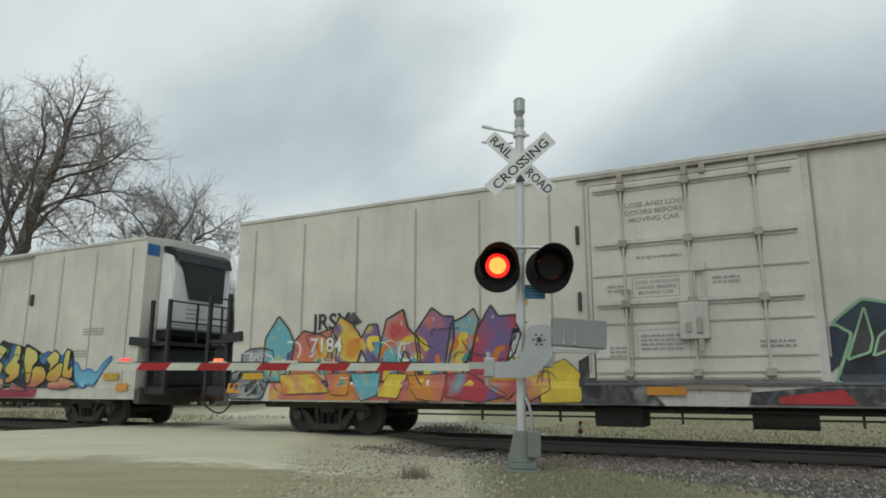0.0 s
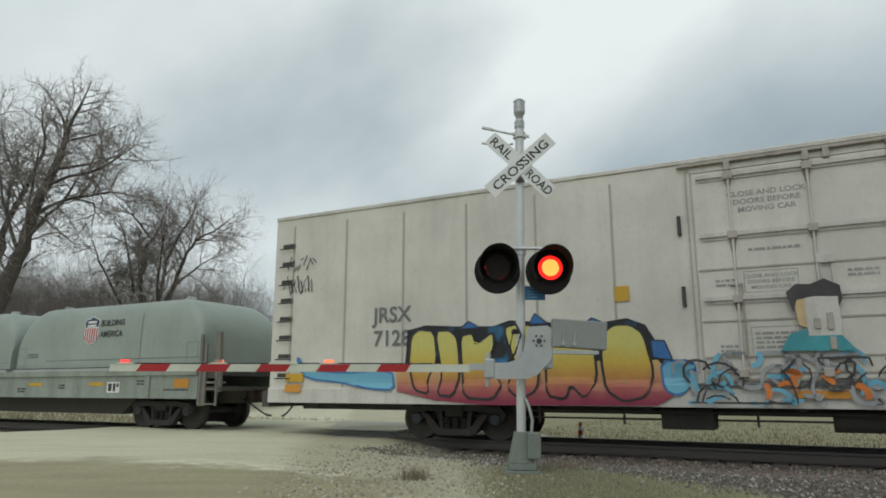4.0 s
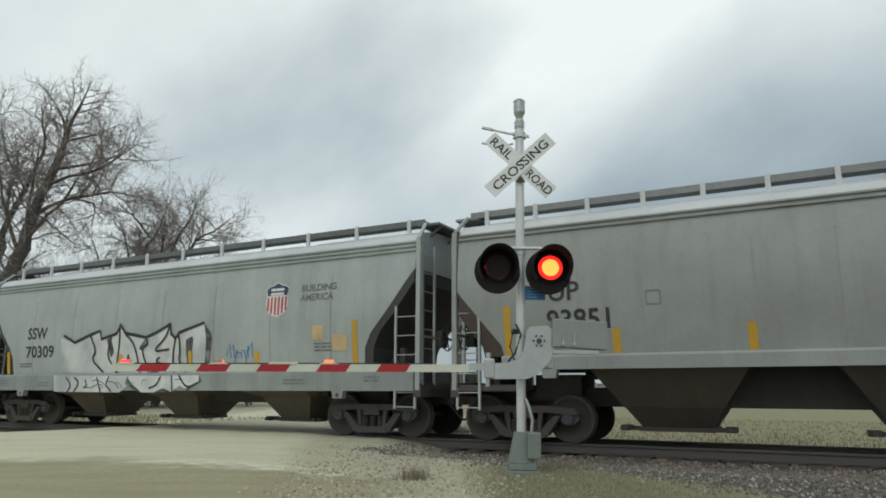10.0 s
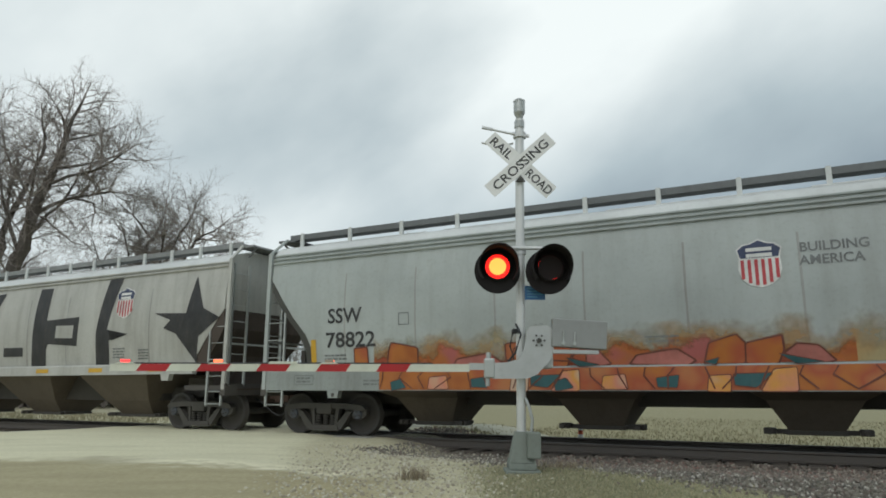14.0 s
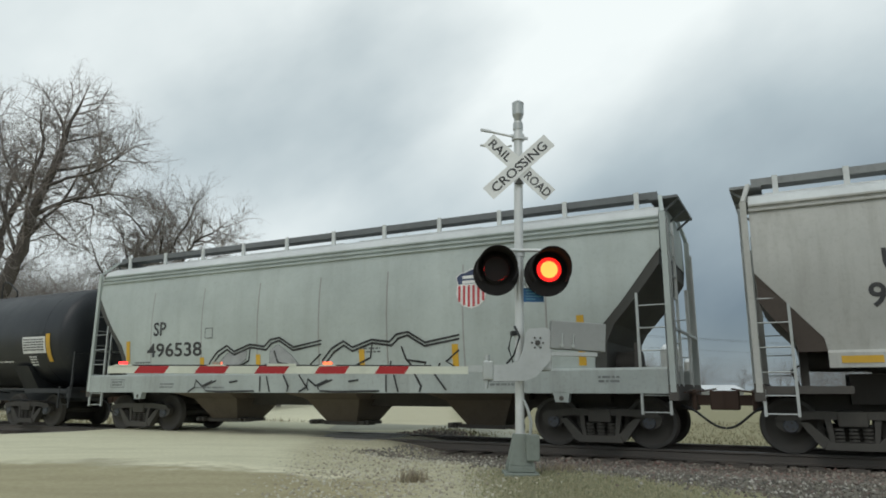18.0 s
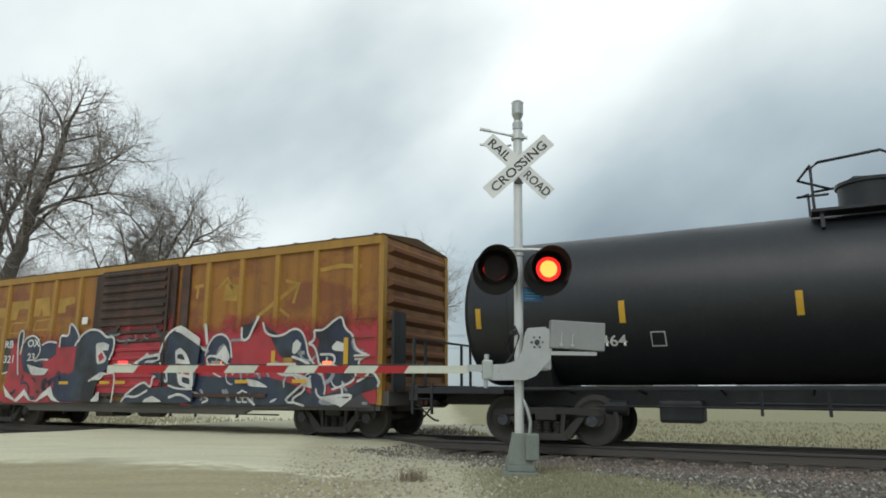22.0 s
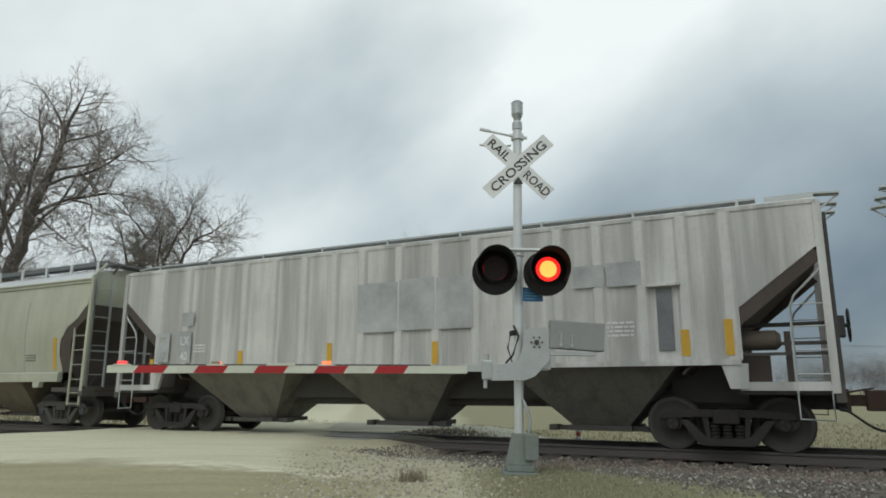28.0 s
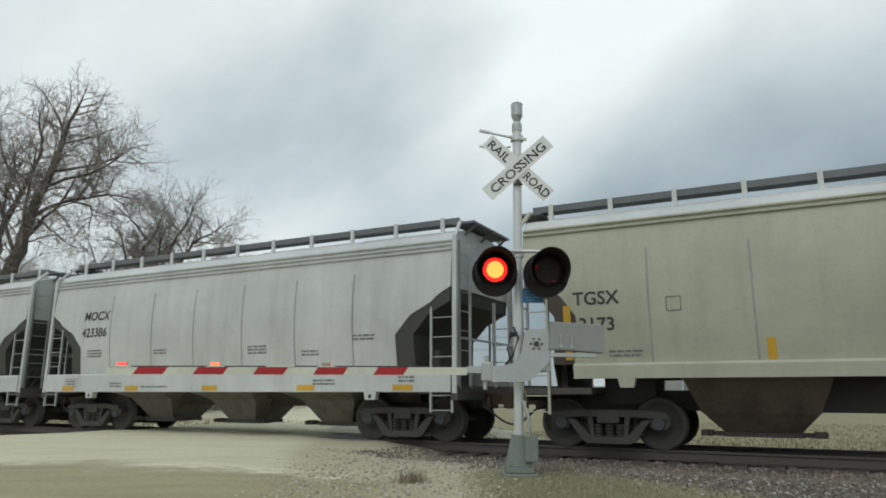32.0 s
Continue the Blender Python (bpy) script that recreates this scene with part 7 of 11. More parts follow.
def make_ground():
    us = spaced(-2500, 2500, 0.42, 1.22)
    vs = spaced(-2500, 2500, 0.42, 1.22)
    cols = []
    verts, faces = [], []
    c = track_point(-6, -3)
    for v in vs:
        for u in us:
            p = c + ALONG * u + NORMAL * v
            verts.append((p.x, p.y, ground_z(p.x, p.y)))
    k = len(us)
    for j in range(len(vs) - 1):
        for i in range(k - 1):
            faces.append((j * k + i, j * k + i + 1, (j + 1) * k + i + 1, (j + 1) * k + i))
    me = bpy.data.meshes.new("ground")
    me.from_pydata(verts, [], faces)
    me.polygons.foreach_set("use_smooth", [True] * len(faces))
    me.materials.append(M["earth"])
    ob = new("ground", me)
    return tagged(ob, "dry winter field and bare earth on both sides of the track", "ground", kind="structure")


def strip(name, left, right, material, lift, steps, label, wob=0.25, seed=1):
    """A sheet that lies on the ground between two lines of points."""
    def along(line, t):
        n = len(line) - 1
        i = min(int(t * n), n - 1)
        f = t * n - i
        return Vector(line[i]).lerp(Vector(line[i + 1]), f)
    bm = B()
    cols = 26
    rows = []
    for j in range(steps + 1):
        t = j / steps
        a, b = along(left, t), along(right, t)
        a = a + Vector((noise.noise((t * 23, seed, 0)) * wob, 0))
        b = b + Vector((noise.noise((t * 19, seed, 7)) * wob + noise.noise((t * 60, seed, 2)) * wob * 0.4, 0))
        row = []
        for i in range(cols + 1):
            p = a.lerp(b, i / cols)
            edge = min(i, cols - i) / 3
            row.append(bm.verts.new((p.x, p.y, ground_z(p.x, p.y) + lift * min(1, edge) - (0.02 if edge == 0 else 0))))
        rows.append(row)
    for a, b in zip(rows, rows[1:]):
        for i in range(cols):
            bm.faces.new((a[i], a[i + 1], b[i + 1], b[i])).smooth = True
    ob = part(name, bm, material, None, calc=True)
    return tagged(ob, label, "road", kind="structure")


make_ground()
strip("road", [(-12.5, -12), (-12.6, 4), (-12.6, 14), (-12.8, 22), (-13.5, 34), (-17, 60), (-26, 120)], [(-1.2, -12), (-1.4, 6), (-1.8, 11), (-2.2, 16), (-2.0, 24), (-4.2, 45), (-11, 120)],
      M["earth"], 0.03, 120, "pale gravel road over the level crossing")
strip("farm_lane", [(-3.2, 22.6), (-0.5, 23.0), (2.0, 21.4), (4.2, 20.0)], [(-3.0, 18.6), (-0.5, 19.0), (2.0, 18.2), (4.4, 18.0)],
      M["gravel_road"], 0.05, 30, "pale gravel lane turning off beside the track", 0.3, 4)


def scatter_stones(name, count, place, size, material, label, seed):
    rng = random.Random(seed)
    verts, faces = [], []
    for _ in range(count):
        x, y = place(rng)
        r = size * rng.uniform(0.55, 1.45)
        z = ground_z(x, y) + r * 0.25
        m = Euler((rng.uniform(0, 6), rng.uniform(0, 6), rng.uniform(0, 6))).to_matrix()
        base = len(verts)
        for v in ((1, 0, 0), (-1, 0, 0), (0, 1, 0), (0, -1, 0), (0, 0, 0.8), (0, 0, -0.8)):
            p = m @ Vector([c * r * rng.uniform(0.7, 1.2) for c in v])
            verts.append((x + p.x, y + p.y, z + p.z))
        for f in ((0, 2, 4), (2, 1, 4), (1, 3, 4), (3, 0, 4), (2, 0, 5), (1, 2, 5), (3, 1, 5), (0, 3, 5)):
            faces.append(tuple(base + i for i in f))
    me = bpy.data.meshes.new(name)
    me.from_pydata(verts, [], faces)
    me.materials.append(material)
    return tagged(new(name, me), label, "stones", kind="stuff")


def bed_edge(s):
    """How far the ballast reaches towards the road; it widens to the east."""
    return -3.9 - 0.6 * max(0.0, s + 3.0)


def off_bed(x0, x1, xm, y0, y1):
    def place(rng):
        while True:
            x, y = rng.triangular(x0, x1, xm), rng.uniform(y0, y1)
            if x * NORMAL.x + y * NORMAL.y - DC < bed_edge(x * ALONG.x + y * ALONG.y) + rng.gauss(0, 0.25):
                return x, y
    return place


def wide_bed(s0, s1):
    def place(rng):
        s = rng.uniform(s0, s1)
        p = track_point(s, rng.uniform(bed_edge(s) - rng.expovariate(4.0), -3.4))
        return p.x, p.y
    return place


def on_bed(s0, s1, w0, w1):
    def place(rng):
        p = track_point(rng.uniform(s0, s1), rng.uniform(w0, w1))
        return p.x, p.y
    return place


scatter_stones("ballast_stones", 10500, on_bed(-4.3, 6, -3.9, -0.85), 0.028, M["stones"], "crushed pinkish-grey ballast stones beside the rails", 1)
scatter_stones("ballast_stones", 7500, wide_bed(-4.5, 5.0), 0.024, M["grey_stones"], "grey-brown ballast stones spread east of the signal", 13)
scatter_stones("ballast_stones", 1500, on_bed(-7.4, -4.3, -3.2, -0.9), 0.026, M["grey_stones"], "scattered ballast stones at the crossing's edge", 12)
scatter_stones("ballast_stones", 2600, on_bed(-9, 6, 0.8, 2.6), 0.034, M["stones"], "crushed pinkish-grey ballast stones beyond the rails", 2)
scatter_stones("loose_gravel", 2600, lambda r: (r.triangular(-2.8, 1.6, -0.6), r.uniform(7.0, 13.8)), 0.021, M["road_stones"], "loose pale gravel on the road's shoulder", 3)
scatter_stones("loose_gravel", 1500, lambda r: (r.uniform(-9.5, -2.4), r.uniform(8.0, 17.0)), 0.016, M["road_stones"], "scattered gravel on the road", 4)


def scatter_blades(name, count, place, height, material, label, seed, wide=0.012):
    rng = random.Random(seed)
    verts, faces = [], []
    for _ in range(count):
        x, y = place(rng)
        z = ground_z(x, y)
        h = height * rng.uniform(0.4, 1.3)
        a = rng.uniform(0, 6.28)
        dx, dy = math.cos(a) * wide, math.sin(a) * wide
        lx, ly = rng.gauss(0, 0.35) * h, rng.gauss(0, 0.35) * h
        b = len(verts)
        verts += [(x - dx, y - dy, z - 0.01), (x + dx, y + dy, z - 0.01), (x + lx * 0.4 + dx * 0.7, y + ly * 0.4 + dy * 0.7, z + h * 0.6), (x + lx * 0.4 - dx * 0.7, y + ly * 0.4 - dy * 0.7, z + h * 0.6), (x + lx, y + ly, z + h)]
        faces += [(b, b + 1, b + 2, b + 3), (b + 3, b + 2, b + 4)]
    me = bpy.data.meshes.new(name)
    me.from_pydata(verts, [], faces)
    me.materials.append(material)
    return tagged(new(name, me), label, "grass", kind="stuff")


scatter_blades("short_grass", 22000, off_bed(0.2, 3.6, 1.3, 6.2, 9.9), 0.026, M["green_grass"], "short greenish winter grass round the signal", 5, 0.008)
scatter_blades("dry_grass", 16000, lambda r: tuple(track_point(r.uniform(-9, 14), 2.4 + 22 * r.random() ** 1.8).xy), 0.085, M["dry_grass"], "dry field grass beyond the track", 6, 0.016)
scatter_blades("dry_grass", 5000, lambda r: tuple(track_point(r.uniform(-45, -20), 2.4 + 12 * r.random() ** 1.5).xy), 0.2, M["dry_grass"], "dry field grass beyond the track", 7, 0.02)
scatter_blades("weed_tuft", 160, lambda r: (r.gauss(-0.36, 0.08), r.gauss(8.75, 0.06)), 0.14, M["weed"], "brown dead weed tuft on the gravel", 8, 0.006)
scatter_blades("weed_tuft", 260, lambda r: (r.gauss(1.75, 0.25), r.gauss(10.0, 0.1)), 0.10, M["weed"], "brown dead weeds behind the signal", 9, 0.006)


# ---- track ----
def make_track():
    tr = empty("railway_track")
    tagged(tr, "dark steel rails on weathered wooden ties", "railway track", kind="structure")
    tr.matrix_world = Matrix.Translation(track_point(0)) @ pose(0, 0, 0, 0, 0, TURN)
    for sgn in (-1, 1):
        y = sgn * 0.755
        bm = B()
        prof = [(-0.07, -0.175), (0.07, -0.175), (0.07, -0.165), (0.012, -0.145), (0.009, -0.05), (0.035, -0.035), (0.036, -0.008), (-0.036, -0.008), (-0.035, -0.035), (-0.009, -0.05), (-0.012, -0.145), (-0.07, -0.165)]
        prism_x(bm, [(y + a, b) for a, b in prof], -420, 420)
        r = part("rail", bm, M["rail_steel"], tr)
        bm = B()
        box(bm, -420, 420, y - 0.03, y + 0.03, -0.0085, 0.0)
        part("rail_head", bm, M["rail_top"], r)
    bm = B()
    soft_box(bm, -0.115, 0.115, -1.3, 1.3, -0.34, -0.185, 0.012)
    tie = part("tie", bm, M["tie_wood"], tr)
    tie.location = (-40, 0, 0)
    for i in range(1, 100):
        again(tie, tr, (-40 + 0.55 * i + random.uniform(-0.02, 0.02), random.uniform(-0.03, 0.03), random.uniform(-0.01, 0.0)))
    for y in (-1.05, -0.42, 0.0, 0.42, 1.05):
        h = 0.16 if abs(y) < 1 else 0.2
        for k in range(3):
            bm = B()
            soft_box(bm, -16.6 + 2.77 * k, -16.6 + 2.77 * (k + 1) - 0.01, y - h, y + h, -0.2, -0.012, 0.01)
            part("crossing_panel", bm, M["concrete"], tr)


make_track()


# ---- crossing signal ----
SPIN = []


def flat_text(text, size, material, name, parent, m, width):
    """Writing drawn out to a given width."""
    me = text_mesh(text, size, 1.0, 0.0, 0.013)
    xs = [v.co.x for v in me.vertices]
    k, mid = width / (max(xs) - min(xs)), (max(xs) + min(xs)) / 2
    for v in me.vertices:
        v.co.x = (v.co.x - mid) * k
    me.materials.append(material)
    ob = new(name, me)
    ob.parent = parent
    ob.matrix_local = m
    return ob


def crossing_signal():
    sg = empty("crossing_signal")
    tagged(sg, "grey metal crossing signal with crossbuck, twin red lights and gate machine", "crossing signal")
    sg.matrix_world = pose(1.055, 9.5, 0.0, 0, 0.95, 0)
    bm = B()
    cyl(bm, (0, 0, 0.1), (0, 0, 4.95), 0.064, 20)
    part("mast", bm, M["mast_alu"], sg)
    bm = B()
    hull(bm, [(-0.17, -0.15, 0.06), (0.17, -0.15, 0.06), (0.17, 0.15, 0.06), (-0.17, 0.15, 0.06)], [(-0.09, -0.08, 0.46), (0.09, -0.08, 0.46), (0.09, 0.08, 0.46), (-0.09, 0.08, 0.46)])
    soft_box(bm, 0.06, 0.24, -0.2, 0.02, 0.12, 0.46, 0.02)
    part("base_casting", bm, M["base_green"], sg, "grey-green cast base with a junction box")
    bm = B()
    soft_box(bm, -0.23, 0.23, -0.23, 0.23, -0.10, -0.03, 0.012)
    soft_box(bm, -0.18, 0.18, -0.18, 0.18, -0.025, 0.055, 0.012)
    for a in (-0.16, 0.16):
        for b in (-0.16, 0.16):
            cyl(bm, (a, b, 0.02), (a, b, 0.09), 0.018, 6)
    part("base_plate", bm, M["base_green"], sg)
    bm = B()
    tube(bm, [(0.13, -0.08, 0.44), (0.14, -0.08, 0.62), (0.10, -0.08, 0.78), (0.05, -0.05, 0.9)], 0.022, 8)
    part("conduit", bm, M["galv"], sg)
    bm = B()
    cyl(bm, (0, 0, 4.82), (0, 0, 4.92), 0.075, 16)
    cyl(bm, (0, 0, 4.92), (0, 0, 5.0), 0.035, 12, 0.06)
    cyl(bm, (0, 0, 5.0), (0, 0, 5.06), 0.06, 14, 0.085)
    cyl(bm, (0, 0, 5.06), (0, 0, 5.24), 0.085, 20)
    cyl(bm, (0, 0, 5.24), (0, 0, 5.27), 0.09, 20, 0.06)
    part("bell", bm, M["galv"], sg, "grey round warning bell on top of the mast")
    bm = B()
    cyl(bm, (0, 0, 4.66), (0, 0, 4.74), 0.095, 16)
    bar(bm, (-0.12, -0.03, 4.72), (0.14, -0.03, 4.68), 0.05, 0.03)
    for y, dz in ((-0.05, 0.0), (0.16, -0.16)):
        tube(bm, [(-0.08, y, 4.70 + dz * 0.4), (-0.3, y, 4.745 + dz), (-0.55, y, 4.80 + dz)], 0.016, 6)
    bar(bm, (-0.56, -0.05, 4.80), (-0.40, -0.05, 4.77), 0.05, 0.03)
    part("crossbuck_bracket", bm, M["mast_alu"], sg)
    # crossbuck
    zc = 4.22
    for ang, words in ((-43, ("RAIL", "ROAD")), (43, ("CROSSING",))):
        y = -0.085 if ang < 0 else -0.10
        bm = B()
        box(bm, -0.61, 0.61, -0.003, 0.003, -0.114, 0.114)
        bl = part("crossbuck_blade", bm, M["sign_white"], sg, "white crossbuck blade with black letters")
        bl.matrix_local = Matrix.Translation((0.0, y, zc)) @ Matrix.Rotation(radians(-ang), 4, "Y")
        if len(words) == 1:
            flat_text(words[0], 0.185, M["letter_black"], "lettering", bl, pose(0, -0.006, -0.066, 90), 1.04)
        else:
            flat_text(words[0], 0.185, M["letter_black"], "lettering", bl, pose(-0.365, -0.006, -0.066, 90), 0.38)
            flat_text(words[1], 0.185, M["letter_black"], "lettering", bl, pose(0.375, -0.006, -0.066, 90), 0.45)
    bm = B()
    prism(bm, [(-0.07, 3.96), (0.07, 3.96), (0, 4.05)], -0.11, -0.07)
    part("sign_clamp", bm, M["slope_grey"], sg)
    bm = B()
    cyl(bm, (0, -0.11, 4.28), (0, -0.09, 4.28), 0.02, 8)
    part("sign_bolt", bm, M["slope_grey"], sg)
    # lights on a crossarm
    bm = B()
    tube(bm, [(-0.42, -0.16, 2.96), (-0.2, -0.1, 2.98), (0, -0.08, 2.98), (0.2, -0.1, 2.98), (0.42, -0.16, 2.96)], 0.026, 8)
    cyl(bm, (0, 0, 2.9), (0, 0, 3.02), 0.085, 16)
    part("light_crossarm", bm, M["mast_alu"], sg)
    for k, side in ((0, -0.345), (1, 0.385)):
        z = 2.675
        bm = B()
        cyl(bm, (side + (0.0 if k == 0 else -0.02), -0.235, z - 0.05), (side + (0.0 if k == 0 else -0.02), -0.205, z - 0.05), 0.318, 40)
        un = part("flasher_unit", bm, M["lamp_black"], sg, "black round target with a hooded red lamp")
        bm = B()
        cyl(bm, (side, -0.196, z), (side, -0.03, z), 0.15, 20, 0.11)
        part("lamp_housing", bm, M["lamp_black"], un)
        # hood: a tube open below, longer at the top
        bm = B()
        ring = []
        for i in range(25):
            a = radians(-40 + 260 * i / 24)
            rr = 0.262
            d = 0.30 + 0.16 * max(0.0, math.sin(a))
            x, zz = side + rr * math.cos(a), z + rr * math.sin(a)
            ring.append((bm.verts.new((x, -0.22, zz)), bm.verts.new((x, -0.22 - d, zz - 0.02)), bm.verts.new((x + 0.012 * math.cos(a), -0.22, zz + 0.012 * math.sin(a))), bm.verts.new((x + 0.012 * math.cos(a), -0.22 - d, zz - 0.02 + 0.012 * math.sin(a)))))
        for p, q in zip(ring, ring[1:]):
            bm.faces.new((p[0], q[0], q[1], p[1])).smooth = True
            bm.faces.new((p[2], p[3], q[3], q[2])).smooth = True
            bm.faces.new((p[1], q[1], q[3], p[3]))
        part("hood", bm, M["lamp_black"], un)
        bm = B()
        lathe_y(bm, [(0.172, -0.29), (0.20, -0.29), (0.20, -0.22), (0.172, -0.22)], 28, caps=False)
        bz = part("bezel", bm, M["lamp_black"], un)
        bz.location = (side, 0, z)
        # the lamp insert turns its lit face out and back
        bm = B()
        cyl(bm, (0, -0.020, 0), (0, -0.006, 0), 0.168, 28)
        lamp = part("lamp_insert", bm, M["lamp_lit"], sg, "red flashing lamp")
        bm = B()
        cyl(bm, (0, -0.024, 0), (0, -0.0205, 0), 0.118, 28)
        part("lamp_core", bm, M["lamp_core"], lamp)
        bm = B()
        cyl(bm, (0, 0.006, 0), (0, 0.020, 0), 0.168, 28)
        part("dark_lens", bm, M["lamp_unlit"], lamp)
        lamp.location = (side, -0.26, z)
        SPIN.append((lamp, k, "Z"))
    bm = B()
    box(bm, 0.05, 0.335, -0.10, -0.09, 2.245, 2.44)
    bs = part("blue_notice", bm, M["blue_sign"], sg, "small blue notice with white print")
    bm = B()
    for z in (2.405, 2.365, 2.325, 2.285):
        box(bm, 0.085, 0.30 if z > 2.3 else 0.22, -0.104, -0.1005, z - 0.006, z + 0.004)
    part("notice_print", bm, M["s_sky"], bs)
    # gate machine
    gm = []
    bm = B()
    prism(bm, [(-0.40, 1.15), (-0.40, 1.36), (-0.22, 1.37), (-0.05, 1.42), (0.02, 1.55), (0.06, 1.80), (0.10, 1.86), (0.34, 1.88), (0.42, 1.80), (0.42, 1.55), (0.40, 1.44), (0.20, 1.22), (0.06, 1.16)], -0.24, -0.20)
    part("gate_side_plate", bm, M["casting_grey"], sg, "light grey curved gate arm casting")
    for i in range(6):
        bm = B()
        a = radians(60 * i)
        cyl(bm, (0.22 + 0.075 * math.cos(a), -0.255, 1.67 + 0.075 * math.sin(a)), (0.22 + 0.075 * math.cos(a), -0.235, 1.67 + 0.075 * math.sin(a)), 0.014, 8)
        part("bolt", bm, M["slope_grey"], sg)
    bm = B()
    cyl(bm, (0.22, -0.27, 1.67), (0.22, -0.235, 1.67), 0.034, 12)
    part("pivot", bm, M["slope_grey"], sg)
    bm = B()
    soft_box(bm, 0.12, 0.42, -0.20, 0.18, 1.30, 1.86, 0.03)
    part("gate_motor", bm, M["casting_grey"], sg)
    bm = B()
    soft_box(bm, -0.37, 0.37, -0.09, 0.09, -0.19, 0.19, 0.015)
    weight = part("counterweight", bm, M["weight_grey"], sg, "flat grey counterweight plate")
    weight.matrix_local = pose(0.765, -0.21, 1.765, 0, 3.0, 0)
    for x in (-0.22, -0.07):
        bm = B()
        cyl(bm, (x, -0.105, -0.13), (x, -0.105, 0.02), 0.012, 6)
        cyl(bm, (x, -0.12, -0.14), (x, -0.09, -0.14), 0.024, 8)
        part("bolt", bm, M["galv"], weight)
    bm = B()
    box(bm, 0.40, 1.02, -0.28, -0.14, 1.50, 1.55)
    part("counterweight_arm", bm, M["casting_grey"], sg)
    bm = B()
    tube(bm, [(-0.08, -0.12, 1.9), (-0.02, -0.2, 1.75), (-0.10, -0.22, 1.5), (-0.2, -0.2, 1.38)], 0.016, 6)
    part("cable", bm, M["black_steel"], sg)
    bm = B()
    tube(bm, [(-0.1, 0.02, 1.82), (-0.16, -0.1, 1.6), (-0.1, -0.1, 1.4), (-0.05, 0.0, 1.15), (0.02, 0.05, 0.9)], 0.013, 6)
    soft_box(bm, -0.12, -0.02, -0.1, 0.1, 1.78, 1.84, 0.01)
    part("cable", bm, M["black_steel"], sg)
    # arm clamp
    bm = B()
    soft_box(bm, -0.52, -0.38, -0.26, -0.12, 1.16, 1.42, 0.02)
    cyl(bm, (-0.46, -0.20, 1.40), (-0.46, -0.20, 1.50), 0.035, 10)
    cyl(bm, (-0.47, -0.20, 1.05), (-0.47, -0.20, 1.18), 0.03, 10)
    bar(bm, (-0.72, -0.2, 1.31), (-0.5, -0.2, 1.31), 0.05, 0.09)
    part("arm_clamp", bm, M["galv"], sg)
    return sg


def gate_arm():
    ga = empty("gate_arm")
    tagged(ga, "lowered red and white striped gate arm with small lamps", "gate arm")
    ga.matrix_world = Matrix.Translation((0.36, 9.3, 1.30)) @ Matrix.Rotation(radians(0.10), 4, "Y")
    length, stripe = 4.86, 0.405
    lean = 0.12
    x = 0.0
    edges = [0.0, -0.86]
    while edges[-1] - stripe > -length + 0.05:
        edges.append(edges[-1] - stripe)
    edges.append(-length)
    red = False
    for a, b in zip(edges, edges[1:]):
        bm = B()
        la = lean if a < -0.01 else 0
        lb = lean if b > -length + 0.01 else 0
        taper = lambda v: 0.051 - 0.003 * (-v / length)
        ha, hb = taper(a), taper(b)
        prism(bm, [(b, -hb), (a, -ha), (a + la * 0.55, ha), (b + lb * 0.55, hb)], -0.02, 0.02)
        part("stripe", bm, M["arm_red"] if red else M["arm_white"], ga, "red reflective stripe" if red else "white reflective stripe")
        red = not red
    for k, x in enumerate((-4.66, -3.40, -1.90)):
        bm = B()
        prism(bm, [(x - 0.14, 0.049), (x + 0.14, 0.049), (x + 0.09, 0.070), (x - 0.09, 0.070)], -0.03, 0.03)
        hold = part("lamp_holder", bm, M["arm_white"], ga)
        bm = B()
        soft_box(bm, -0.06, 0.06, -0.036, -0.008, -0.026, 0.010, 0.006, mi=0)
        soft_box(bm, -0.06, 0.06, 0.008, 0.036, -0.026, 0.010, 0.006, mi=1)
        lamp = part("arm_lamp", bm, [M["arm_lamp_lit"] if k == 0 else M["arm_lamp_amber"], M["arm_lamp_unlit"]], hold, "small red lamp on the gate arm")
        lamp.location = (x, 0, 0.097)
        if k:
            SPIN.append((lamp, 0 if k == 1 else 1, "Z"))
    for x in (-2.52,):
        bm = B()
        prism(bm, [(x - 0.20, 0.049), (x + 0.20, 0.049), (x + 0.18, 0.082), (x - 0.18, 0.082)], -0.03, 0.03)
        part("cable_box", bm, M["arm_white"], ga)
    bm = B()
    tube(bm, [(-0.5, 0.0, 0.060), (-1.9, 0.0, 0.062), (-3.4, 0, 0.060), (-4.6, 0, 0.058)], 0.009, 5)
    part("lamp_cable", bm, M["black_steel"], ga)
    return ga


crossing_signal()
gate_arm()


def delineator():
    p = track_point(-4.6, 2.0)
    z = ground_z(p.x, p.y)
    dl = empty("marker_post")
    tagged(dl, "small orange and white marker post by the rails", "marker post")
    dl.location = (p.x, p.y, z)
    bm = B()
    cyl(bm, (0, 0, 0), (0, 0, 0.06), 0.13, 14)
    part("foot", bm, M["black_steel"], dl)
    for i, m in enumerate(("cone_orange", "sign_white", "cone_orange", "sign_white", "cone_orange")):
        bm = B()
        cyl(bm, (0, 0, 0.06 + 0.095 * i), (0, 0, 0.06 + 0.095 * (i + 1)), 0.075 - 0.008 * i, 14, 0.067 - 0.008 * i)
        part("band", bm, M[m], dl)


delineator()


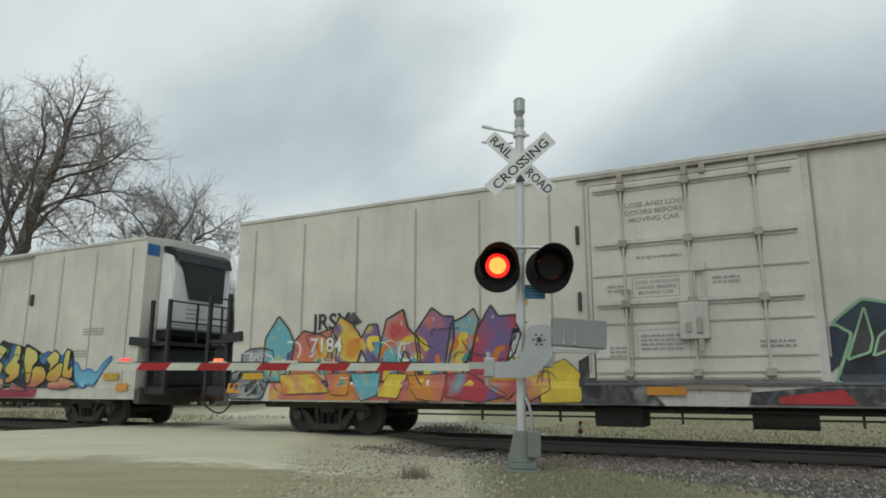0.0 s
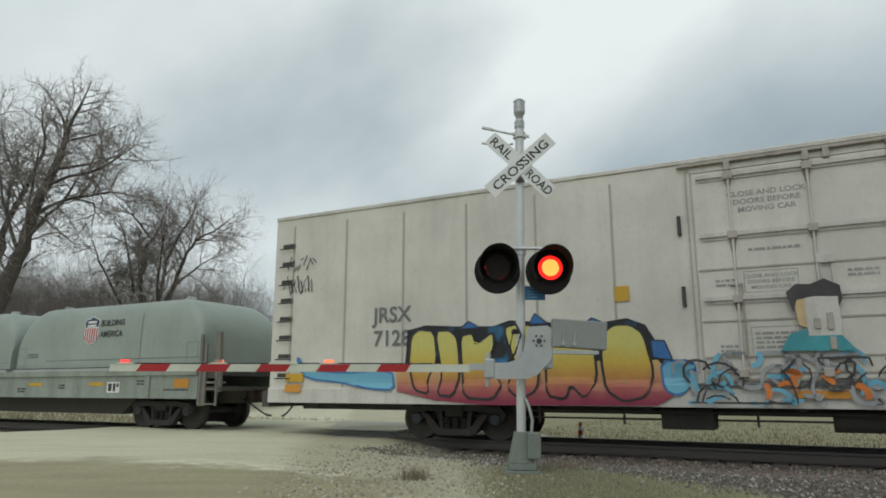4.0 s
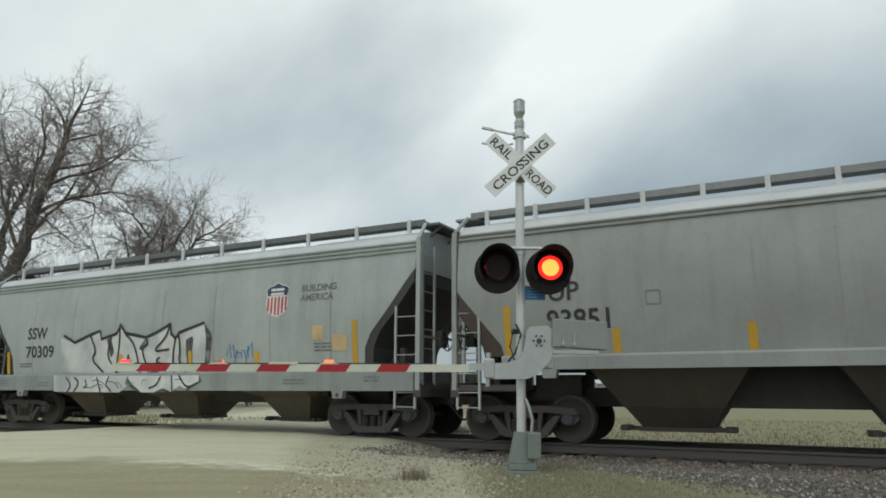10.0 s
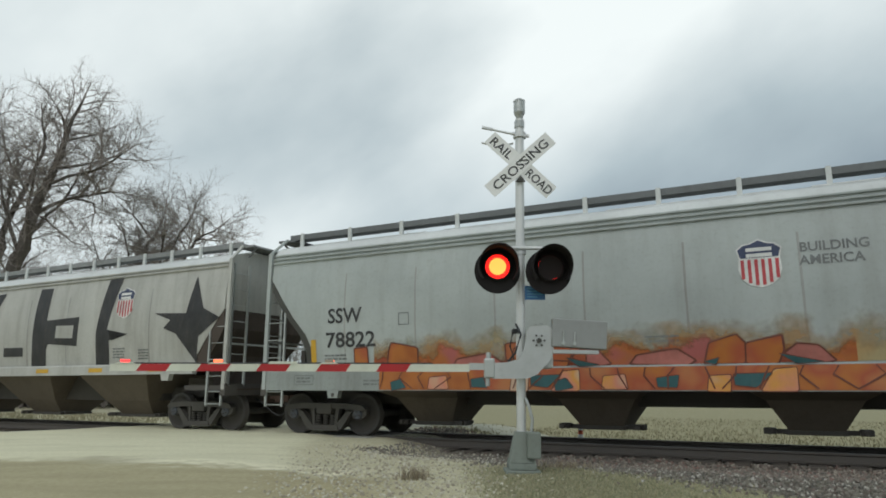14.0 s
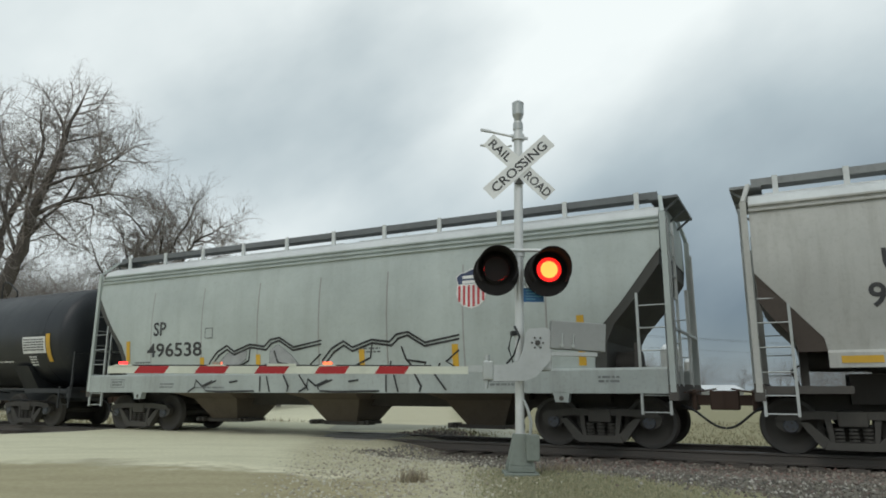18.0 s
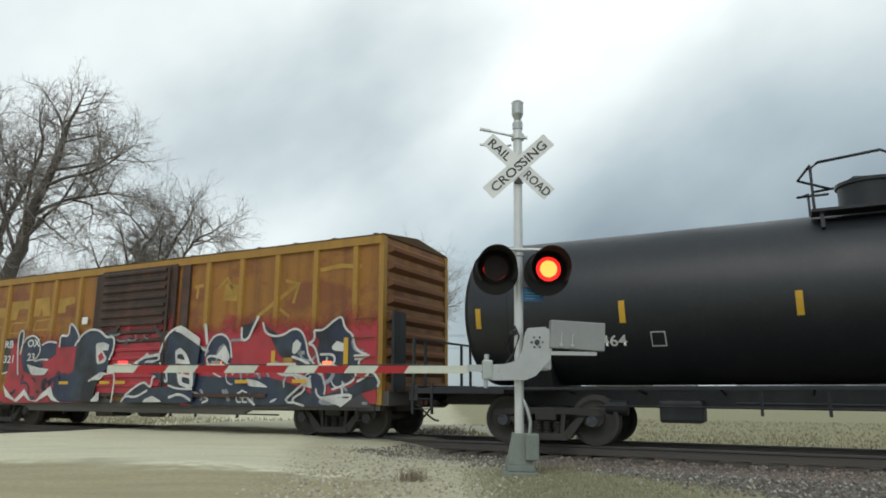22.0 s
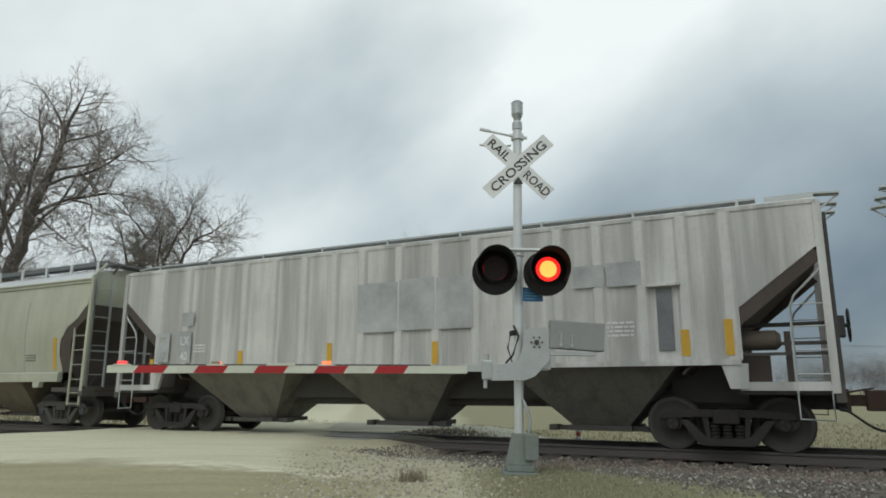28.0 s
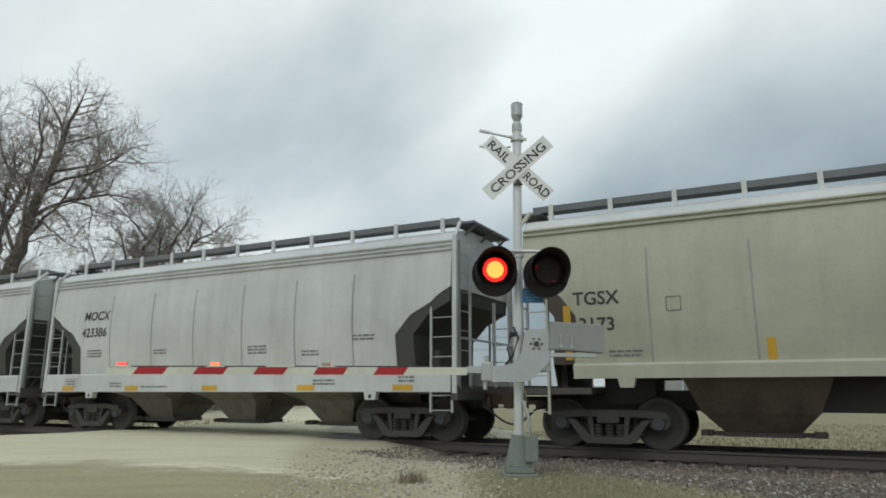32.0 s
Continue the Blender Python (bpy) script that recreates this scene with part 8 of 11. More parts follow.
# ---- trees ----
def bough(rng, p, d, length, pieces, wander, lift):
    """A gently bending line of points that starts at p and heads along d."""
    pts = [p]
    for _ in range(pieces):
        d = (d + Vector((rng.gauss(0, wander), rng.gauss(0, wander), rng.gauss(0, wander) + lift))).normalized()
        p = p + d * (length / pieces)
        pts.append(p)
    return pts


# for each order of branching: shoots per metre, length, pieces, thickness, wander, lift, angle from the parent
ORDERS = ((1.55, 3.05, 6, 0.055, 0.19, 0.0, 60), (2.5, 1.75, 4, 0.024, 0.23, 0.01, 60), (3.3, 0.80, 3, 0.0125, 0.26, 0.0, 56), (3.4, 0.40, 1, 0.0088, 0.2, 0.0, 52))


def branch_out(rng, segs, pts, r0, r1, order, scale, orders):
    """Lay a tapered limb through pts and let thinner limbs leave it, down to the twigs."""
    n = len(pts) - 1
    run = sum((b - a).length for a, b in zip(pts, pts[1:]))
    for i, (a, b) in enumerate(zip(pts, pts[1:])):
        segs.append((a, b, r0 + (r1 - r0) * i / n, r0 + (r1 - r0) * (i + 1) / n))
    if order >= orders:
        return
    per, length, pieces, thick, wander, lift, angle = ORDERS[order]
    count = max(1, int(run * per / scale + rng.random()))
    for k in range(count + 1):
        u = 0.18 + 0.82 * (k + rng.random()) / (count + 1) if order else 0.34 + 0.66 * (k + rng.random()) / (count + 1)
        last = k == count
        u = 1.0 if last else min(u, 0.98)
        i = min(int(u * n), n - 1)
        a, b = pts[i], pts[i + 1]
        p = a.lerp(b, u * n - i)
        d = (b - a).normalized()
        side = d.cross(Vector((rng.gauss(0, 1), rng.gauss(0, 1), rng.gauss(0, 1)))).normalized()
        turn = radians(angle * rng.uniform(0.6, 1.25)) * (0.25 if last else 1.0)
        way = (d * math.cos(turn) + side * math.sin(turn) + Vector((0, 0, 0.07))).normalized()
        long = length * scale * rng.uniform(0.55, 1.2) * (1.2 - 0.62 * u)
        rr = min(thick * scale, (r0 + (r1 - r0) * u) * 0.72)
        branch_out(rng, segs, bough(rng, p, way, long, pieces, wander, lift), rr, rr * 0.45, order + 1, scale, orders)


def limbs_mesh(segs, name, material):
    verts, faces = [], []
    for p, q, r0, r1 in segs:
        sides = 9 if r0 > 0.12 else 5 if r0 > 0.03 else 3
        d = (q - p)
        if d.length < 1e-5:
            continue
        d.normalize()
        b = len(verts)
        for c, r in ((p, r0), (q + d * r1 * 0.4, r1)):
            verts += [tuple(v) for v in ring_at(c, d, r, sides)]
        for i in range(sides):
            faces.append((b + i, b + (i + 1) % sides, b + sides + (i + 1) % sides, b + sides + i))
    me = bpy.data.meshes.new(name)
    me.from_pydata(verts, [], faces)
    me.polygons.foreach_set("use_smooth", [True] * len(faces))
    me.materials.append(material)
    return me


def curved(rng, line, step):
    """A limb's main points, with bends in between."""
    pts = [Vector(p) for p in line]
    out = [pts[0]]
    for i in range(len(pts) - 1):
        a, b = pts[i], pts[i + 1]
        before, after = pts[max(i - 1, 0)], pts[min(i + 2, len(pts) - 1)]
        k = max(2, int((b - a).length / step))
        for j in range(1, k + 1):
            t = j / k
            p = a * (2 * t ** 3 - 3 * t ** 2 + 1) + b * (3 * t ** 2 - 2 * t ** 3) + (b - before) * 0.5 * (t ** 3 - 2 * t ** 2 + t) + (after - a) * 0.5 * (t ** 3 - t ** 2)
            out.append(p + Vector((rng.gauss(0, 0.05), rng.gauss(0, 0.05), rng.gauss(0, 0.04))) * (1 if j < k else 0))
    return out


def bare_tree(place, limbs, seed, label, scale=1.0, orders=4):
    """limbs: lines of main points, each with its radius at the start and at the end."""
    tree = empty("bare_tree")
    tagged(tree, label, "tree", "bare trees beyond the track")
    tree.location = place
    rng = random.Random(seed)
    segs = []
    for line, r0, r1 in limbs:
        branch_out(rng, segs, curved(rng, line, 0.7 * scale), r0, r1, 0, scale, orders)
    thick = [s for s in segs if s[2] > 0.055 * scale]
    thin = [s for s in segs if s[2] <= 0.055 * scale]
    a = new("trunk", limbs_mesh(thick, "trunk", M["bark"]))
    a.parent = tree
    b = new("crown", limbs_mesh(thin, "crown", M["twig"]))
    b.parent = tree
    return tree


bare_tree((-27.2, 39.0, -0.4),
          [([(0.3, 0, 0), (1.0, 0, 4.5), (2.05, 0, 8.1), (2.57, 0, 10.2), (3.24, 0, 12.9), (4.15, 0, 15.4)], 0.66, 0.20),
           ([(4.15, 0, 15.4), (4.08, 0.2, 16.5), (3.68, 0.4, 17.8), (2.9, 0.6, 18.7)], 0.15, 0.03),
           ([(4.15, 0, 15.4), (4.5, -0.2, 16.9), (5.1, -0.4, 18.2), (5.5, -0.5, 19.1)], 0.15, 0.03),
           ([(3.85, 0, 14.35), (5.56, 0.6, 14.9), (7.0, 0.9, 15.5), (7.7, 1.0, 16.2)], 0.10, 0.03),
           ([(3.5, 0, 13.4), (5.0, -0.6, 13.7), (6.7, -1.0, 13.93), (8.4, -1.2, 14.9), (9.1, -1.2, 15.4)], 0.11, 0.03),
           ([(2.9, 0, 11.5), (4.47, 0.3, 12.5), (5.78, 0.5, 12.83), (7.1, 0.6, 13.1), (8.9, 0.8, 12.8)], 0.13, 0.03),
           ([(5.0, 0.4, 12.6), (6.2, 0.3, 12.3), (6.4, 0.2, 11.7), (6.3, 0.2, 10.9)], 0.07, 0.03),
           ([(3.3, 0, 11.4), (4.2, -0.3, 10.8), (5.07, -0.4, 10.2), (6.0, -0.5, 9.6)], 0.07, 0.025),
           ([(1.0, 0, 4.5), (0.7, 0.4, 8.0), (1.0, 0.6, 11.2), (1.67, 0.8, 13.3), (2.47, 0.9, 16.0), (2.1, 1.0, 17.6), (1.9, 1.0, 18.9)], 0.30, 0.035),
           ([(0.4, 0, 3.0), (-0.5, -0.5, 8.0), (-0.2, -0.6, 13.0), (0.04, -0.7, 16.6), (0.4, -0.7, 18.2)], 0.32, 0.035),
           ([(-0.5, -0.5, 8.0), (-3.0, -0.3, 12.0), (-4.5, 0, 15.0)], 0.2, 0.04),
           ([(1.0, 0.6, 11.2), (0.5, 1.2, 13.5), (1.1, 1.6, 16.0)], 0.11, 0.03),
           ([(2.3, 0, 9.2), (1.6, -0.9, 12.0), (1.3, -1.4, 14.8)], 0.13, 0.03),
           ([(2.57, 0, 10.2), (3.3, 2.2, 13.0), (3.6, 3.4, 15.6)], 0.14, 0.035),
           ([(2.57, 0, 10.2), (3.8, -1.9, 12.6), (4.6, -3.0, 15.0)], 0.13, 0.035),
           ([(3.24, 0, 12.9), (2.9, 1.4, 15.2), (3.0, 2.2, 17.4)], 0.11, 0.03),
           ([(4.08, 0.2, 16.2), (5.6, 0.9, 16.9), (6.6, 1.2, 17.6)], 0.07, 0.025),
           ([(1.67, 0.8, 13.3), (0.6, 0.2, 15.5), (0.3, -0.2, 17.5)], 0.09, 0.03)],
          11, "tall bare deciduous tree with a thick leaning trunk")
bare_tree((-19.3, 44.0, -0.4),
          [([(-0.3, 0, 0), (-0.6, 0, 5.0), (-1.07, 0, 8.25), (-1.69, 0, 10.7), (-2.4, 0.3, 12.3)], 0.24, 0.035),
           ([(-0.1, 0, 0), (-0.4, 0, 6.0), (-0.45, 0, 9.9), (-0.03, 0, 11.1)], 0.24, 0.11),
           ([(-0.03, 0, 11.1), (-1.5, 0, 12.8), (-2.7, 0.2, 13.8)], 0.08, 0.03),
           ([(-0.03, 0, 11.1), (0.5, 0.3, 12.8), (0.5, 0.5, 14.2)], 0.08, 0.03),
           ([(0, 0, 3.0), (0.7, 0, 7.0), (1.0, 0, 9.6), (0.58, 0.2, 10.9), (0.4, 0.3, 12.8)], 0.20, 0.03),
           ([(1.0, 0, 9.6), (1.84, -0.2, 11.5), (2.6, -0.3, 12.6), (2.9, -0.3, 13.7)], 0.09, 0.03),
           ([(0.3, 0, 5.0), (1.6, 0.2, 8.0), (2.3, 0, 10.2), (2.8, 0, 11.0), (4.0, 0.1, 11.7), (4.9, 0.2, 12.5)], 0.18, 0.03),
           ([(2.8, 0, 11.0), (4.2, -0.6, 10.9), (5.2, -0.8, 10.8)], 0.06, 0.025),
           ([(1.6, 0.2, 8.0), (3.0, 0.9, 9.6), (4.4, 1.2, 10.4)], 0.08, 0.03),
           ([(-0.5, 0, 7.0), (-1.6, 1.6, 10.0), (-2.0, 2.4, 12.0)], 0.10, 0.03),
           ([(0.7, 0, 7.0), (1.4, -1.8, 10.0), (1.8, -2.4, 12.6)], 0.10, 0.03),
           ([(-0.6, 0, 5.0), (-2.6, -0.4, 8.6), (-3.8, -0.4, 11.0)], 0.12, 0.03)],
          23, "bare rounded deciduous tree with spreading limbs")
bare_tree((-3.0, 88.0, -0.4),
          [([(0, 0, 0), (0.1, 0, 6.0), (0.0, 0, 11.0), (0.3, 0, 17.4)], 0.40, 0.06)]
          + [([(0.05, 0, 6.5 + 0.5 * k), (1.5 * math.sin(2.1 * k), 1.5 * math.cos(2.1 * k), 9.5 + 0.5 * k), (3.9 * math.sin(2.1 * k), 3.0 * math.cos(2.1 * k), 12.6 + 0.55 * k)], 0.16, 0.05) for k in range(8)],
          31, "distant bare tree behind the train", 2.0, 3)


def thicket(name, count, place, height, seed, label, material="twig", scale=1.6, orders=3):
    """Many-stemmed brush with rounded, uneven heads."""
    rng = random.Random(seed)
    segs = []
    for _ in range(count):
        x, y = place(rng)
        h = height * rng.uniform(0.5, 1.0)
        base = Vector((x, y, -0.5))
        for _ in range(3):
            way = Vector((rng.gauss(0, 0.28), rng.gauss(0, 0.28), 1)).normalized()
            branch_out(rng, segs, bough(rng, base, way, h * rng.uniform(0.7, 1.0), 5, 0.10, 0.03), 0.012 * h * 0.5 + 0.02, 0.02, 0, scale, orders)
    ob = new(name, limbs_mesh(segs, name, M[material]))
    return tagged(ob, label, "bushes", kind="stuff")


thicket("brush", 135, lambda r: (r.uniform(-52, -20), r.uniform(54, 68)), 13.5, 41, "tangle of bare brush and saplings behind the trees")
thicket("brush", 24, lambda r: (r.uniform(-24, -15.5), r.uniform(58, 68)), 11.0, 42, "tangle of bare brush beside the trees")
thicket("far_woods", 120, lambda r: (r.uniform(95, 330), r.uniform(330, 420)), 17, 43, "far strip of bare grey woodland", "far_twig_hazed", 6.0, 2)
thicket("far_woods", 22, lambda r: (r.uniform(112, 132), r.uniform(195, 215)), 10, 44, "clump of bare trees across the field", "far_twig_hazed", 3.0, 2)


# ---- farm across the field ----
def silo(x, y, r, h, dome):
    s = empty("silo")
    tagged(s, "grey stave farm silo with a white dome", "silo", "farm silos")
    s.location = (x, y, -0.5)
    bm = B()
    cyl(bm, (0, 0, 0), (0, 0, h), r, 28)
    part("stave_wall", bm, M["silo_stave"], s)
    for k in range(9):
        bm = B()
        cyl(bm, (0, 0, h * (k + 0.5) / 9), (0, 0, h * (k + 0.5) / 9 + 0.12), r + 0.04, 28)
        part("hoop", bm, M["silo_stave"], s)
    bm = B()
    prev = None
    for i in range(7):
        a = radians(90 * i / 6)
        ring = [bm.verts.new(((r * 0.92) * math.cos(a) * math.cos(2 * math.pi * j / 24), (r * 0.92) * math.cos(a) * math.sin(2 * math.pi * j / 24), h + dome * math.sin(a))) for j in range(24)] if i < 6 else [bm.verts.new((0, 0, h + dome))]
        if prev:
            for j in range(24):
                f = bm.faces.new((prev[j], prev[(j + 1) % 24], ring[(j + 1) % 24], ring[j])) if len(ring) > 1 else bm.faces.new((prev[j], prev[(j + 1) % 24], ring[0]))
                f.smooth = True
        prev = ring
    part("dome", bm, M["barn_metal"], s, "white metal dome")


def barn(x, y, w, d, h, rise):
    b = empty("farm_shed")
    tagged(b, "low farm shed with a pale metal roof", "shed", "farm sheds")
    b.location = (x, y, -0.5)
    bm = B()
    box(bm, -w / 2, w / 2, -d / 2, d / 2, 0, h)
    part("wall", bm, M["barn_wall"], b)
    bm = B()
    hull(bm, [(-w / 2 - 0.4, -d / 2 - 0.5, h - 0.1), (w / 2 + 0.4, -d / 2 - 0.5, h - 0.1), (w / 2 + 0.4, 0, h + rise), (-w / 2 - 0.4, 0, h + rise)],
         [(-w / 2 - 0.4, -d / 2 - 0.5, h), (w / 2 + 0.4, -d / 2 - 0.5, h), (w / 2 + 0.4, 0, h + rise + 0.1), (-w / 2 - 0.4, 0, h + rise + 0.1)])
    hull(bm, [(-w / 2 - 0.4, 0, h + rise), (w / 2 + 0.4, 0, h + rise), (w / 2 + 0.4, d / 2 + 0.5, h - 0.1), (-w / 2 - 0.4, d / 2 + 0.5, h - 0.1)],
         [(-w / 2 - 0.4, 0, h + rise + 0.1), (w / 2 + 0.4, 0, h + rise + 0.1), (w / 2 + 0.4, d / 2 + 0.5, h), (-w / 2 - 0.4, d / 2 + 0.5, h)])
    part("roof", bm, M["barn_metal"], b, "pale ribbed metal roof")
    for k in (-0.3, 0.1):
        bm = B()
        box(bm, w * k, w * k + 1.6, -d / 2 - 0.06, -d / 2 + 0.02, 0.1, min(h - 0.4, 2.4))
        part("door", bm, M["slope_grey"], b)


silo(50.2, 150.0, 2.15, 10.2, 1.5)
silo(54.6, 152.0, 0.9, 7.6, 0.8)
barn(38.5, 150.0, 12.0, 10.0, 2.6, 1.7)
barn(56.5, 142.0, 7.0, 9.0, 1.4, 1.1)


# wires
def power_line():
    pts = [Vector((-62, 70, 0)), Vector((28, 96, 0)), Vector((118, 122, 0))]
    for p in pts:
        po = empty("utility_pole")
        tagged(po, "weathered wooden utility pole with a cross arm", "utility pole", "utility poles")
        po.location = (p.x, p.y, -0.6)
        bm = B()
        cyl(bm, (0, 0, 0), (0, 0, 9.5), 0.15, 10, 0.10)
        part("pole", bm, M["pole_wood"], po)
        bm = B()
        bar(bm, (-0.3, -1.1, 9.1), (0.3, 1.1, 9.1), 0.1)
        part("cross_arm", bm, M["pole_wood"], po)
    for dz, dy in ((9.2, -1.0), (9.2, 1.0), (7.6, 0.0)):
        for a, b in zip(pts, pts[1:]):
            bm = B()
            tube(bm, [(a.x + (b.x - a.x) * i / 12, a.y + (b.y - a.y) * i / 12 + dy, dz - 0.6 - 0.9 * math.sin(math.pi * i / 12)) for i in range(13)], 0.016, 4)
            wire = part("overhead_wire", bm, M["wire"], None)
            tagged(wire, "thin overhead wire between utility poles", "wire", "overhead wires")


power_line()


# ---- the train, from its leading car back ----
def half_print(car, skin, mat, half):
    small_print(car, [(-half + 1.6, 1.72, 0.6, 2), (half - 2.6, 2.0, 0.5, 3), (1.1, 1.9, 0.6, 2)], M[mat], skin, int(half * 100))


F_CUT = [(0.02, 3.55), (0.36, 3.08), (0.72, 2.62), (1.08, 2.22), (1.24, 1.90), (1.28, 1.44)]
D_CUT = [(0.0, 2.95), (0.92, 1.85), (0.96, 1.64)]
K_CUT = [(0.02, 3.40), (0.35, 3.0), (0.75, 2.78), (1.02, 2.40), (1.05, 2.0), (0.95, 1.66)]
L_CUT = [(0.12, 3.15), (0.45, 2.85), (0.95, 2.60), (1.32, 2.20), (1.30, 1.6)]
GREY_SILL = (0.98, 1.42)


# outlines of the painted shapes, in metres on their car's side
RAINBOW = [[(-10.01, 1.56), (-9.98, 2.15), (-9.6, 2.66), (-9.28, 2.33), (-9.1, 1.99), (-9.24, 1.55)],
    [(-9.24, 1.55), (-9.13, 2.04), (-8.85, 2.29), (-8.5, 2.2), (-8.07, 2.31), (-7.9, 2.01), (-8, 1.53)],
    [(-8, 1.53), (-8.09, 2.21), (-7.86, 2.58), (-7.52, 2.39), (-7.28, 2.08), (-7.11, 2.35), (-6.88, 2.36), (-6.78, 1.92), (-6.92, 1.51), (-7.27, 1.84), (-7.52, 1.52)],
    [(-6.89, 1.51), (-6.76, 2.04), (-6.65, 2.45), (-6.24, 2.64), (-6.12, 2.26), (-5.87, 2.01), (-5.74, 1.49), (-6.2, 1.79), (-6.41, 1.5)]]
RAINBOW_B = [[(-5.79, 1.49), (-5.96, 2.13), (-5.56, 2.65), (-5.3, 2.46), (-5.06, 2.44), (-5.04, 1.99), (-5.27, 1.49)],
    [(-5.3, 1.54), (-5.11, 2.31), (-4.81, 2.43), (-4.61, 2.58), (-4.49, 2.35), (-4.62, 1.84), (-4.94, 1.48)],
    [(-4.77, 1.48), (-4.56, 2.11), (-4.24, 2.63), (-4.07, 2.4), (-3.76, 2.41), (-3.54, 2.16), (-3.78, 1.93), (-4.04, 1.47)]]
RAINBOW_LOW = [[(-9.52, 1.31), (-8.46, 1.34), (-8.07, 0.92), (-9.33, 0.87)],
    [(-8.21, 1.32), (-7.52, 1.34), (-7.59, 0.86), (-8.01, 0.87)],
    [(-7.55, 1.32), (-6.77, 1.33), (-6.84, 0.87), (-7.24, 0.74)],
    [(-6.84, 0.84), (-6.57, 1.31), (-6.11, 1.3), (-6.35, 0.8)],
    [(-6.14, 1.27), (-5.19, 1.3), (-5.32, 0.74), (-5.89, 0.8)],
    [(-5.22, 1.3), (-4.69, 1.31), (-3.87, 0.88), (-4.48, 0.74), (-5.24, 0.85)],
    [(-4.6, 1.29), (-3.88, 1.28), (-3.59, 1.09), (-3.89, 0.8), (-4.26, 0.99)],
    [(-3.56, 1.23), (-3.09, 1.35), (-3.04, 0.99), (-3.46, 0.77)],
    [(-3.18, 1.38), (-2.76, 1.55), (-2.47, 1.29), (-2.45, 0.77), (-3.24, 0.74)]]
RAINBOW_SHADE = [[(-8.08, 2.39), (-7.66, 2.66), (-7.44, 2.42), (-7.93, 2.24)],
    [(-4.94, 2.31), (-4.64, 2.56), (-4.5, 2.24), (-4.76, 2.15)],
    [(-4.07, 2.28), (-3.74, 2.44), (-3.47, 2.25), (-3.86, 2.16)],
    [(-2.43, 1.29), (-2.27, 1.55), (-1.98, 1.62), (-1.7, 1.52), (-1.74, 0.76), (-2.4, 0.76)],
    [(-8.37, 0.89), (-8.21, 1.18), (-7.98, 0.9)],
    [(-6.59, 0.71), (-6.34, 0.98), (-5.9, 0.98), (-5.6, 0.72)],
    [(-3.78, 0.74), (-3.24, 1.06), (-3.15, 0.75)]]
LEMON_DARK = [[(2.7, 1.01), (2.72, 1.52), (3.16, 1.7), (3.64, 2.06), (3.83, 2.3), (4.39, 2.16), (4.68, 2.24), (5.02, 2.44), (5.35, 2.35), (5.55, 2.32), (6.1, 2.2), (6.24, 2.3), (6.83, 2.07), (7.13, 1.94), (7.36, 1.96), (7.6, 2.1), (7.9, 1.9), (8.13, 2.12), (8.38, 2.02), (8.46, 1.75), (8.69, 1.3), (8.86, 1.01)],
    [(-7.36, 1.7), (-7.33, 2.22), (-6.9, 2.31), (-6.22, 2.26), (-5.39, 2.23), (-5.04, 2.33), (-4.51, 2.28), (-4.0, 2.24), (-3.66, 2.23), (-3.18, 2.22), (-2.79, 2.27), (-2.47, 2.14), (-2.31, 1.85), (-2.2, 1.61), (-2.19, 1.37), (-7.4, 1.42)]]
LEMON = [[(2.84, 1.67), (3.15, 1.51), (3.62, 1.71), (3.75, 1.4), (4.03, 1.11), (3.74, 1.13), (3.45, 1.31), (3.03, 1.16), (2.82, 1.31)],
    [(3.85, 2.22), (4.29, 2.13), (4.19, 1.69), (4.33, 1.25), (4.23, 1.11), (4.0, 1.35), (3.88, 1.8)],
    [(4.87, 2.27), (5.27, 2.14), (5.12, 1.95), (4.88, 1.79), (5.15, 1.74), (5.08, 1.43), (4.76, 1.41), (4.44, 1.49), (4.39, 1.69), (4.69, 1.7), (4.55, 1.78), (4.76, 2.06)],
    [(5.72, 2.21), (5.97, 2.18), (5.95, 1.83), (5.81, 1.72), (5.98, 1.69), (5.99, 1.37), (5.68, 1.24), (5.38, 1.18), (5.43, 1.33), (5.61, 1.42), (5.4, 1.47), (5.36, 1.62), (5.65, 1.84)],
    [(6.25, 2.19), (6.78, 2.0), (6.8, 1.76), (6.59, 1.63), (6.6, 1.36), (6.59, 1.19), (6.41, 1.19), (6.37, 1.46), (6.23, 1.78)],
    [(6.7, 1.58), (7.09, 1.58), (7.26, 1.4), (7.21, 1.23), (6.89, 1.06), (6.49, 1.06), (6.62, 1.19)]]
LEMON_END = [[(7.25, 1.82), (7.58, 2.02), (7.8, 1.9), (7.72, 1.66), (7.36, 1.5), (7.5, 1.68)],
    [(7.36, 1.37), (7.69, 1.62), (8.0, 1.69), (7.97, 1.41), (7.78, 1.21), (7.41, 1.23)],
    [(8.1, 2.01), (8.31, 2.01), (8.24, 1.51), (8.41, 1.65), (8.44, 1.3), (8.01, 1.36)]]
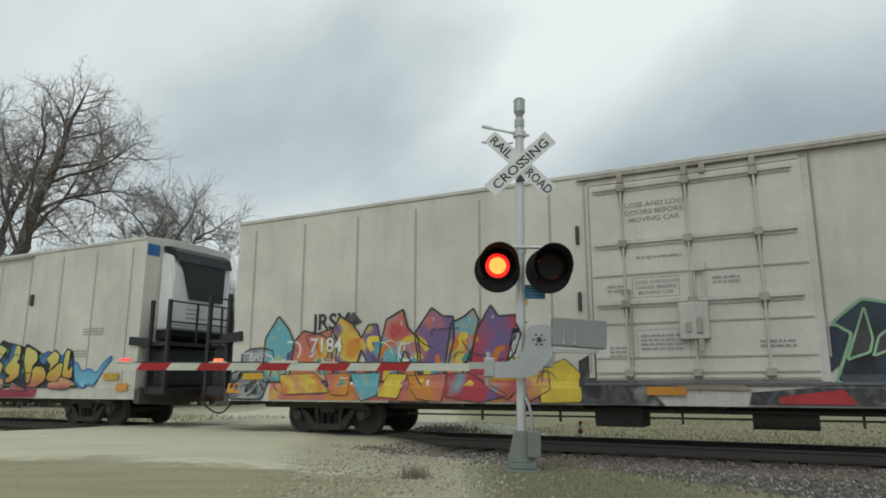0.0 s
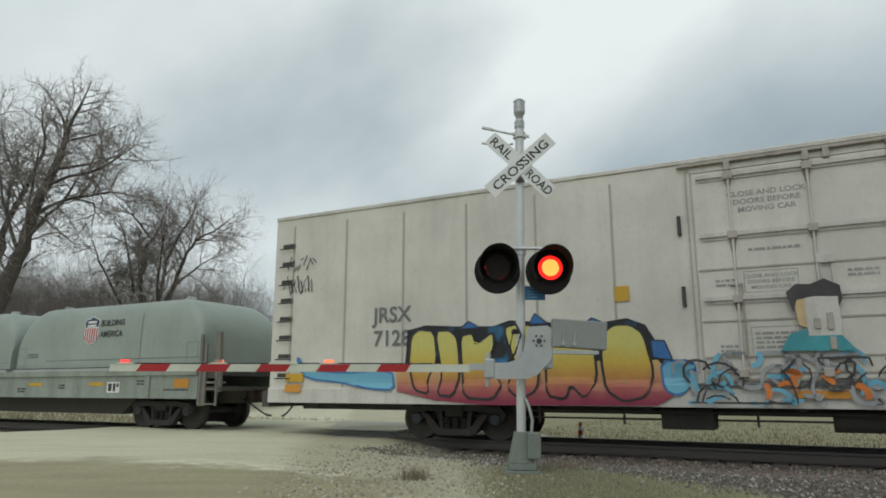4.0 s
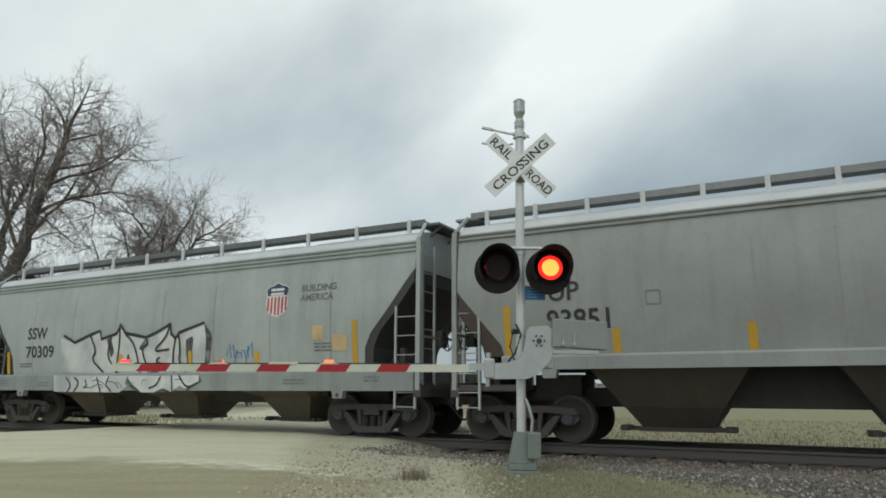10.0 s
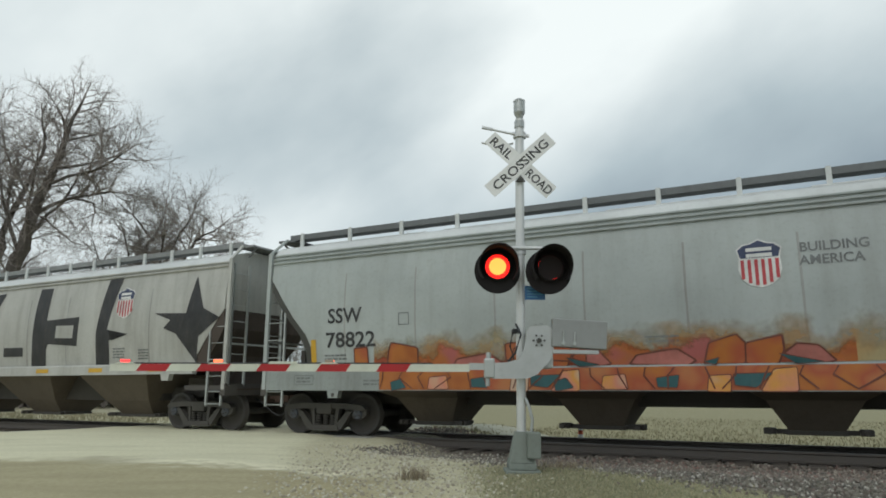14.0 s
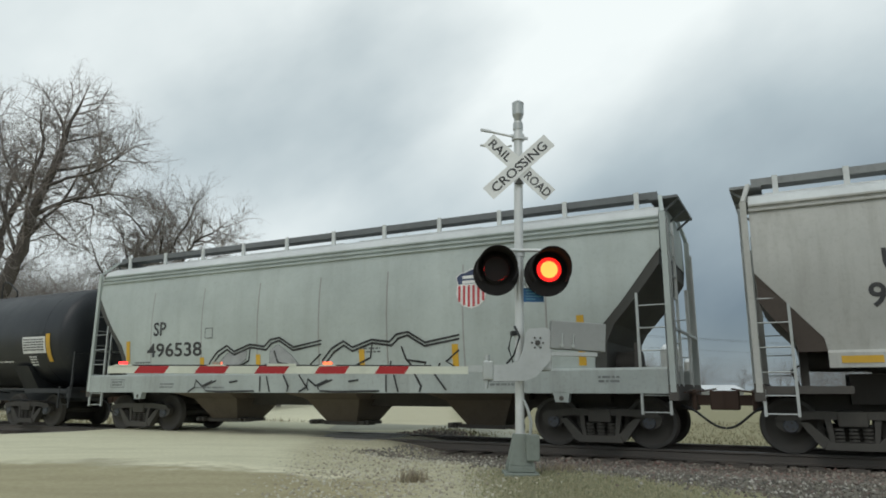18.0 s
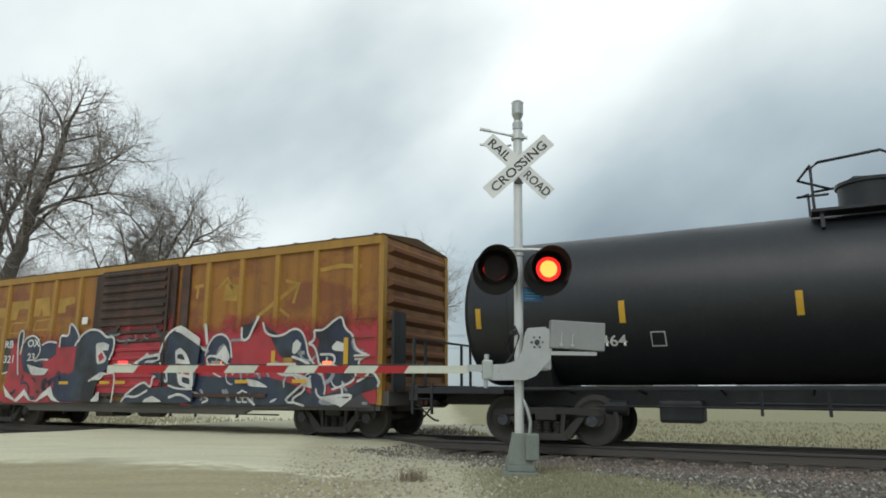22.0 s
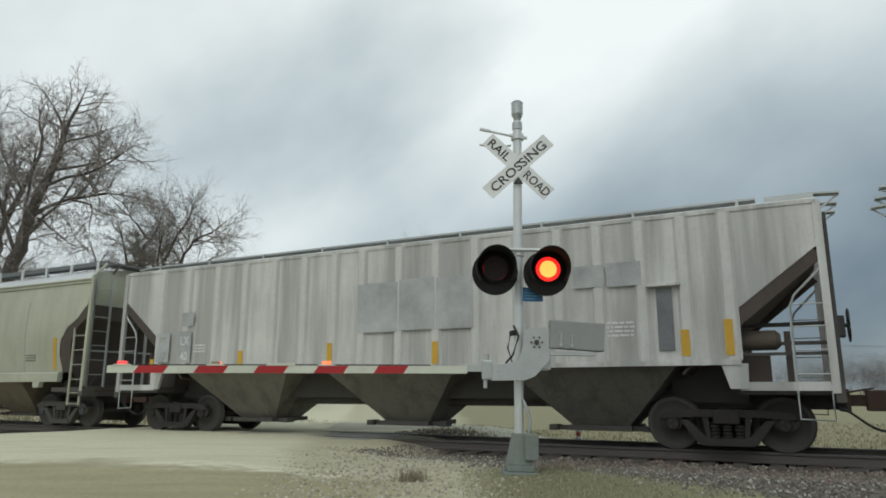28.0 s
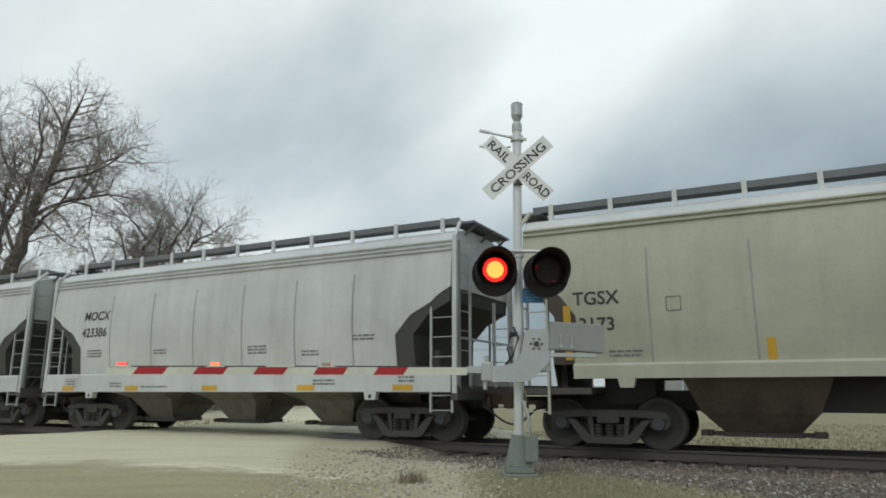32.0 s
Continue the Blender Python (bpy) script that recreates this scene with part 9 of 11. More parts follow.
LEMON_LEFT = [[(-7.13, 1.0), (-7.28, 1.5), (-7.23, 2.09), (-7.05, 2.23), (-6.69, 2.17), (-6.62, 1.6), (-6.85, 1.2), (-6.8, 0.92)], [(-6.6, 0.9), (-6.5, 1.3), (-6.66, 2.17), (-6.35, 2.19), (-6.16, 2.02), (-6.1, 1.3), (-6.25, 0.88)],
    [(-6.0, 0.85), (-6.06, 1.4), (-6.09, 2.06), (-5.83, 2.11), (-5.76, 1.87), (-5.38, 2.13), (-5.36, 1.83), (-5.55, 1.5), (-5.2, 1.1), (-5.4, 0.82)], [(-5.17, 2.19), (-4.85, 2.26), (-4.54, 2.2), (-4.43, 1.55), (-4.5, 1.0), (-4.85, 0.82), (-5.1, 1.05), (-4.95, 1.5)],
    [(-4.41, 2.1), (-3.99, 2.16), (-3.66, 2.14), (-3.4, 1.82), (-3.36, 1.2), (-3.6, 0.85), (-3.85, 1.1), (-3.95, 0.84), (-4.3, 0.9), (-4.33, 1.5)], [(-3.25, 2.0), (-3.02, 2.16), (-2.73, 2.15), (-2.51, 1.98), (-2.36, 1.3), (-2.5, 0.9), (-2.9, 0.8), (-3.2, 1.0), (-3.28, 1.5)]]
LEMON_PEACH = [[(4.75, 1.22), (4.99, 1.34), (5.25, 1.29), (5.41, 1.01), (4.96, 0.94), (4.41, 1.01), (4.37, 1.18)], [(5.68, 1.19), (5.97, 1.1), (6.41, 1.0), (6.56, 0.93), (5.74, 0.92)],
    [(2.7, 1.01), (3.24, 1.23), (3.38, 1.01)], [(7.46, 1.19), (7.99, 1.36), (8.48, 1.19), (8.63, 1.11), (8.27, 0.96), (7.45, 0.99)]]
LEMON_BLUE = [[(4.37, 1.88), (4.58, 2.22), (4.92, 2.3), (4.76, 2.06), (4.56, 1.88), (4.53, 1.68)], [(5.42, 1.75), (5.5, 2.22), (5.67, 2.31), (5.72, 2.21), (5.65, 1.84)], [(6.92, 1.76), (7.05, 1.97), (7.29, 2.05), (7.44, 2.0), (7.27, 1.79), (7.18, 1.66)],
    [(3.48, 1.91), (3.74, 2.11), (3.78, 1.9)], [(-6.12, 2.2), (-5.91, 2.35), (-5.66, 2.21)], [(-4.63, 2.24), (-4.52, 2.44), (-4.26, 2.23)], [(-3.63, 2.17), (-3.42, 2.3), (-3.18, 2.19)], [(-2.39, 1.86), (-2.16, 1.85), (-2.04, 1.51), (-2.37, 1.56)]]
LEMON_WAVE = [[(8.46, 1.7), (8.61, 1.72), (8.84, 1.45), (9.18, 1.54), (9.45, 1.39), (9.7, 1.67), (10.02, 1.87), (10.03, 1.76), (9.78, 1.57), (9.53, 1.25), (9.38, 1.06), (9.15, 1.15), (9.0, 0.99), (8.77, 1.11), (8.58, 1.21)],
    [(-10.2, 1.75), (-9.95, 1.45), (-8.9, 1.35), (-7.7, 1.42), (-7.6, 1.0), (-8.2, 1.02), (-8.8, 1.14), (-9.9, 1.24), (-10.2, 1.5)], [(-2.25, 1.5), (-1.72, 1.5), (-1.66, 1.2), (-1.95, 0.9), (-2.2, 1.0)]]
NAVY = [[(-4.76, 2.46), (-4.6, 2.58), (-4.3, 2.6), (-4.05, 2.52), (-3.91, 2.29), (-3.57, 2.41), (-3.25, 2.35), (-3.21, 2), (-3.54, 1.88), (-3.82, 1.84), (-3.64, 1.53), (-4.22, 1.45), (-4.61, 1.55), (-4.81, 1.87)],
    [(-5.02, 2.71), (-4.89, 2.78), (-4.77, 2.68), (-4.81, 2.33), (-4.91, 2.15), (-5, 2.33)],
    [(-3.07, 2.58), (-2.7, 2.49), (-2.71, 2.89), (-2.46, 2.74), (-2.24, 2.43), (-2.27, 2.22), (-3.07, 2.21)],
    [(-2.22, 2.21), (-2, 2.54), (-1.65, 2.66), (-1.29, 2.6), (-1.02, 2.42), (-0.67, 2.43), (-0.67, 2.07), (-0.82, 1.8), (-0.85, 1.6), (-1.08, 1.41), (-1.25, 1.13), (-1.35, 0.74), (-2.16, 0.73), (-2.83, 1.05), (-2.73, 1.39), (-2.25, 1.51)]]
NAVY_B = [[(0.13, 1.71), (0.5, 1.87), (0.86, 1.95), (1.08, 1.92), (1.29, 2.36), (1.57, 2.55), (1.83, 2.58), (2.49, 2.15), (2.37, 1.05), (1.92, 1.05), (1.56, 1.16), (1.31, 1.19), (0.93, 1.38), (0.74, 1.51), (0.33, 1.51)],
    [(-0.19, 0.72), (-0.07, 0.9), (0.26, 1.09), (0.65, 1.2), (0.77, 1.05), (1.36, 1.12), (1.67, 1.05), (2.36, 0.98), (2.33, 0.71)],
    [(-3.23, 1.39), (-2.73, 1.51), (-2.22, 1.22), (-2.16, 0.72), (-2.76, 0.69), (-3.11, 0.93)]]
NAVY_WHITE = [[(-4.51, 1.77), (-4.22, 1.45), (-3.64, 1.44), (-3.45, 1.61), (-3.92, 1.65)],
    [(-5.54, 1.19), (-5.17, 0.92), (-4.87, 0.75), (-4.47, 1.06), (-4.13, 0.75), (-3.89, 0.73), (-3.65, 0.93), (-3.28, 1.14), (-3.11, 0.85), (-2.8, 0.68), (-3.16, 0.74), (-3.38, 0.89), (-3.85, 0.7), (-4.23, 0.73), (-4.47, 0.88), (-4.77, 0.68), (-5.33, 0.83)],
    [(-1.41, 2.26), (-1.1, 2.29), (-0.86, 2.22), (-0.88, 2.06), (-1.12, 2.07), (-0.91, 1.88), (-0.98, 1.74), (-1.3, 1.7)],
    [(-1.52, 1.28), (-1.15, 1.49), (-0.9, 1.48), (-1.09, 1.29)],
    [(1.64, 1.98), (1.81, 2.07), (2.04, 1.92), (2.32, 1.46), (2.34, 1.12), (2.22, 1.05), (1.84, 1.16), (1.72, 1.54)]]
NAVY_WHITE_B = [[(1.56, 2.49), (1.83, 2.61), (2.47, 2.28), (2.48, 2.08), (2.28, 2.18), (1.81, 2.42)],
    [(0.12, 1.7), (0.51, 1.87), (0.65, 1.98), (0.71, 1.9), (1.1, 1.96), (1.12, 1.78), (0.83, 1.7), (0.56, 1.72), (0.64, 1.53), (0.47, 1.51)],
    [(0.68, 0.8), (0.95, 0.89), (1.33, 0.73), (0.61, 0.72)],
    [(-1.43, 0.72), (-1.1, 1.01), (-1.07, 0.73)]]
NAVY_PUPIL = [[(0.31, 1.71), (0.53, 1.81), (1.04, 1.87), (1.05, 1.78), (0.63, 1.77), (0.49, 1.63)],
    [(1.73, 1.9), (1.91, 1.91), (2.02, 1.75), (1.75, 1.79)],
    [(1.95, 1.34), (2.21, 1.31), (2.23, 1.15), (1.96, 1.22)]]
NAVY_RED = [[(1.74, 1.68), (1.95, 1.66), (1.91, 1.41), (1.79, 1.44)],
    [(2, 1.61), (2.18, 1.55), (2.2, 1.38), (2, 1.41)],
    [(-5.75, 0.71), (-5.65, 1.01), (-5.17, 0.7)],
    [(-4.77, 0.67), (-4.42, 0.85), (-4.18, 0.67)],
    [(-3.66, 0.68), (-3.38, 0.85), (-3.2, 0.69)],
    [(-1.27, 1.93), (-1.12, 2.02), (-1, 1.86), (-1.18, 1.77)]]
NAVY_LINE = [[(-4.86, 1.46), (-4.97, 1.96), (-5.04, 2.48), (-4.99, 2.73), (-4.87, 2.76), (-4.78, 2.66), (-4.81, 2.33), (-4.87, 2.05)],
    [(-4.77, 2.37), (-4.65, 2.52), (-4.4, 2.6), (-4.12, 2.52), (-3.96, 2.29), (-3.93, 2.06), (-4.21, 1.81), (-3.87, 1.89), (-3.52, 1.87)],
    [(-3.89, 2.29), (-3.57, 2.4), (-3.2, 2.34)],
    [(-3.07, 2.21), (-3.09, 2.58), (-2.7, 2.48), (-2.71, 2.91), (-2.42, 2.72), (-2.21, 2.43), (-2.27, 2.22)],
    [(-2.28, 2.22), (-2.17, 2.38), (-1.91, 2.58), (-1.61, 2.66), (-1.25, 2.6), (-0.98, 2.4), (-0.78, 2.44), (-0.65, 2.35), (-0.67, 2.05), (-0.81, 1.8)],
    [(-2.69, 1.43), (-2.4, 1.05), (-2.23, 0.71), (-1.99, 0.85), (-1.9, 1.09), (-1.91, 1.7), (-2.2, 1.67), (-2.39, 1.38), (-1.98, 1.05), (-2.16, 1.15)]]
NAVY_LINE_B = [[(-1.55, 1.25), (-1.27, 1.41), (-0.84, 1.44), (-0.49, 1.5), (-0.57, 0.7)],
    [(-0.07, 0.87), (0.26, 1.09), (0.62, 1.24), (0.78, 1.12), (0.9, 1.11), (0.9, 1.38), (1.26, 1.39), (1.46, 1.16), (1.4, 1.48), (1.13, 1.7)],
    [(1.1, 1.94), (1.28, 2.37), (1.57, 2.55), (1.83, 2.59)],
    [(1.49, 1.14), (1.82, 1.05), (2.33, 1.05)],
    [(-0.19, 0.72), (-0.04, 0.89), (0.34, 0.83), (0.77, 1.02)],
    [(1.53, 0.84), (1.91, 0.95), (2.31, 0.78)]]
BOW = [[(1.79, 2.44), (2.22, 2.27), (2.56, 1.99), (2.6, 1.61), (2.31, 1.54), (1.79, 1.55)],
    [(2.6, 1.84), (2.69, 2.14), (2.9, 2.35), (3.18, 2.38), (3.38, 2.18), (3.47, 1.81), (3.43, 1.6), (2.89, 1.53)],
    [(3.73, 2.17), (3.74, 2.54), (4.01, 2.59), (4.25, 2.74), (4.1, 2.44), (3.96, 2.16)],
    [(4.39, 2.59), (4.61, 2.42), (5, 2.22), (5.32, 2.42), (5.56, 2.34), (5.68, 2.09), (5.7, 1.82), (6.04, 1.51), (6.31, 1.09), (6.23, 0.83), (5.91, 0.83), (5.8, 1.22), (5.35, 1.7), (4.94, 1.77)]]
BOW_B = [[(5.9, 2.35), (6.16, 2.34), (6.46, 2.56), (6.66, 2.63), (6.73, 2.35), (6.97, 2.2), (6.99, 1.98), (7.27, 1.77), (7.4, 1.76), (7.11, 1.65), (7.07, 1.34), (6.68, 1.09), (6.37, 1.06), (6.2, 1.41), (5.96, 1.75), (6.05, 2.08)],
    [(6.36, 0.96), (6.92, 1.09), (7.3, 1.34), (7.42, 1.46), (7.66, 1.21), (7.59, 1.06), (7.21, 0.96), (6.65, 0.71), (5.7, 0.7)],
    [(1.79, 1.4), (3.98, 1.3), (4.57, 1.33), (5.33, 1.16), (5.85, 0.96), (5.9, 0.7), (1.79, 0.65)]]
BOW_WHITE = [[(3.22, 2.12), (3.41, 1.82), (3.33, 1.66), (2.96, 1.83)],
    [(6.39, 1.96), (6.53, 2.09), (6.74, 2.02), (6.84, 1.88), (6.67, 1.85), (6.42, 1.89)],
    [(5.29, 1.87), (5.3, 2.06), (5.41, 2.16), (5.54, 2.06), (5.5, 1.93), (5.36, 1.82)],
    [(6.65, 0.68), (6.96, 0.84), (6.6, 0.87), (6.19, 0.83)],
    [(6.97, 1.78), (7.39, 1.78), (7.38, 1.72), (7.02, 1.64)],
    [(3.94, 1.29), (4.06, 1.11), (4.66, 1.08), (4.34, 1.23)],
    [(5.54, 1.32), (5.86, 1.22), (5.89, 1.06), (5.6, 1.12)],
    [(2.48, 2.64), (2.58, 2.64), (2.68, 2.14), (2.6, 2.11)]]
BOW_LINE = [[(1.79, 2.44), (2.31, 2.15), (2.6, 1.97)],
    [(2.6, 1.84), (2.69, 2.14), (2.9, 2.35), (3.18, 2.36), (3.4, 2.17), (3.47, 1.78)],
    [(2.79, 1.52), (2.6, 1.84), (3.05, 1.83), (3.43, 1.6)],
    [(3.74, 2.5), (3.75, 2.18), (3.96, 2.2), (4.1, 2.48), (4.25, 2.74)],
    [(4.39, 2.59), (4.47, 2.34), (4.75, 2.24), (5.03, 2.27), (5.32, 2.42), (5.56, 2.34), (5.7, 2.06), (5.76, 1.75), (6.14, 1.41), (6.27, 1.09), (6.23, 0.93)],
    [(5.9, 2.35), (5.93, 2.12), (5.71, 2.04), (5.91, 2.02), (6.03, 1.75), (6.07, 1.55), (6.48, 1.57), (6.49, 1.8), (6.08, 1.8)],
    [(5.29, 1.77), (5.56, 1.7), (5.88, 1.55), (6.13, 1.35)]]
BOW_LINE_B = [[(5.9, 2.34), (6.16, 2.33), (6.46, 2.56), (6.66, 2.63), (6.73, 2.35), (6.97, 2.2), (6.99, 1.98), (7.15, 1.81), (7.4, 1.77), (7.11, 1.66), (7.14, 1.53), (7.01, 1.46), (7.07, 1.33), (6.93, 1.17), (6.43, 1.04)],
    [(7.08, 1.2), (7.35, 1.32), (7.42, 1.47), (7.66, 1.22), (7.61, 1.09)],
    [(6.65, 0.68), (7.09, 0.96), (6.16, 0.85)],
    [(5.34, 1.36), (5.82, 1.06), (5.24, 0.79), (5.7, 0.68)],
    [(5.86, 1.33), (5.18, 0.83)],
    [(4.87, 1.5), (4.96, 1.36), (5.54, 1.36), (5.86, 1.22)],
    [(2.22, 0.99), (2.88, 0.81), (2.59, 0.72)],
    [(3.93, 0.93), (4.27, 0.68)],
    [(1.88, 2.09), (2.09, 1.85), (2.22, 1.53)],
    [(6.28, 1.74), (6.26, 1.59)]]
NAVY_GROUND = [[(-5.3, 2.9), (-4.7, 3.0), (-4.0, 2.95), (-3.4, 2.85), (-2.9, 3.1), (-2.2, 2.85), (-1.77, 2.95), (-1.77, 0.69), (-5.5, 0.65), (-5.45, 1.1)],
    [(-1.55, 2.85), (-0.61, 2.85), (0.17, 2.7), (0.93, 2.95), (1.42, 3.05), (1.42, 0.95), (-1.5, 0.95)],
    [(1.86, 3.0), (2.6, 2.95), (3.5, 2.8), (4.63, 2.85), (5.71, 2.75), (6.65, 3.05), (7.57, 2.85), (7.57, 0.74), (1.86, 0.65)]]
EMBER = [[(-1.56, 1.56), (-1.56, 1.88), (-1.22, 1.9), (-1.2, 1.54)],
    [(-0.72, 1.55), (-0.68, 1.8), (-0.61, 1.98), (0.02, 1.86), (0.02, 1.5)],
    [(0.8, 1.45), (0.93, 1.61), (1.62, 1.71), (1.93, 1.5), (1.78, 1.41)],
    [(2.05, 1.43), (2.15, 1.79), (2.59, 1.92), (2.72, 1.77), (2.7, 1.43)],
    [(2.7, 1.43), (2.72, 1.77), (3.28, 1.89), (3.29, 1.64), (3.19, 1.42)],
    [(3.28, 1.59), (3.48, 1.75), (3.79, 1.71), (4.02, 1.46), (3.66, 1.4)]]
EMBER_TEAL = [[(-0.58, 1.16), (-0.34, 1.22), (-0.2, 1.04), (-0.55, 0.97)],
    [(1.26, 1.21), (1.65, 1.26), (1.61, 1.04), (1.28, 1.05)],
    [(2.5, 1.27), (3.1, 1.28), (2.84, 1.04), (2.51, 1.08)],
    [(2.05, 1.47), (2.31, 1.54), (2.25, 1.41)],
    [(3.2, 1.59), (3.87, 1.44), (3.45, 1.41)]]
EMBER_PINK = [[(2.89, 0.98), (3.11, 1.34), (3.45, 1.37), (3.45, 0.98)],
    [(2.08, 0.98), (2.12, 1.24), (2.47, 1.26), (2.45, 0.97)],
    [(0.3, 1.01), (0.34, 1.25), (0.73, 1.28), (0.78, 1.01)]]
CHROME_GROUND = [[(-4.03, 2.43), (-3.51, 2.3), (-2.73, 2.49), (-2.37, 2.59), (-2.26, 2.37), (-1.69, 2.5), (-1.52, 2.7), (-1.34, 2.48), (-0.54, 2.36), (0.37, 2.63), (0.41, 2.41), (0.55, 2.28), (0.69, 2.42), (1.56, 2.64), (1.79, 2.31), (1.73, 1.7), (1.53, 1.44), (0.96, 1.41), (-1.12, 1.44), (-2.61, 1.44), (-4.05, 1.46)],
    [(-4.17, 1.39), (-1.8, 1.37), (0.3, 1.35), (1.49, 1.35), (1.5, 1.16), (1.1, 1.01), (0.84, 1.1), (0.58, 0.94), (0.27, 1.04), (-0.07, 0.93), (-0.51, 0.93), (-1.09, 1.1), (-1.34, 0.93), (-4.06, 0.94)]]
CHROME_LINE = [[(-3.91, 2.51), (-3.4, 2.29), (-2.76, 2.48), (-2.35, 2.58), (-2.28, 2.35), (-1.66, 2.48), (-1.54, 2.72), (-1.32, 2.48), (-0.52, 2.34), (-0.13, 2.45), (0.37, 2.65), (0.41, 2.4), (0.57, 2.28), (0.69, 2.42), (1.57, 2.64)],
    [(-1.86, 2.39), (-2.05, 1.91), (-1.79, 1.6), (-1.62, 1.44)],
    [(-1.55, 2.68), (-1.53, 2.19), (-1.71, 1.44)],
    [(-1.32, 2.46), (-0.93, 2.18), (-0.75, 1.42)],
    [(-0.52, 2.32), (-0.42, 2.16), (-0.7, 2.04), (-0.4, 1.42)],
    [(0.35, 2.6), (0.21, 2.28), (-0.29, 1.96), (0.36, 2.01)],
    [(-0, 1.82), (-0.19, 1.71), (0.34, 1.59)],
    [(0.57, 2.26), (0.47, 1.82), (0.51, 1.4)],
    [(-2.73, 2.45), (-2.46, 2.02), (-2.7, 1.82), (-2.2, 1.46)],
    [(0.69, 2.39), (0.75, 1.91), (0.67, 1.73), (0.96, 1.4)]]
CHROME_LOW = [[(-3.6, 1.34), (-3.33, 1.11), (-3.5, 0.93)],
    [(-3.26, 1.34), (-3, 1.19), (-3.21, 0.94)],
    [(-2.3, 1.33), (-2.1, 0.94)],
    [(-1.8, 1.34), (-1.93, 1.14), (-1.67, 0.95)],
    [(0.17, 1.34), (0.03, 1.1), (-0.24, 1.04)],
    [(0.55, 1.35), (0.61, 0.96)],
    [(0.81, 1.35), (1.1, 1.03), (1.5, 1.18)],
    [(-2.77, 1.27), (-2.67, 1.11), (-2.8, 1.05)]]
CHROME_DARK = [[(-1.2, 1.98), (-1.38, 1.45), (-1.07, 1.54)],
    [(1.56, 2.64), (1.82, 2.32), (1.73, 1.63), (1.54, 1.39), (1.64, 2.23)],
    [(0.94, 2.24), (1.18, 2.32), (1.19, 2.12), (0.99, 1.54), (0.94, 1.9)],
    [(-2.05, 2.33), (-1.9, 2.39), (-1.76, 2), (-1.89, 1.84)],
    [(-0.54, 2.32), (-0.41, 2.27), (-0.65, 1.99), (-0.79, 2.06)],
    [(-0.4, 1.42), (-0.03, 1.41), (-0.2, 1.58)]]
CHROME_WEDGE = [[(-1.08, 1.35), (-1.15, 1.14), (-0.81, 1.01), (-0.51, 0.94), (-0.95, 1.18)],
    [(1.53, 1.34), (1.58, 1.21), (1.11, 0.97), (1.08, 1.04), (1.48, 1.16)],
    [(0.27, 1.03), (0.6, 0.94), (-0.07, 0.93)]]

OUTLINE = [[(-3.29, 1.68), (-3.02, 1.94), (-2.7, 2.09), (-2.46, 1.95), (-1.97, 2.1), (-1.52, 2.04), (-1.34, 2.19), (-1.06, 2.23), (-0.66, 2), (0.14, 2.13)],
    [(-3.2, 1.62), (-2.96, 1.86), (-2.69, 2), (-2.47, 1.87), (-1.95, 2.03), (-1.47, 1.96), (-1.29, 2.11), (-1.07, 2.16), (-0.67, 1.93), (0.13, 2.05)],
    [(-3.29, 1.68), (-3.11, 1.46), (-2.9, 1.45)], [(-1.95, 2.03), (-2.01, 1.72), (-2.5, 1.52), (-2.17, 1.46)], [(-1.5, 1.64), (-1.55, 1.45)],
    [(-1.23, 1.94), (-1.14, 1.69), (-0.93, 1.45)], [(-1.14, 1.66), (-0.65, 1.59), (-0.8, 1.45)], [(-0.34, 1.58), (-0.40, 1.45)], [(0.11, 1.83), (-0.19, 1.61), (0.06, 1.46)]]
OUTLINE_LOW = [[(-3.85, 1.0), (-3.63, 1.1), (-3.6, 1.28), (-3.38, 1.13), (-3.06, 1.26)], [(-3.3, 1.04), (-3.32, 1.13), (-2.94, 1.26)], [(-3.27, 1.02), (-2.83, 1.0), (-1.72, 1.02)],
    [(-1.56, 1.35), (-1.55, 1.0)], [(-1.37, 1.35), (-1.26, 1.0)], [(-0.88, 1.38), (-0.72, 1.12), (-0.76, 1.0)], [(-0.43, 1.38), (-0.15, 1.04)], [(-2.51, 1.22), (-2.25, 1.25)]]


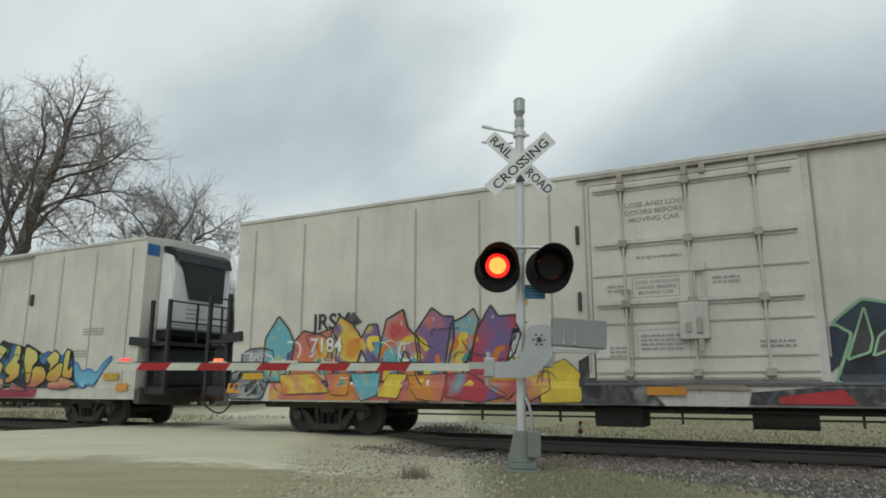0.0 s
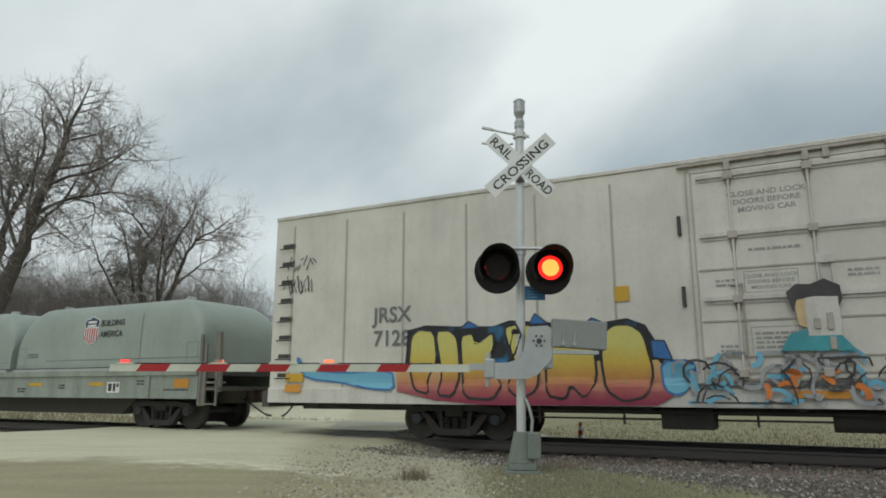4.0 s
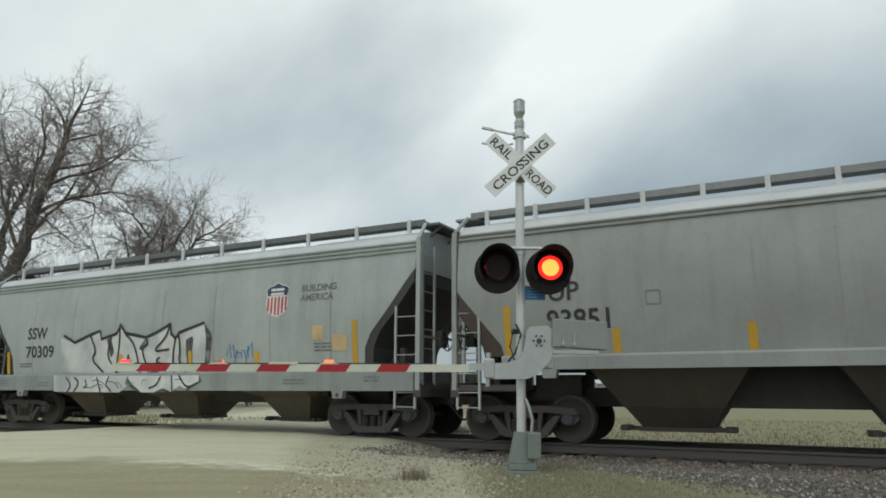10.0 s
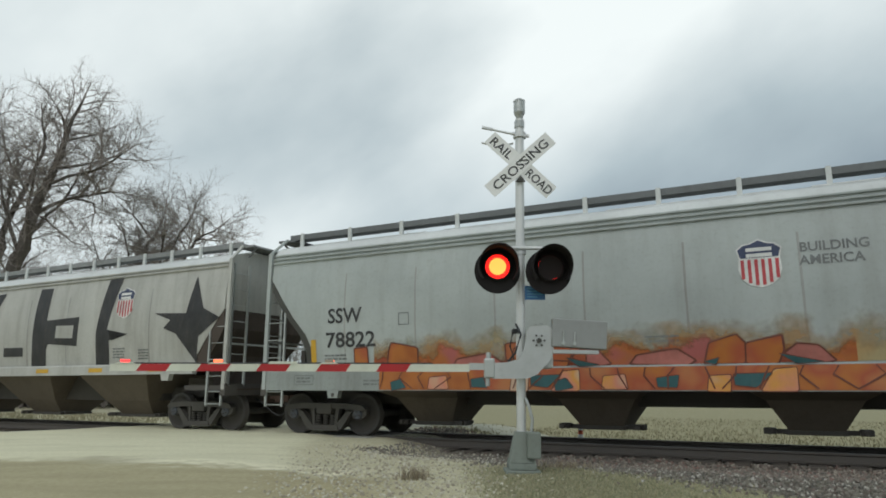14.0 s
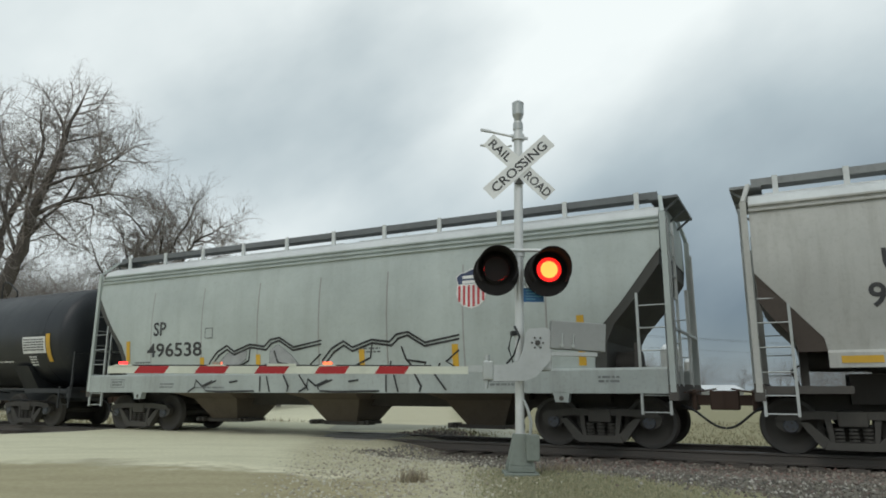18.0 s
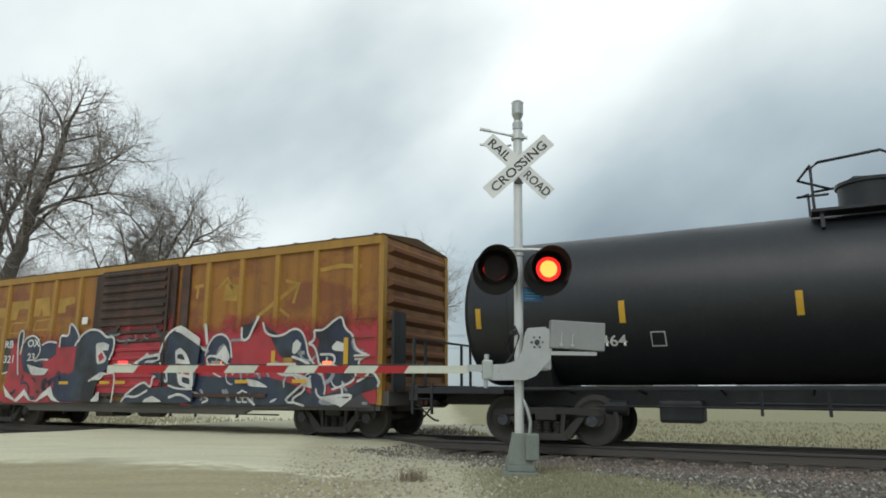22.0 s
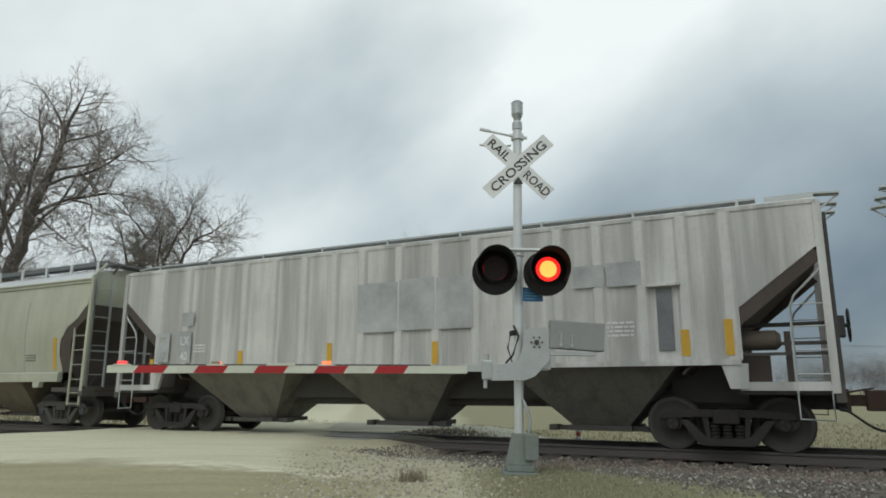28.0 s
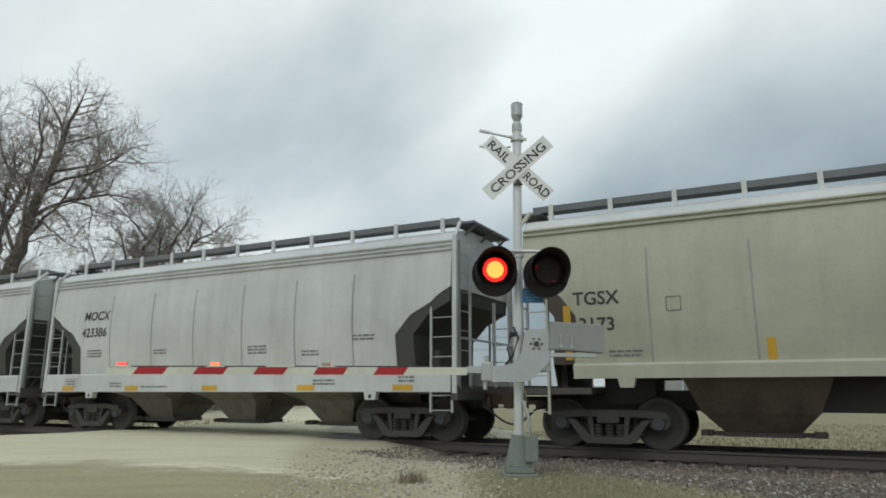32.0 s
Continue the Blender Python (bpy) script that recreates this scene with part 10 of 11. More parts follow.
def build_train():
    # first refrigerated car: rainbow graffiti
    car, skin, half = reefer(-1.05, "white refrigerated car with rainbow graffiti and a plug door", -1, 3)
    lettering(car, "JRSX", -8.1, 2.30, 0.50, M["letter_black"], skin, 0.019)
    painted(car, "graffiti_shade", moved(RAINBOW_SHADE[:1], 0.16) + RAINBOW_SHADE[1:], M["s_smoke"], skin, 0.014, "smoky black spray-painted shading")
    painted(car, "graffiti_ground", [[(-9.8, 0.76), (-9.7, 1.5), (-6.4, 1.55), (-3.2, 1.5), (-3.3, 0.76)]], M["s_coral_sun"], skin, 0.0165, "coral and orange spray-painted ground")
    letters(car, skin, [[(x, z if z > 1.62 else 1.15) for x, z in p] for p in RAINBOW + RAINBOW_B], ["s_teal_sun", "s_coral_sun", "s_sun_plum", "s_brick_coral", "s_plum_coral", "s_teal_coral", "s_brick_plum"], "s_char", 0.05, 0.022, "rainbow spray-painted shape with a dark outline", "s_white", 0.05)
    letters(car, skin, RAINBOW_LOW, ["s_amber_sun", "s_coral_sun", "s_teal_sun", "s_yellow", "s_coral_sun", "s_brick_plum", "s_brick_coral", "s_teal_coral", "s_yellow"], "s_char", 0.018, 0.034, "", None, 0.05)
    for k, (colour, w) in enumerate((("s_teal", 0.13), ("s_yellow", 0.14), ("s_plum_coral", 0.12), ("s_orange", 0.12), ("s_white", 0.05))):
        scribble(car, -9.5, -3.3, 0.9, 2.05, 12, w, M[colour], skin, 0.0252 + 0.0004 * k, 33 + k)
    scribble(car, -9.6, -3.0, 0.8, 2.2, 22, 0.022, M["s_char"], skin, 0.045, 31)
    scribble(car, -9.8, -3.2, 1.2, 2.2, 10, 0.022, M["s_white"], skin, 0.048, 32)
    painted(car, "graffiti_ground", [[(-2.5, 0.75), (-1.0, 0.72), (-1.3, 1.05), (-1.75, 1.3), (-1.8, 1.62), (-2.1, 1.72), (-2.5, 1.5)], [(0.3, 0.75), (9.8, 0.75), (9.8, 1.12), (4.5, 1.10), (2.2, 1.14), (1.2, 1.02), (0.36, 0.95)]], M["s_smoke"], skin, 0.03)
    painted(car, "graffiti_shade", [[(1.14, 1.46), (1.40, 1.62), (1.46, 1.99), (1.82, 1.94), (1.74, 1.49), (1.45, 1.2), (1.16, 1.21)]], M["s_midnight"], skin, 0.032)
    letters(car, skin, [[(1.57, 1.1), (1.85, 1.85), (1.6, 2.03), (2.03, 2.39), (2.6, 2.25), (3.0, 2.45), (3.3, 1.9), (3.2, 1.1)], [(3.25, 1.1), (3.3, 2.0), (3.9, 2.5), (4.4, 2.3), (4.6, 1.6), (4.3, 1.1)], [(4.65, 1.1), (4.7, 2.0), (5.1, 2.35), (5.7, 2.1), (5.9, 1.2)],
                        [(6.0, 1.1), (6.1, 2.1), (6.7, 2.45), (7.2, 2.0), (7.2, 1.1)], [(7.3, 1.1), (7.5, 2.2), (8.1, 2.4), (8.7, 1.9), (8.8, 1.1)]], ["s_midnight", "s_smoke"], "s_mint", 0.06, 0.034, "dark spray-painted shape with a green outline", None)
    letters(car, skin, [[(1.75, 1.45), (2.06, 1.56), (2.12, 1.76), (2.05, 2.26), (1.9, 1.85)], [(2.1, 1.5), (2.5, 1.66), (2.9, 1.6), (2.6, 2.1), (2.2, 1.8)]], ["s_char"], "s_mint", 0.045, 0.044, "", None)
    painted(car, "graffiti_band", [[(0.75, 0.88), (1.65, 1.0), (1.83, 0.77), (0.77, 0.77)], [(3.0, 0.78), (3.3, 1.0), (4.2, 1.0), (4.5, 0.78)]], M["s_red"], skin, 0.036)
    painted(car, "rust_stain", [[(-0.9, 1.10), (0.2, 1.10), (0.4, 0.98), (-0.7, 1.0)]], M["rust_wash"], skin, 0.031)
    letters(car, skin, [[(-10.98, 0.76), (-10.98, 1.35), (-10.8, 1.42), (-10.68, 1.55), (-10.68, 1.8), (-10.4, 1.92), (-10.0, 1.93), (-9.72, 1.85), (-9.75, 1.4), (-10.0, 0.76)]], ["s_slate"], "s_char", 0.05, 0.018, "grey spray-painted wave with a dark outline", None)
    scribble(car, -10.6, -9.9, 1.58, 1.82, 22, 0.03, M["s_white"], skin, 0.027, 41)
    scribble(car, -10.9, -9.9, 0.85, 1.35, 12, 0.09, M["s_char"], skin, 0.040, 42)
    scribble(car, -10.9, -9.9, 0.85, 1.35, 8, 0.06, M["s_slate"], skin, 0.043, 43)
    lettering(car, "7184", -8.2, 1.80, 0.44, M["s_white"], skin, 0.055)
    painted(car, "reflector", [rect(-11.04, -10.62, 0.90, 1.12), rect(-1.3, -0.65, 0.9, 1.04), rect(-4.3, -3.7, 1.15, 1.28)], M["orange_tape"], skin, 0.05)
    painted(car, "reflector", [rect(-10.59, -9.98, 1.21, 1.36)], M["yellow_tape"], skin, 0.05)
    painted(car, "warning_plate", [rect(-3.70, -3.47, 2.60, 2.83)], M["yellow_tape"], skin, 0.03)
    coupler(car, half + 0.2, 1, 0.5)
    coupler(car, -half - 1.0, -1, 0.67)

    # second refrigerated car: yellow graffiti
    car, skin, half = reefer(-26.4, "white refrigerated car with yellow and blue graffiti and a plug door", 1, 7)
    lettering(car, "JRSX", -7.72, 2.42, 0.46, M["letter_grey"], skin, 0.016)
    lettering(car, "7128", -7.72, 1.92, 0.46, M["letter_grey"], skin, 0.016)
    painted(car, "graffiti_band", [[(1.74, 0.95), (6.96, 0.97), (6.87, 0.75), (1.84, 0.72)]], M["s_crimson"], skin, 0.018, "crimson spray-painted band")
    painted(car, "graffiti_shade", LEMON_DARK, M["s_deep"], skin, 0.021, "black and blue spray-painted ground of the yellow letters")
    painted(car, "graffiti_ground", [[(-7.61, 1.52), (-2.29, 1.52), (-1.9, 1.0), (-2.34, 0.74), (-5.62, 0.72), (-6.65, 0.8), (-7.55, 0.97)]], M["s_peach_fade"], skin, 0.024, "orange and pink spray-painted foot of the letters")
    letters(car, skin, LEMON_BLUE, ["s_blue"], "s_navy", 0.03, 0.025, "blue spray-painted shape", None)
    letters(car, skin, LEMON_WAVE, ["s_water"], "s_blue", 0.045, 0.024, "light blue spray-painted wave", None, 0.2)
    letters(car, skin, LEMON_PEACH, ["s_peach_fade"], "s_char", 0.035, 0.028, "peach spray-painted shape", "s_white", 0.2)
    letters(car, skin, [grown(q, 0.055) for q in LEMON + LEMON_END], ["s_lemon_fade"], "s_black", 0.04, 0.034, "yellow spray-painted letter with a black outline", "s_lemon", 0.17)
    letters(car, skin, LEMON_LEFT, ["s_lemon_fade"], "s_black", 0.05, 0.034, "yellow spray-painted letter with a black outline", "s_lemon", 0.17)
    # folds across the stems, green dots in the dark ground, loops in the foot
    painted(car, "graffiti_line", [stroke([(x, z), (x + 0.16, z + 0.03), (x + 0.34, z - 0.03)], 0.025) for x, z in ((4.0, 1.5), (4.82, 2.0), (5.68, 1.95), (6.38, 1.42))], M["s_black"], skin, 0.048)
    painted(car, "graffiti_spot", [[(x + 0.07 * math.cos(k), z + 0.085 * math.sin(k)) for k in range(6)] for x, z in ((3.7, 1.62), (4.48, 2.0), (5.32, 2.1), (5.25, 1.6), (4.9, 1.3), (6.12, 1.9), (6.2, 1.5), (6.45, 1.28), (6.95, 1.9), (3.4, 1.2), (8.6, 1.13), (-2.9, 1.2))], M["s_green"], skin, 0.030, "small green spray-painted spot")
    scribble(car, -1.8, 2.2, 0.8, 1.6, 40, 0.06, M["s_patch"], lambda z: 1.66, 0.010, 37)
    scribble(car, -1.8, 2.2, 0.8, 1.6, 26, 0.07, M["s_sky"], lambda z: 1.66, 0.014, 38)
    scribble(car, -1.8, 2.2, 0.8, 1.5, 34, 0.035, M["s_char"], lambda z: 1.66, 0.018, 39)
    scribble(car, -1.0, 1.6, 0.9, 1.3, 8, 0.08, M["s_orange"], lambda z: 1.66, 0.016, 40)
    painted(car, "graffiti_patch", [[(-0.06, 2.02), (-0.1, 2.45), (0.46, 2.47), (0.44, 2.1), (0.3, 1.98), (0.1, 1.96)]], M["s_tan"], lambda z: 1.70, 0.014)
    painted(car, "graffiti_patch", [[(-0.16, 2.36), (-0.2, 2.55), (-0.05, 2.68), (0.15, 2.66), (0.35, 2.74), (0.56, 2.62), (0.58, 2.4), (0.5, 2.25), (0.46, 2.44), (0.2, 2.47), (-0.06, 2.42), (-0.12, 2.22)]], M["s_char"], lambda z: 1.70, 0.018)
    painted(car, "graffiti_patch", [[(-0.35, 1.62), (-0.2, 1.88), (0.1, 1.97), (0.45, 1.93), (0.7, 1.6)]], M["s_teal"], lambda z: 1.70, 0.018)
    painted(car, "graffiti_tag", [stroke([(-10.6 + 0.09 * i, 3.75 + 0.16 * math.sin(i * 1.9) + 0.02 * i), (-10.5 + 0.09 * i, 3.95 + 0.12 * math.cos(i * 1.3))], 0.03) for i in range(9)] + [stroke([(-10.7 + 0.1 * i, 3.3 + 0.15 * math.sin(i * 2.3)), (-10.6 + 0.1 * i, 3.5 + 0.1 * math.cos(i * 2.0)), (-10.5 + 0.09 * i, 3.2)], 0.035) for i in range(8)], M["letter_black"], skin, 0.02)
    painted(car, "reflector", [rect(-10.5, -10.05, 0.95, 1.12), rect(10.35, 10.79, 0.94, 1.13), rect(-0.2, 0.6, 0.88, 1.0)], M["orange_tape"], skin, 0.05)
    painted(car, "reflector", [rect(-10.5, -10.0, 1.18, 1.36), rect(9.79, 10.39, 1.22, 1.39)], M["yellow_tape"], skin, 0.05)
    painted(car, "warning_plate", [rect(-2.98, -2.72, 2.58, 2.85)], M["yellow_tape"], skin, 0.03)
    small_print(car, [(8.7, 2.6, 0.9, 3), (8.3, 2.0, 0.7, 3)], M["letter_faint"], skin)
    coupler(car, half + 1.0, 1, 0.67)
    coupler(car, -half - 0.2, -1, 0.55)

    coil_car(-47.49)

    # grey hopper, small white graffiti
    car, skin = curved_hopper(-65.12, 8.02, "weathered grey covered hopper car with brown bays and a striped shield", "hopper_grey", "slope_brown", "brown_dirt", cut=D_CUT, ridges=2,
                              trucks=6.85, bays=(-4.05, -0.05, 3.95), foot=(0.62, 0.86, 0.70), bay_w=1.35, skirt=0.70, plank="plank_grey", seams=(-5.6, -4.0, -2.5, -1.25, 1.15, 2.4, 3.86, 5.36), lead=0.55, trail=0.5, posts=15, wheel_ends=(-1,))
    lettering(car, "UP", -5.8, 2.66, 0.50, M["letter_black"], skin)
    lettering(car, "93851", -5.5, 2.12, 0.52, M["letter_black"], skin)
    shield(car, 4.3, 3.24, 0.72, 0.82, skin)
    lettering(car, "BUILDING", 5.12, 3.30, 0.17, M["letter_grey"], skin)
    lettering(car, "AMERICA", 5.10, 3.12, 0.17, M["letter_grey"], skin)
    yellow_marks(car, skin, [(-6.95, 1.66, 2.60), (-4.85, 1.66, 2.1), (-2.6, 1.66, 2.12), (-0.35, 1.66, 2.1), (1.98, 1.66, 2.15), (4.1, 1.66, 2.14), (6.9, 1.66, 2.58)])
    blob = [(0.42, 1.67), (0.36, 2.1), (0.40, 2.34), (0.62, 2.40), (0.84, 2.30), (1.10, 2.36), (1.30, 2.28), (1.55, 2.38), (1.78, 2.33), (1.96, 2.16), (2.0, 1.9), (2.06, 1.72), (1.98, 1.67)]
    fill = painted(car, "graffiti_shape", [softened(blob, 0.1)], M["s_white"], skin, 0.012, "white spray-painted shape with a ragged black outline")
    for line, w in ((blob, 0.085), ([(0.75, 1.68), (0.8, 2.1), (0.98, 2.16), (1.02, 1.7)], 0.05), ([(1.25, 2.28), (1.18, 1.9), (1.3, 1.7)], 0.05), ([(1.72, 2.14), (1.58, 2.02), (1.78, 1.92), (1.6, 1.7)], 0.045), ([(1.75, 1.95), (1.86, 1.8), (1.8, 1.68)], 0.04), ([(0.34, 2.22), (0.28, 2.36), (0.5, 2.42)], 0.06)):
        painted(fill, "graffiti_outline", [stroke(loose(line), w)], M["s_black"], skin, 0.018, cuts=0)
    ledge = lambda z: 1.575
    low = [[(0.62, 1.42), (0.64, 1.63), (1.05, 1.63), (1.02, 1.42)], [(1.06, 1.42), (1.10, 1.63), (1.52, 1.63), (1.62, 1.42)], [(1.66, 1.42), (1.60, 1.62), (2.0, 1.62), (2.04, 1.44)]]
    letters(car, ledge, low, ["s_white", "s_silver"], "s_black", 0.03, 0.006, "", None)
    painted(car, "graffiti_tag", [stroke([(1.7, 1.5), (1.95, 1.56)], 0.025), stroke([(1.82, 1.45), (1.84, 1.6)], 0.025)], M["s_black"], ledge, 0.02)
    scribble(car, 2.7, 3.9, 1.44, 1.58, 22, 0.018, M["s_grey"], ledge, 0.006, 61)
    scribble(car, 4.6, 6.1, 1.45, 1.62, 34, 0.028, M["s_black"], ledge, 0.006, 62)
    painted(car, "graffiti_tag", [stroke(loose([(4.5, 1.5), (5.0, 1.52), (5.5, 1.49), (6.25, 1.53)]), 0.025)], M["s_black"], ledge, 0.01)
    painted(car, "data_panel", [rect(5.35, 5.75, 1.85, 2.2), rect(6.1, 6.5, 2.1, 2.4)], M["s_patch"], skin, 0.01)
    painted(car, "green_mark", [rect(4.95, 5.15, 1.78, 1.86)], M["s_green"], skin, 0.012)
    square_mark(car, -4.28, 2.5, 0.24, 0.022, M["letter_grey"], skin)
    half_print(car, skin, "letter_grey", 8.02)

    # grey hopper, silver graffiti
    car, skin = curved_hopper(-81.7, 7.55, "blue-grey covered hopper car with silver graffiti and a striped shield", "hopper_blue_grey", "slope_grey", "brown_dirt", GREY_SILL, F_CUT, 3, (-3.65, 0.0, 3.65), 6.2,
                              (-5.35, -3.56, -1.75, 0.05, 1.85, 3.65, 5.4), 0.5, 0.7, posts=11, wheel_ends=(1,), sill_mat="sill_grey_shaded", web=0.2)
    lettering(car, "SSW", -5.15, 2.45, 0.46, M["letter_black"], skin)
    lettering(car, "70309", -5.0, 1.92, 0.46, M["letter_black"], skin, squeeze=1.15)
    shield(car, 3.85, 3.08, 0.66, 0.78, skin)
    lettering(car, "BUILDING", 5.05, 3.22, 0.22, M["letter_grey"], skin)
    lettering(car, "AMERICA", 5.0, 3.0, 0.22, M["letter_grey"], skin)
    ledge = lambda z: 1.58
    shine = painted(car, "graffiti_ground", CHROME_GROUND[:1], M["s_chrome"], skin, 0.010, "silver spray-painted letters with a smoky black edge")
    painted(car, "graffiti_ground", CHROME_GROUND[1:], M["s_chrome"], ledge, 0.004)
    painted(car, "graffiti_shade", [softened(q, 0.1) for q in CHROME_DARK], M["s_smoke"], skin, 0.020, "smoky black spray-painted shading")
    painted(car, "graffiti_shade", CHROME_WEDGE, M["s_smoke"], ledge, 0.012)
    for i, line in enumerate(CHROME_LINE):
        painted(car, "graffiti_outline", [stroke(line if i == 0 else loose(line), 0.085 if i == 0 else 0.055)], M["s_black"], skin, 0.022 + 0.001 * i, cuts=0)
    for line in CHROME_LOW:
        painted(car, "graffiti_outline", [stroke(loose(line), 0.045)], M["s_black"], ledge, 0.016, cuts=0)
    scribble(car, -2.9, 1.2, 1.05, 1.25, 9, 0.02, M["s_smoke"], ledge, 0.010, 71)
    painted(car, "reflector", [rect(-1.55, -1.43, 1.5, 1.92), rect(1.03, 1.15, 1.5, 1.95)], M["yellow_tape"], skin, 0.036)
    yellow_marks(car, skin, [(-6.5, 1.45, 2.1), (3.25, 1.45, 1.9), (6.05, 1.48, 2.5)])
    painted(car, "graffiti_tag", [stroke([(2.3 + 0.12 * i, 1.8 + 0.2 * math.sin(i * 2.2)), (2.4 + 0.12 * i, 2.0 + 0.12 * math.cos(i)), (2.45 + 0.11 * i, 1.75)], 0.03) for i in range(7)], M["s_blue"], skin, 0.012)
    painted(car, "data_panel", [rect(4.9, 5.2, 2.1, 2.42), rect(5.45, 5.85, 1.85, 2.2)], M["s_tan"], skin, 0.01)
    half_print(car, skin, "letter_grey", 7.55)

    # grey hopper, orange graffiti
    car, skin = curved_hopper(-98.11, 7.5, "blue-grey covered hopper car with orange graffiti and a striped shield", "hopper_blue_grey", "slope_grey", "brown_dirt", GREY_SILL, F_CUT, 3, (-3.65, 0.0, 3.65), 6.2,
                              (-5.35, -3.56, -1.75, 0.05, 1.85, 3.65, 5.4), 0.7, 0.7, posts=11, sill_mat="sill_grey_shaded", web=0.2)
    lettering(car, "SSW", -5.35, 2.45, 0.46, M["letter_black"], skin)
    lettering(car, "78822", -5.2, 1.92, 0.46, M["letter_black"], skin, squeeze=1.15)
    shield(car, 3.05, 3.08, 0.66, 0.78, skin)
    lettering(car, "BUILDING", 4.15, 3.22, 0.22, M["letter_grey"], skin)
    lettering(car, "AMERICA", 4.1, 3.0, 0.22, M["letter_grey"], skin)
    painted(car, "graffiti_cloud", [rect(-4.6, 6.0, 1.45, 2.25)], M["s_cloud"], skin, 0.008, "tan and orange spray-painted haze")
    painted(car, "graffiti_ground", [rect(-4.6, 4.3, 1.445, 1.95)], M["s_ember_low"], skin, 0.011, "rust-red spray-painted foot of the letters")
    step = EMBER[3][0][0] - EMBER[0][0][0]
    for dx in (0.0, -step * 0.98):
        letters(car, skin, moved(EMBER, dx), ["s_ember", "s_ember", "s_rose"], "s_ember_dark", 0.035, 0.014, "rust-orange spray-painted shape with a dark red outline", None)
    painted(car, "graffiti_ground", [rect(-4.4, 5.0, 1.0, 1.40)], M["s_ember"], lambda z: 1.58, 0.006)
    painted(car, "graffiti_cloud", [rect(5.0, 6.0, 1.0, 1.40)], M["s_haze"], lambda z: 1.58, 0.006)
    rng = random.Random(9)
    for k in range(19):
        x = -4.3 + 0.49 * k
        painted(car, "graffiti_outline", [stroke([(x, 1.39), (x + rng.uniform(-0.15, 0.15), 1.25), (x + rng.uniform(-0.3, 0.3), 1.02)], 0.03)], M["s_ember_dark"], lambda z: 1.58, 0.018, "", 0)
    for dx in (0.0, -step * 0.98):
        letters(car, lambda z: 1.58 if z < 1.43 else 1.60, moved(EMBER_TEAL, dx), ["s_dark_teal"], "s_ember_dark", 0.015, 0.014, "", None)
        letters(car, lambda z: 1.58, moved(EMBER_PINK, dx), ["s_flesh"], "s_ember_dark", 0.018, 0.010, "", None)
    yellow_marks(car, skin, [(-6.2, 1.48, 2.1), (6.0, 1.48, 2.4)])
    painted(car, "data_panel", [rect(4.9, 5.3, 1.8, 2.2)], M["s_patch"], skin, 0.01)
    square_mark(car, -3.95, 2.35, 0.24, 0.022, M["letter_grey"], skin)
    half_print(car, skin, "letter_grey", 7.5)

    # tan-grey hopper with big black blocks
    car, skin = curved_hopper(-115.1, 8.05, "pale tan-grey covered hopper car with large black painted blocks", "hopper_tan", "slope_brown", "brown_dirt", cut=D_CUT, ridges=2,
                              trucks=6.85, bays=(-4.05, -0.05, 3.95), foot=(0.62, 0.86, 0.70), bay_w=1.35, skirt=0.70, plank="plank_grey", seams=(-4.9, -3.3, -1.6, 0.2, 2.0, 3.7, 5.4), lead=0.7, trail=0.7, posts=15)
    lettering(car, "UP", -5.94, 2.86, 0.50, M["letter_black"], skin)
    lettering(car, "93683", -5.82, 2.31, 0.52, M["letter_black"], skin)
    shield(car, 4.4, 3.3, 0.66, 0.8, skin)
    blocks = [[(-5.17, 3.1), (-4.39, 3.83), (-4.05, 3.83), (-4.32, 3.45), (-4.87, 3.11), (-4.95, 2.32), (-5.06, 2.29), (-5.0, 2.68), (-5.17, 2.73)], [(-5.2, 1.75), (-4.93, 2.09), (-5.0, 1.66), (-5.24, 1.66)],
              [(-3.7, 2.84), (-2.48, 2.79), (-1.99, 2.62), (-2.02, 2.25), (-2.51, 2.27), (-2.52, 1.68), (-3.08, 1.68), (-3.1, 1.94), (-3.72, 1.96)], [(-2.45, 3.85), (-1.19, 3.9), (-1.4, 3.5), (-2.0, 2.95), (-2.0, 2.64), (-2.45, 2.80)],
              [(-0.93, 2.22), (0.01, 2.21), (0.0, 1.95), (-0.95, 1.95)], [(0.54, 3.92), (1.12, 3.92), (1.09, 2.96), (1.28, 2.71), (1.21, 2.31), (1.1, 2.11), (1.09, 1.66), (0.42, 1.66)], [(1.1, 2.96), (2.55, 3.0), (2.48, 2.19), (1.18, 2.28)],
              [(3.3, 1.6), (3.3, 2.5), (3.6, 4.0), (4.15, 4.0), (3.75, 2.6), (3.95, 2.3), (4.6, 2.45), (3.85, 2.3), (3.85, 1.6)],
              [(5.6, 2.95), (6.75, 2.9), (7.0, 3.85), (7.35, 3.0), (7.9, 2.75), (7.2, 2.3), (7.1, 1.66), (6.4, 2.4), (5.95, 2.55), (6.2, 2.75)]]
    painted(car, "graffiti_block", blocks, M["s_black"], skin, 0.010, "large black painted blocks")
    painted(car, "bare_window", [[(-3.51, 2.61), (-2.87, 2.58), (-2.88, 2.2), (-3.51, 2.23)], [(-3.46, 2.85), (-3.22, 2.84), (-3.22, 2.63), (-3.46, 2.64)], [(1.56, 2.79), (2.34, 2.77), (2.3, 2.41), (1.53, 2.44)]], M["hopper_tan"], skin, 0.015)
    yellow_marks(car, lambda z: 1.575, [(-6.65, 1.45, 1.56), (-3.92, 1.45, 1.56), (-1.48, 1.45, 1.56), (1.14, 1.45, 1.56), (3.46, 1.45, 1.56), (5.8, 1.45, 1.56)], w=0.28)
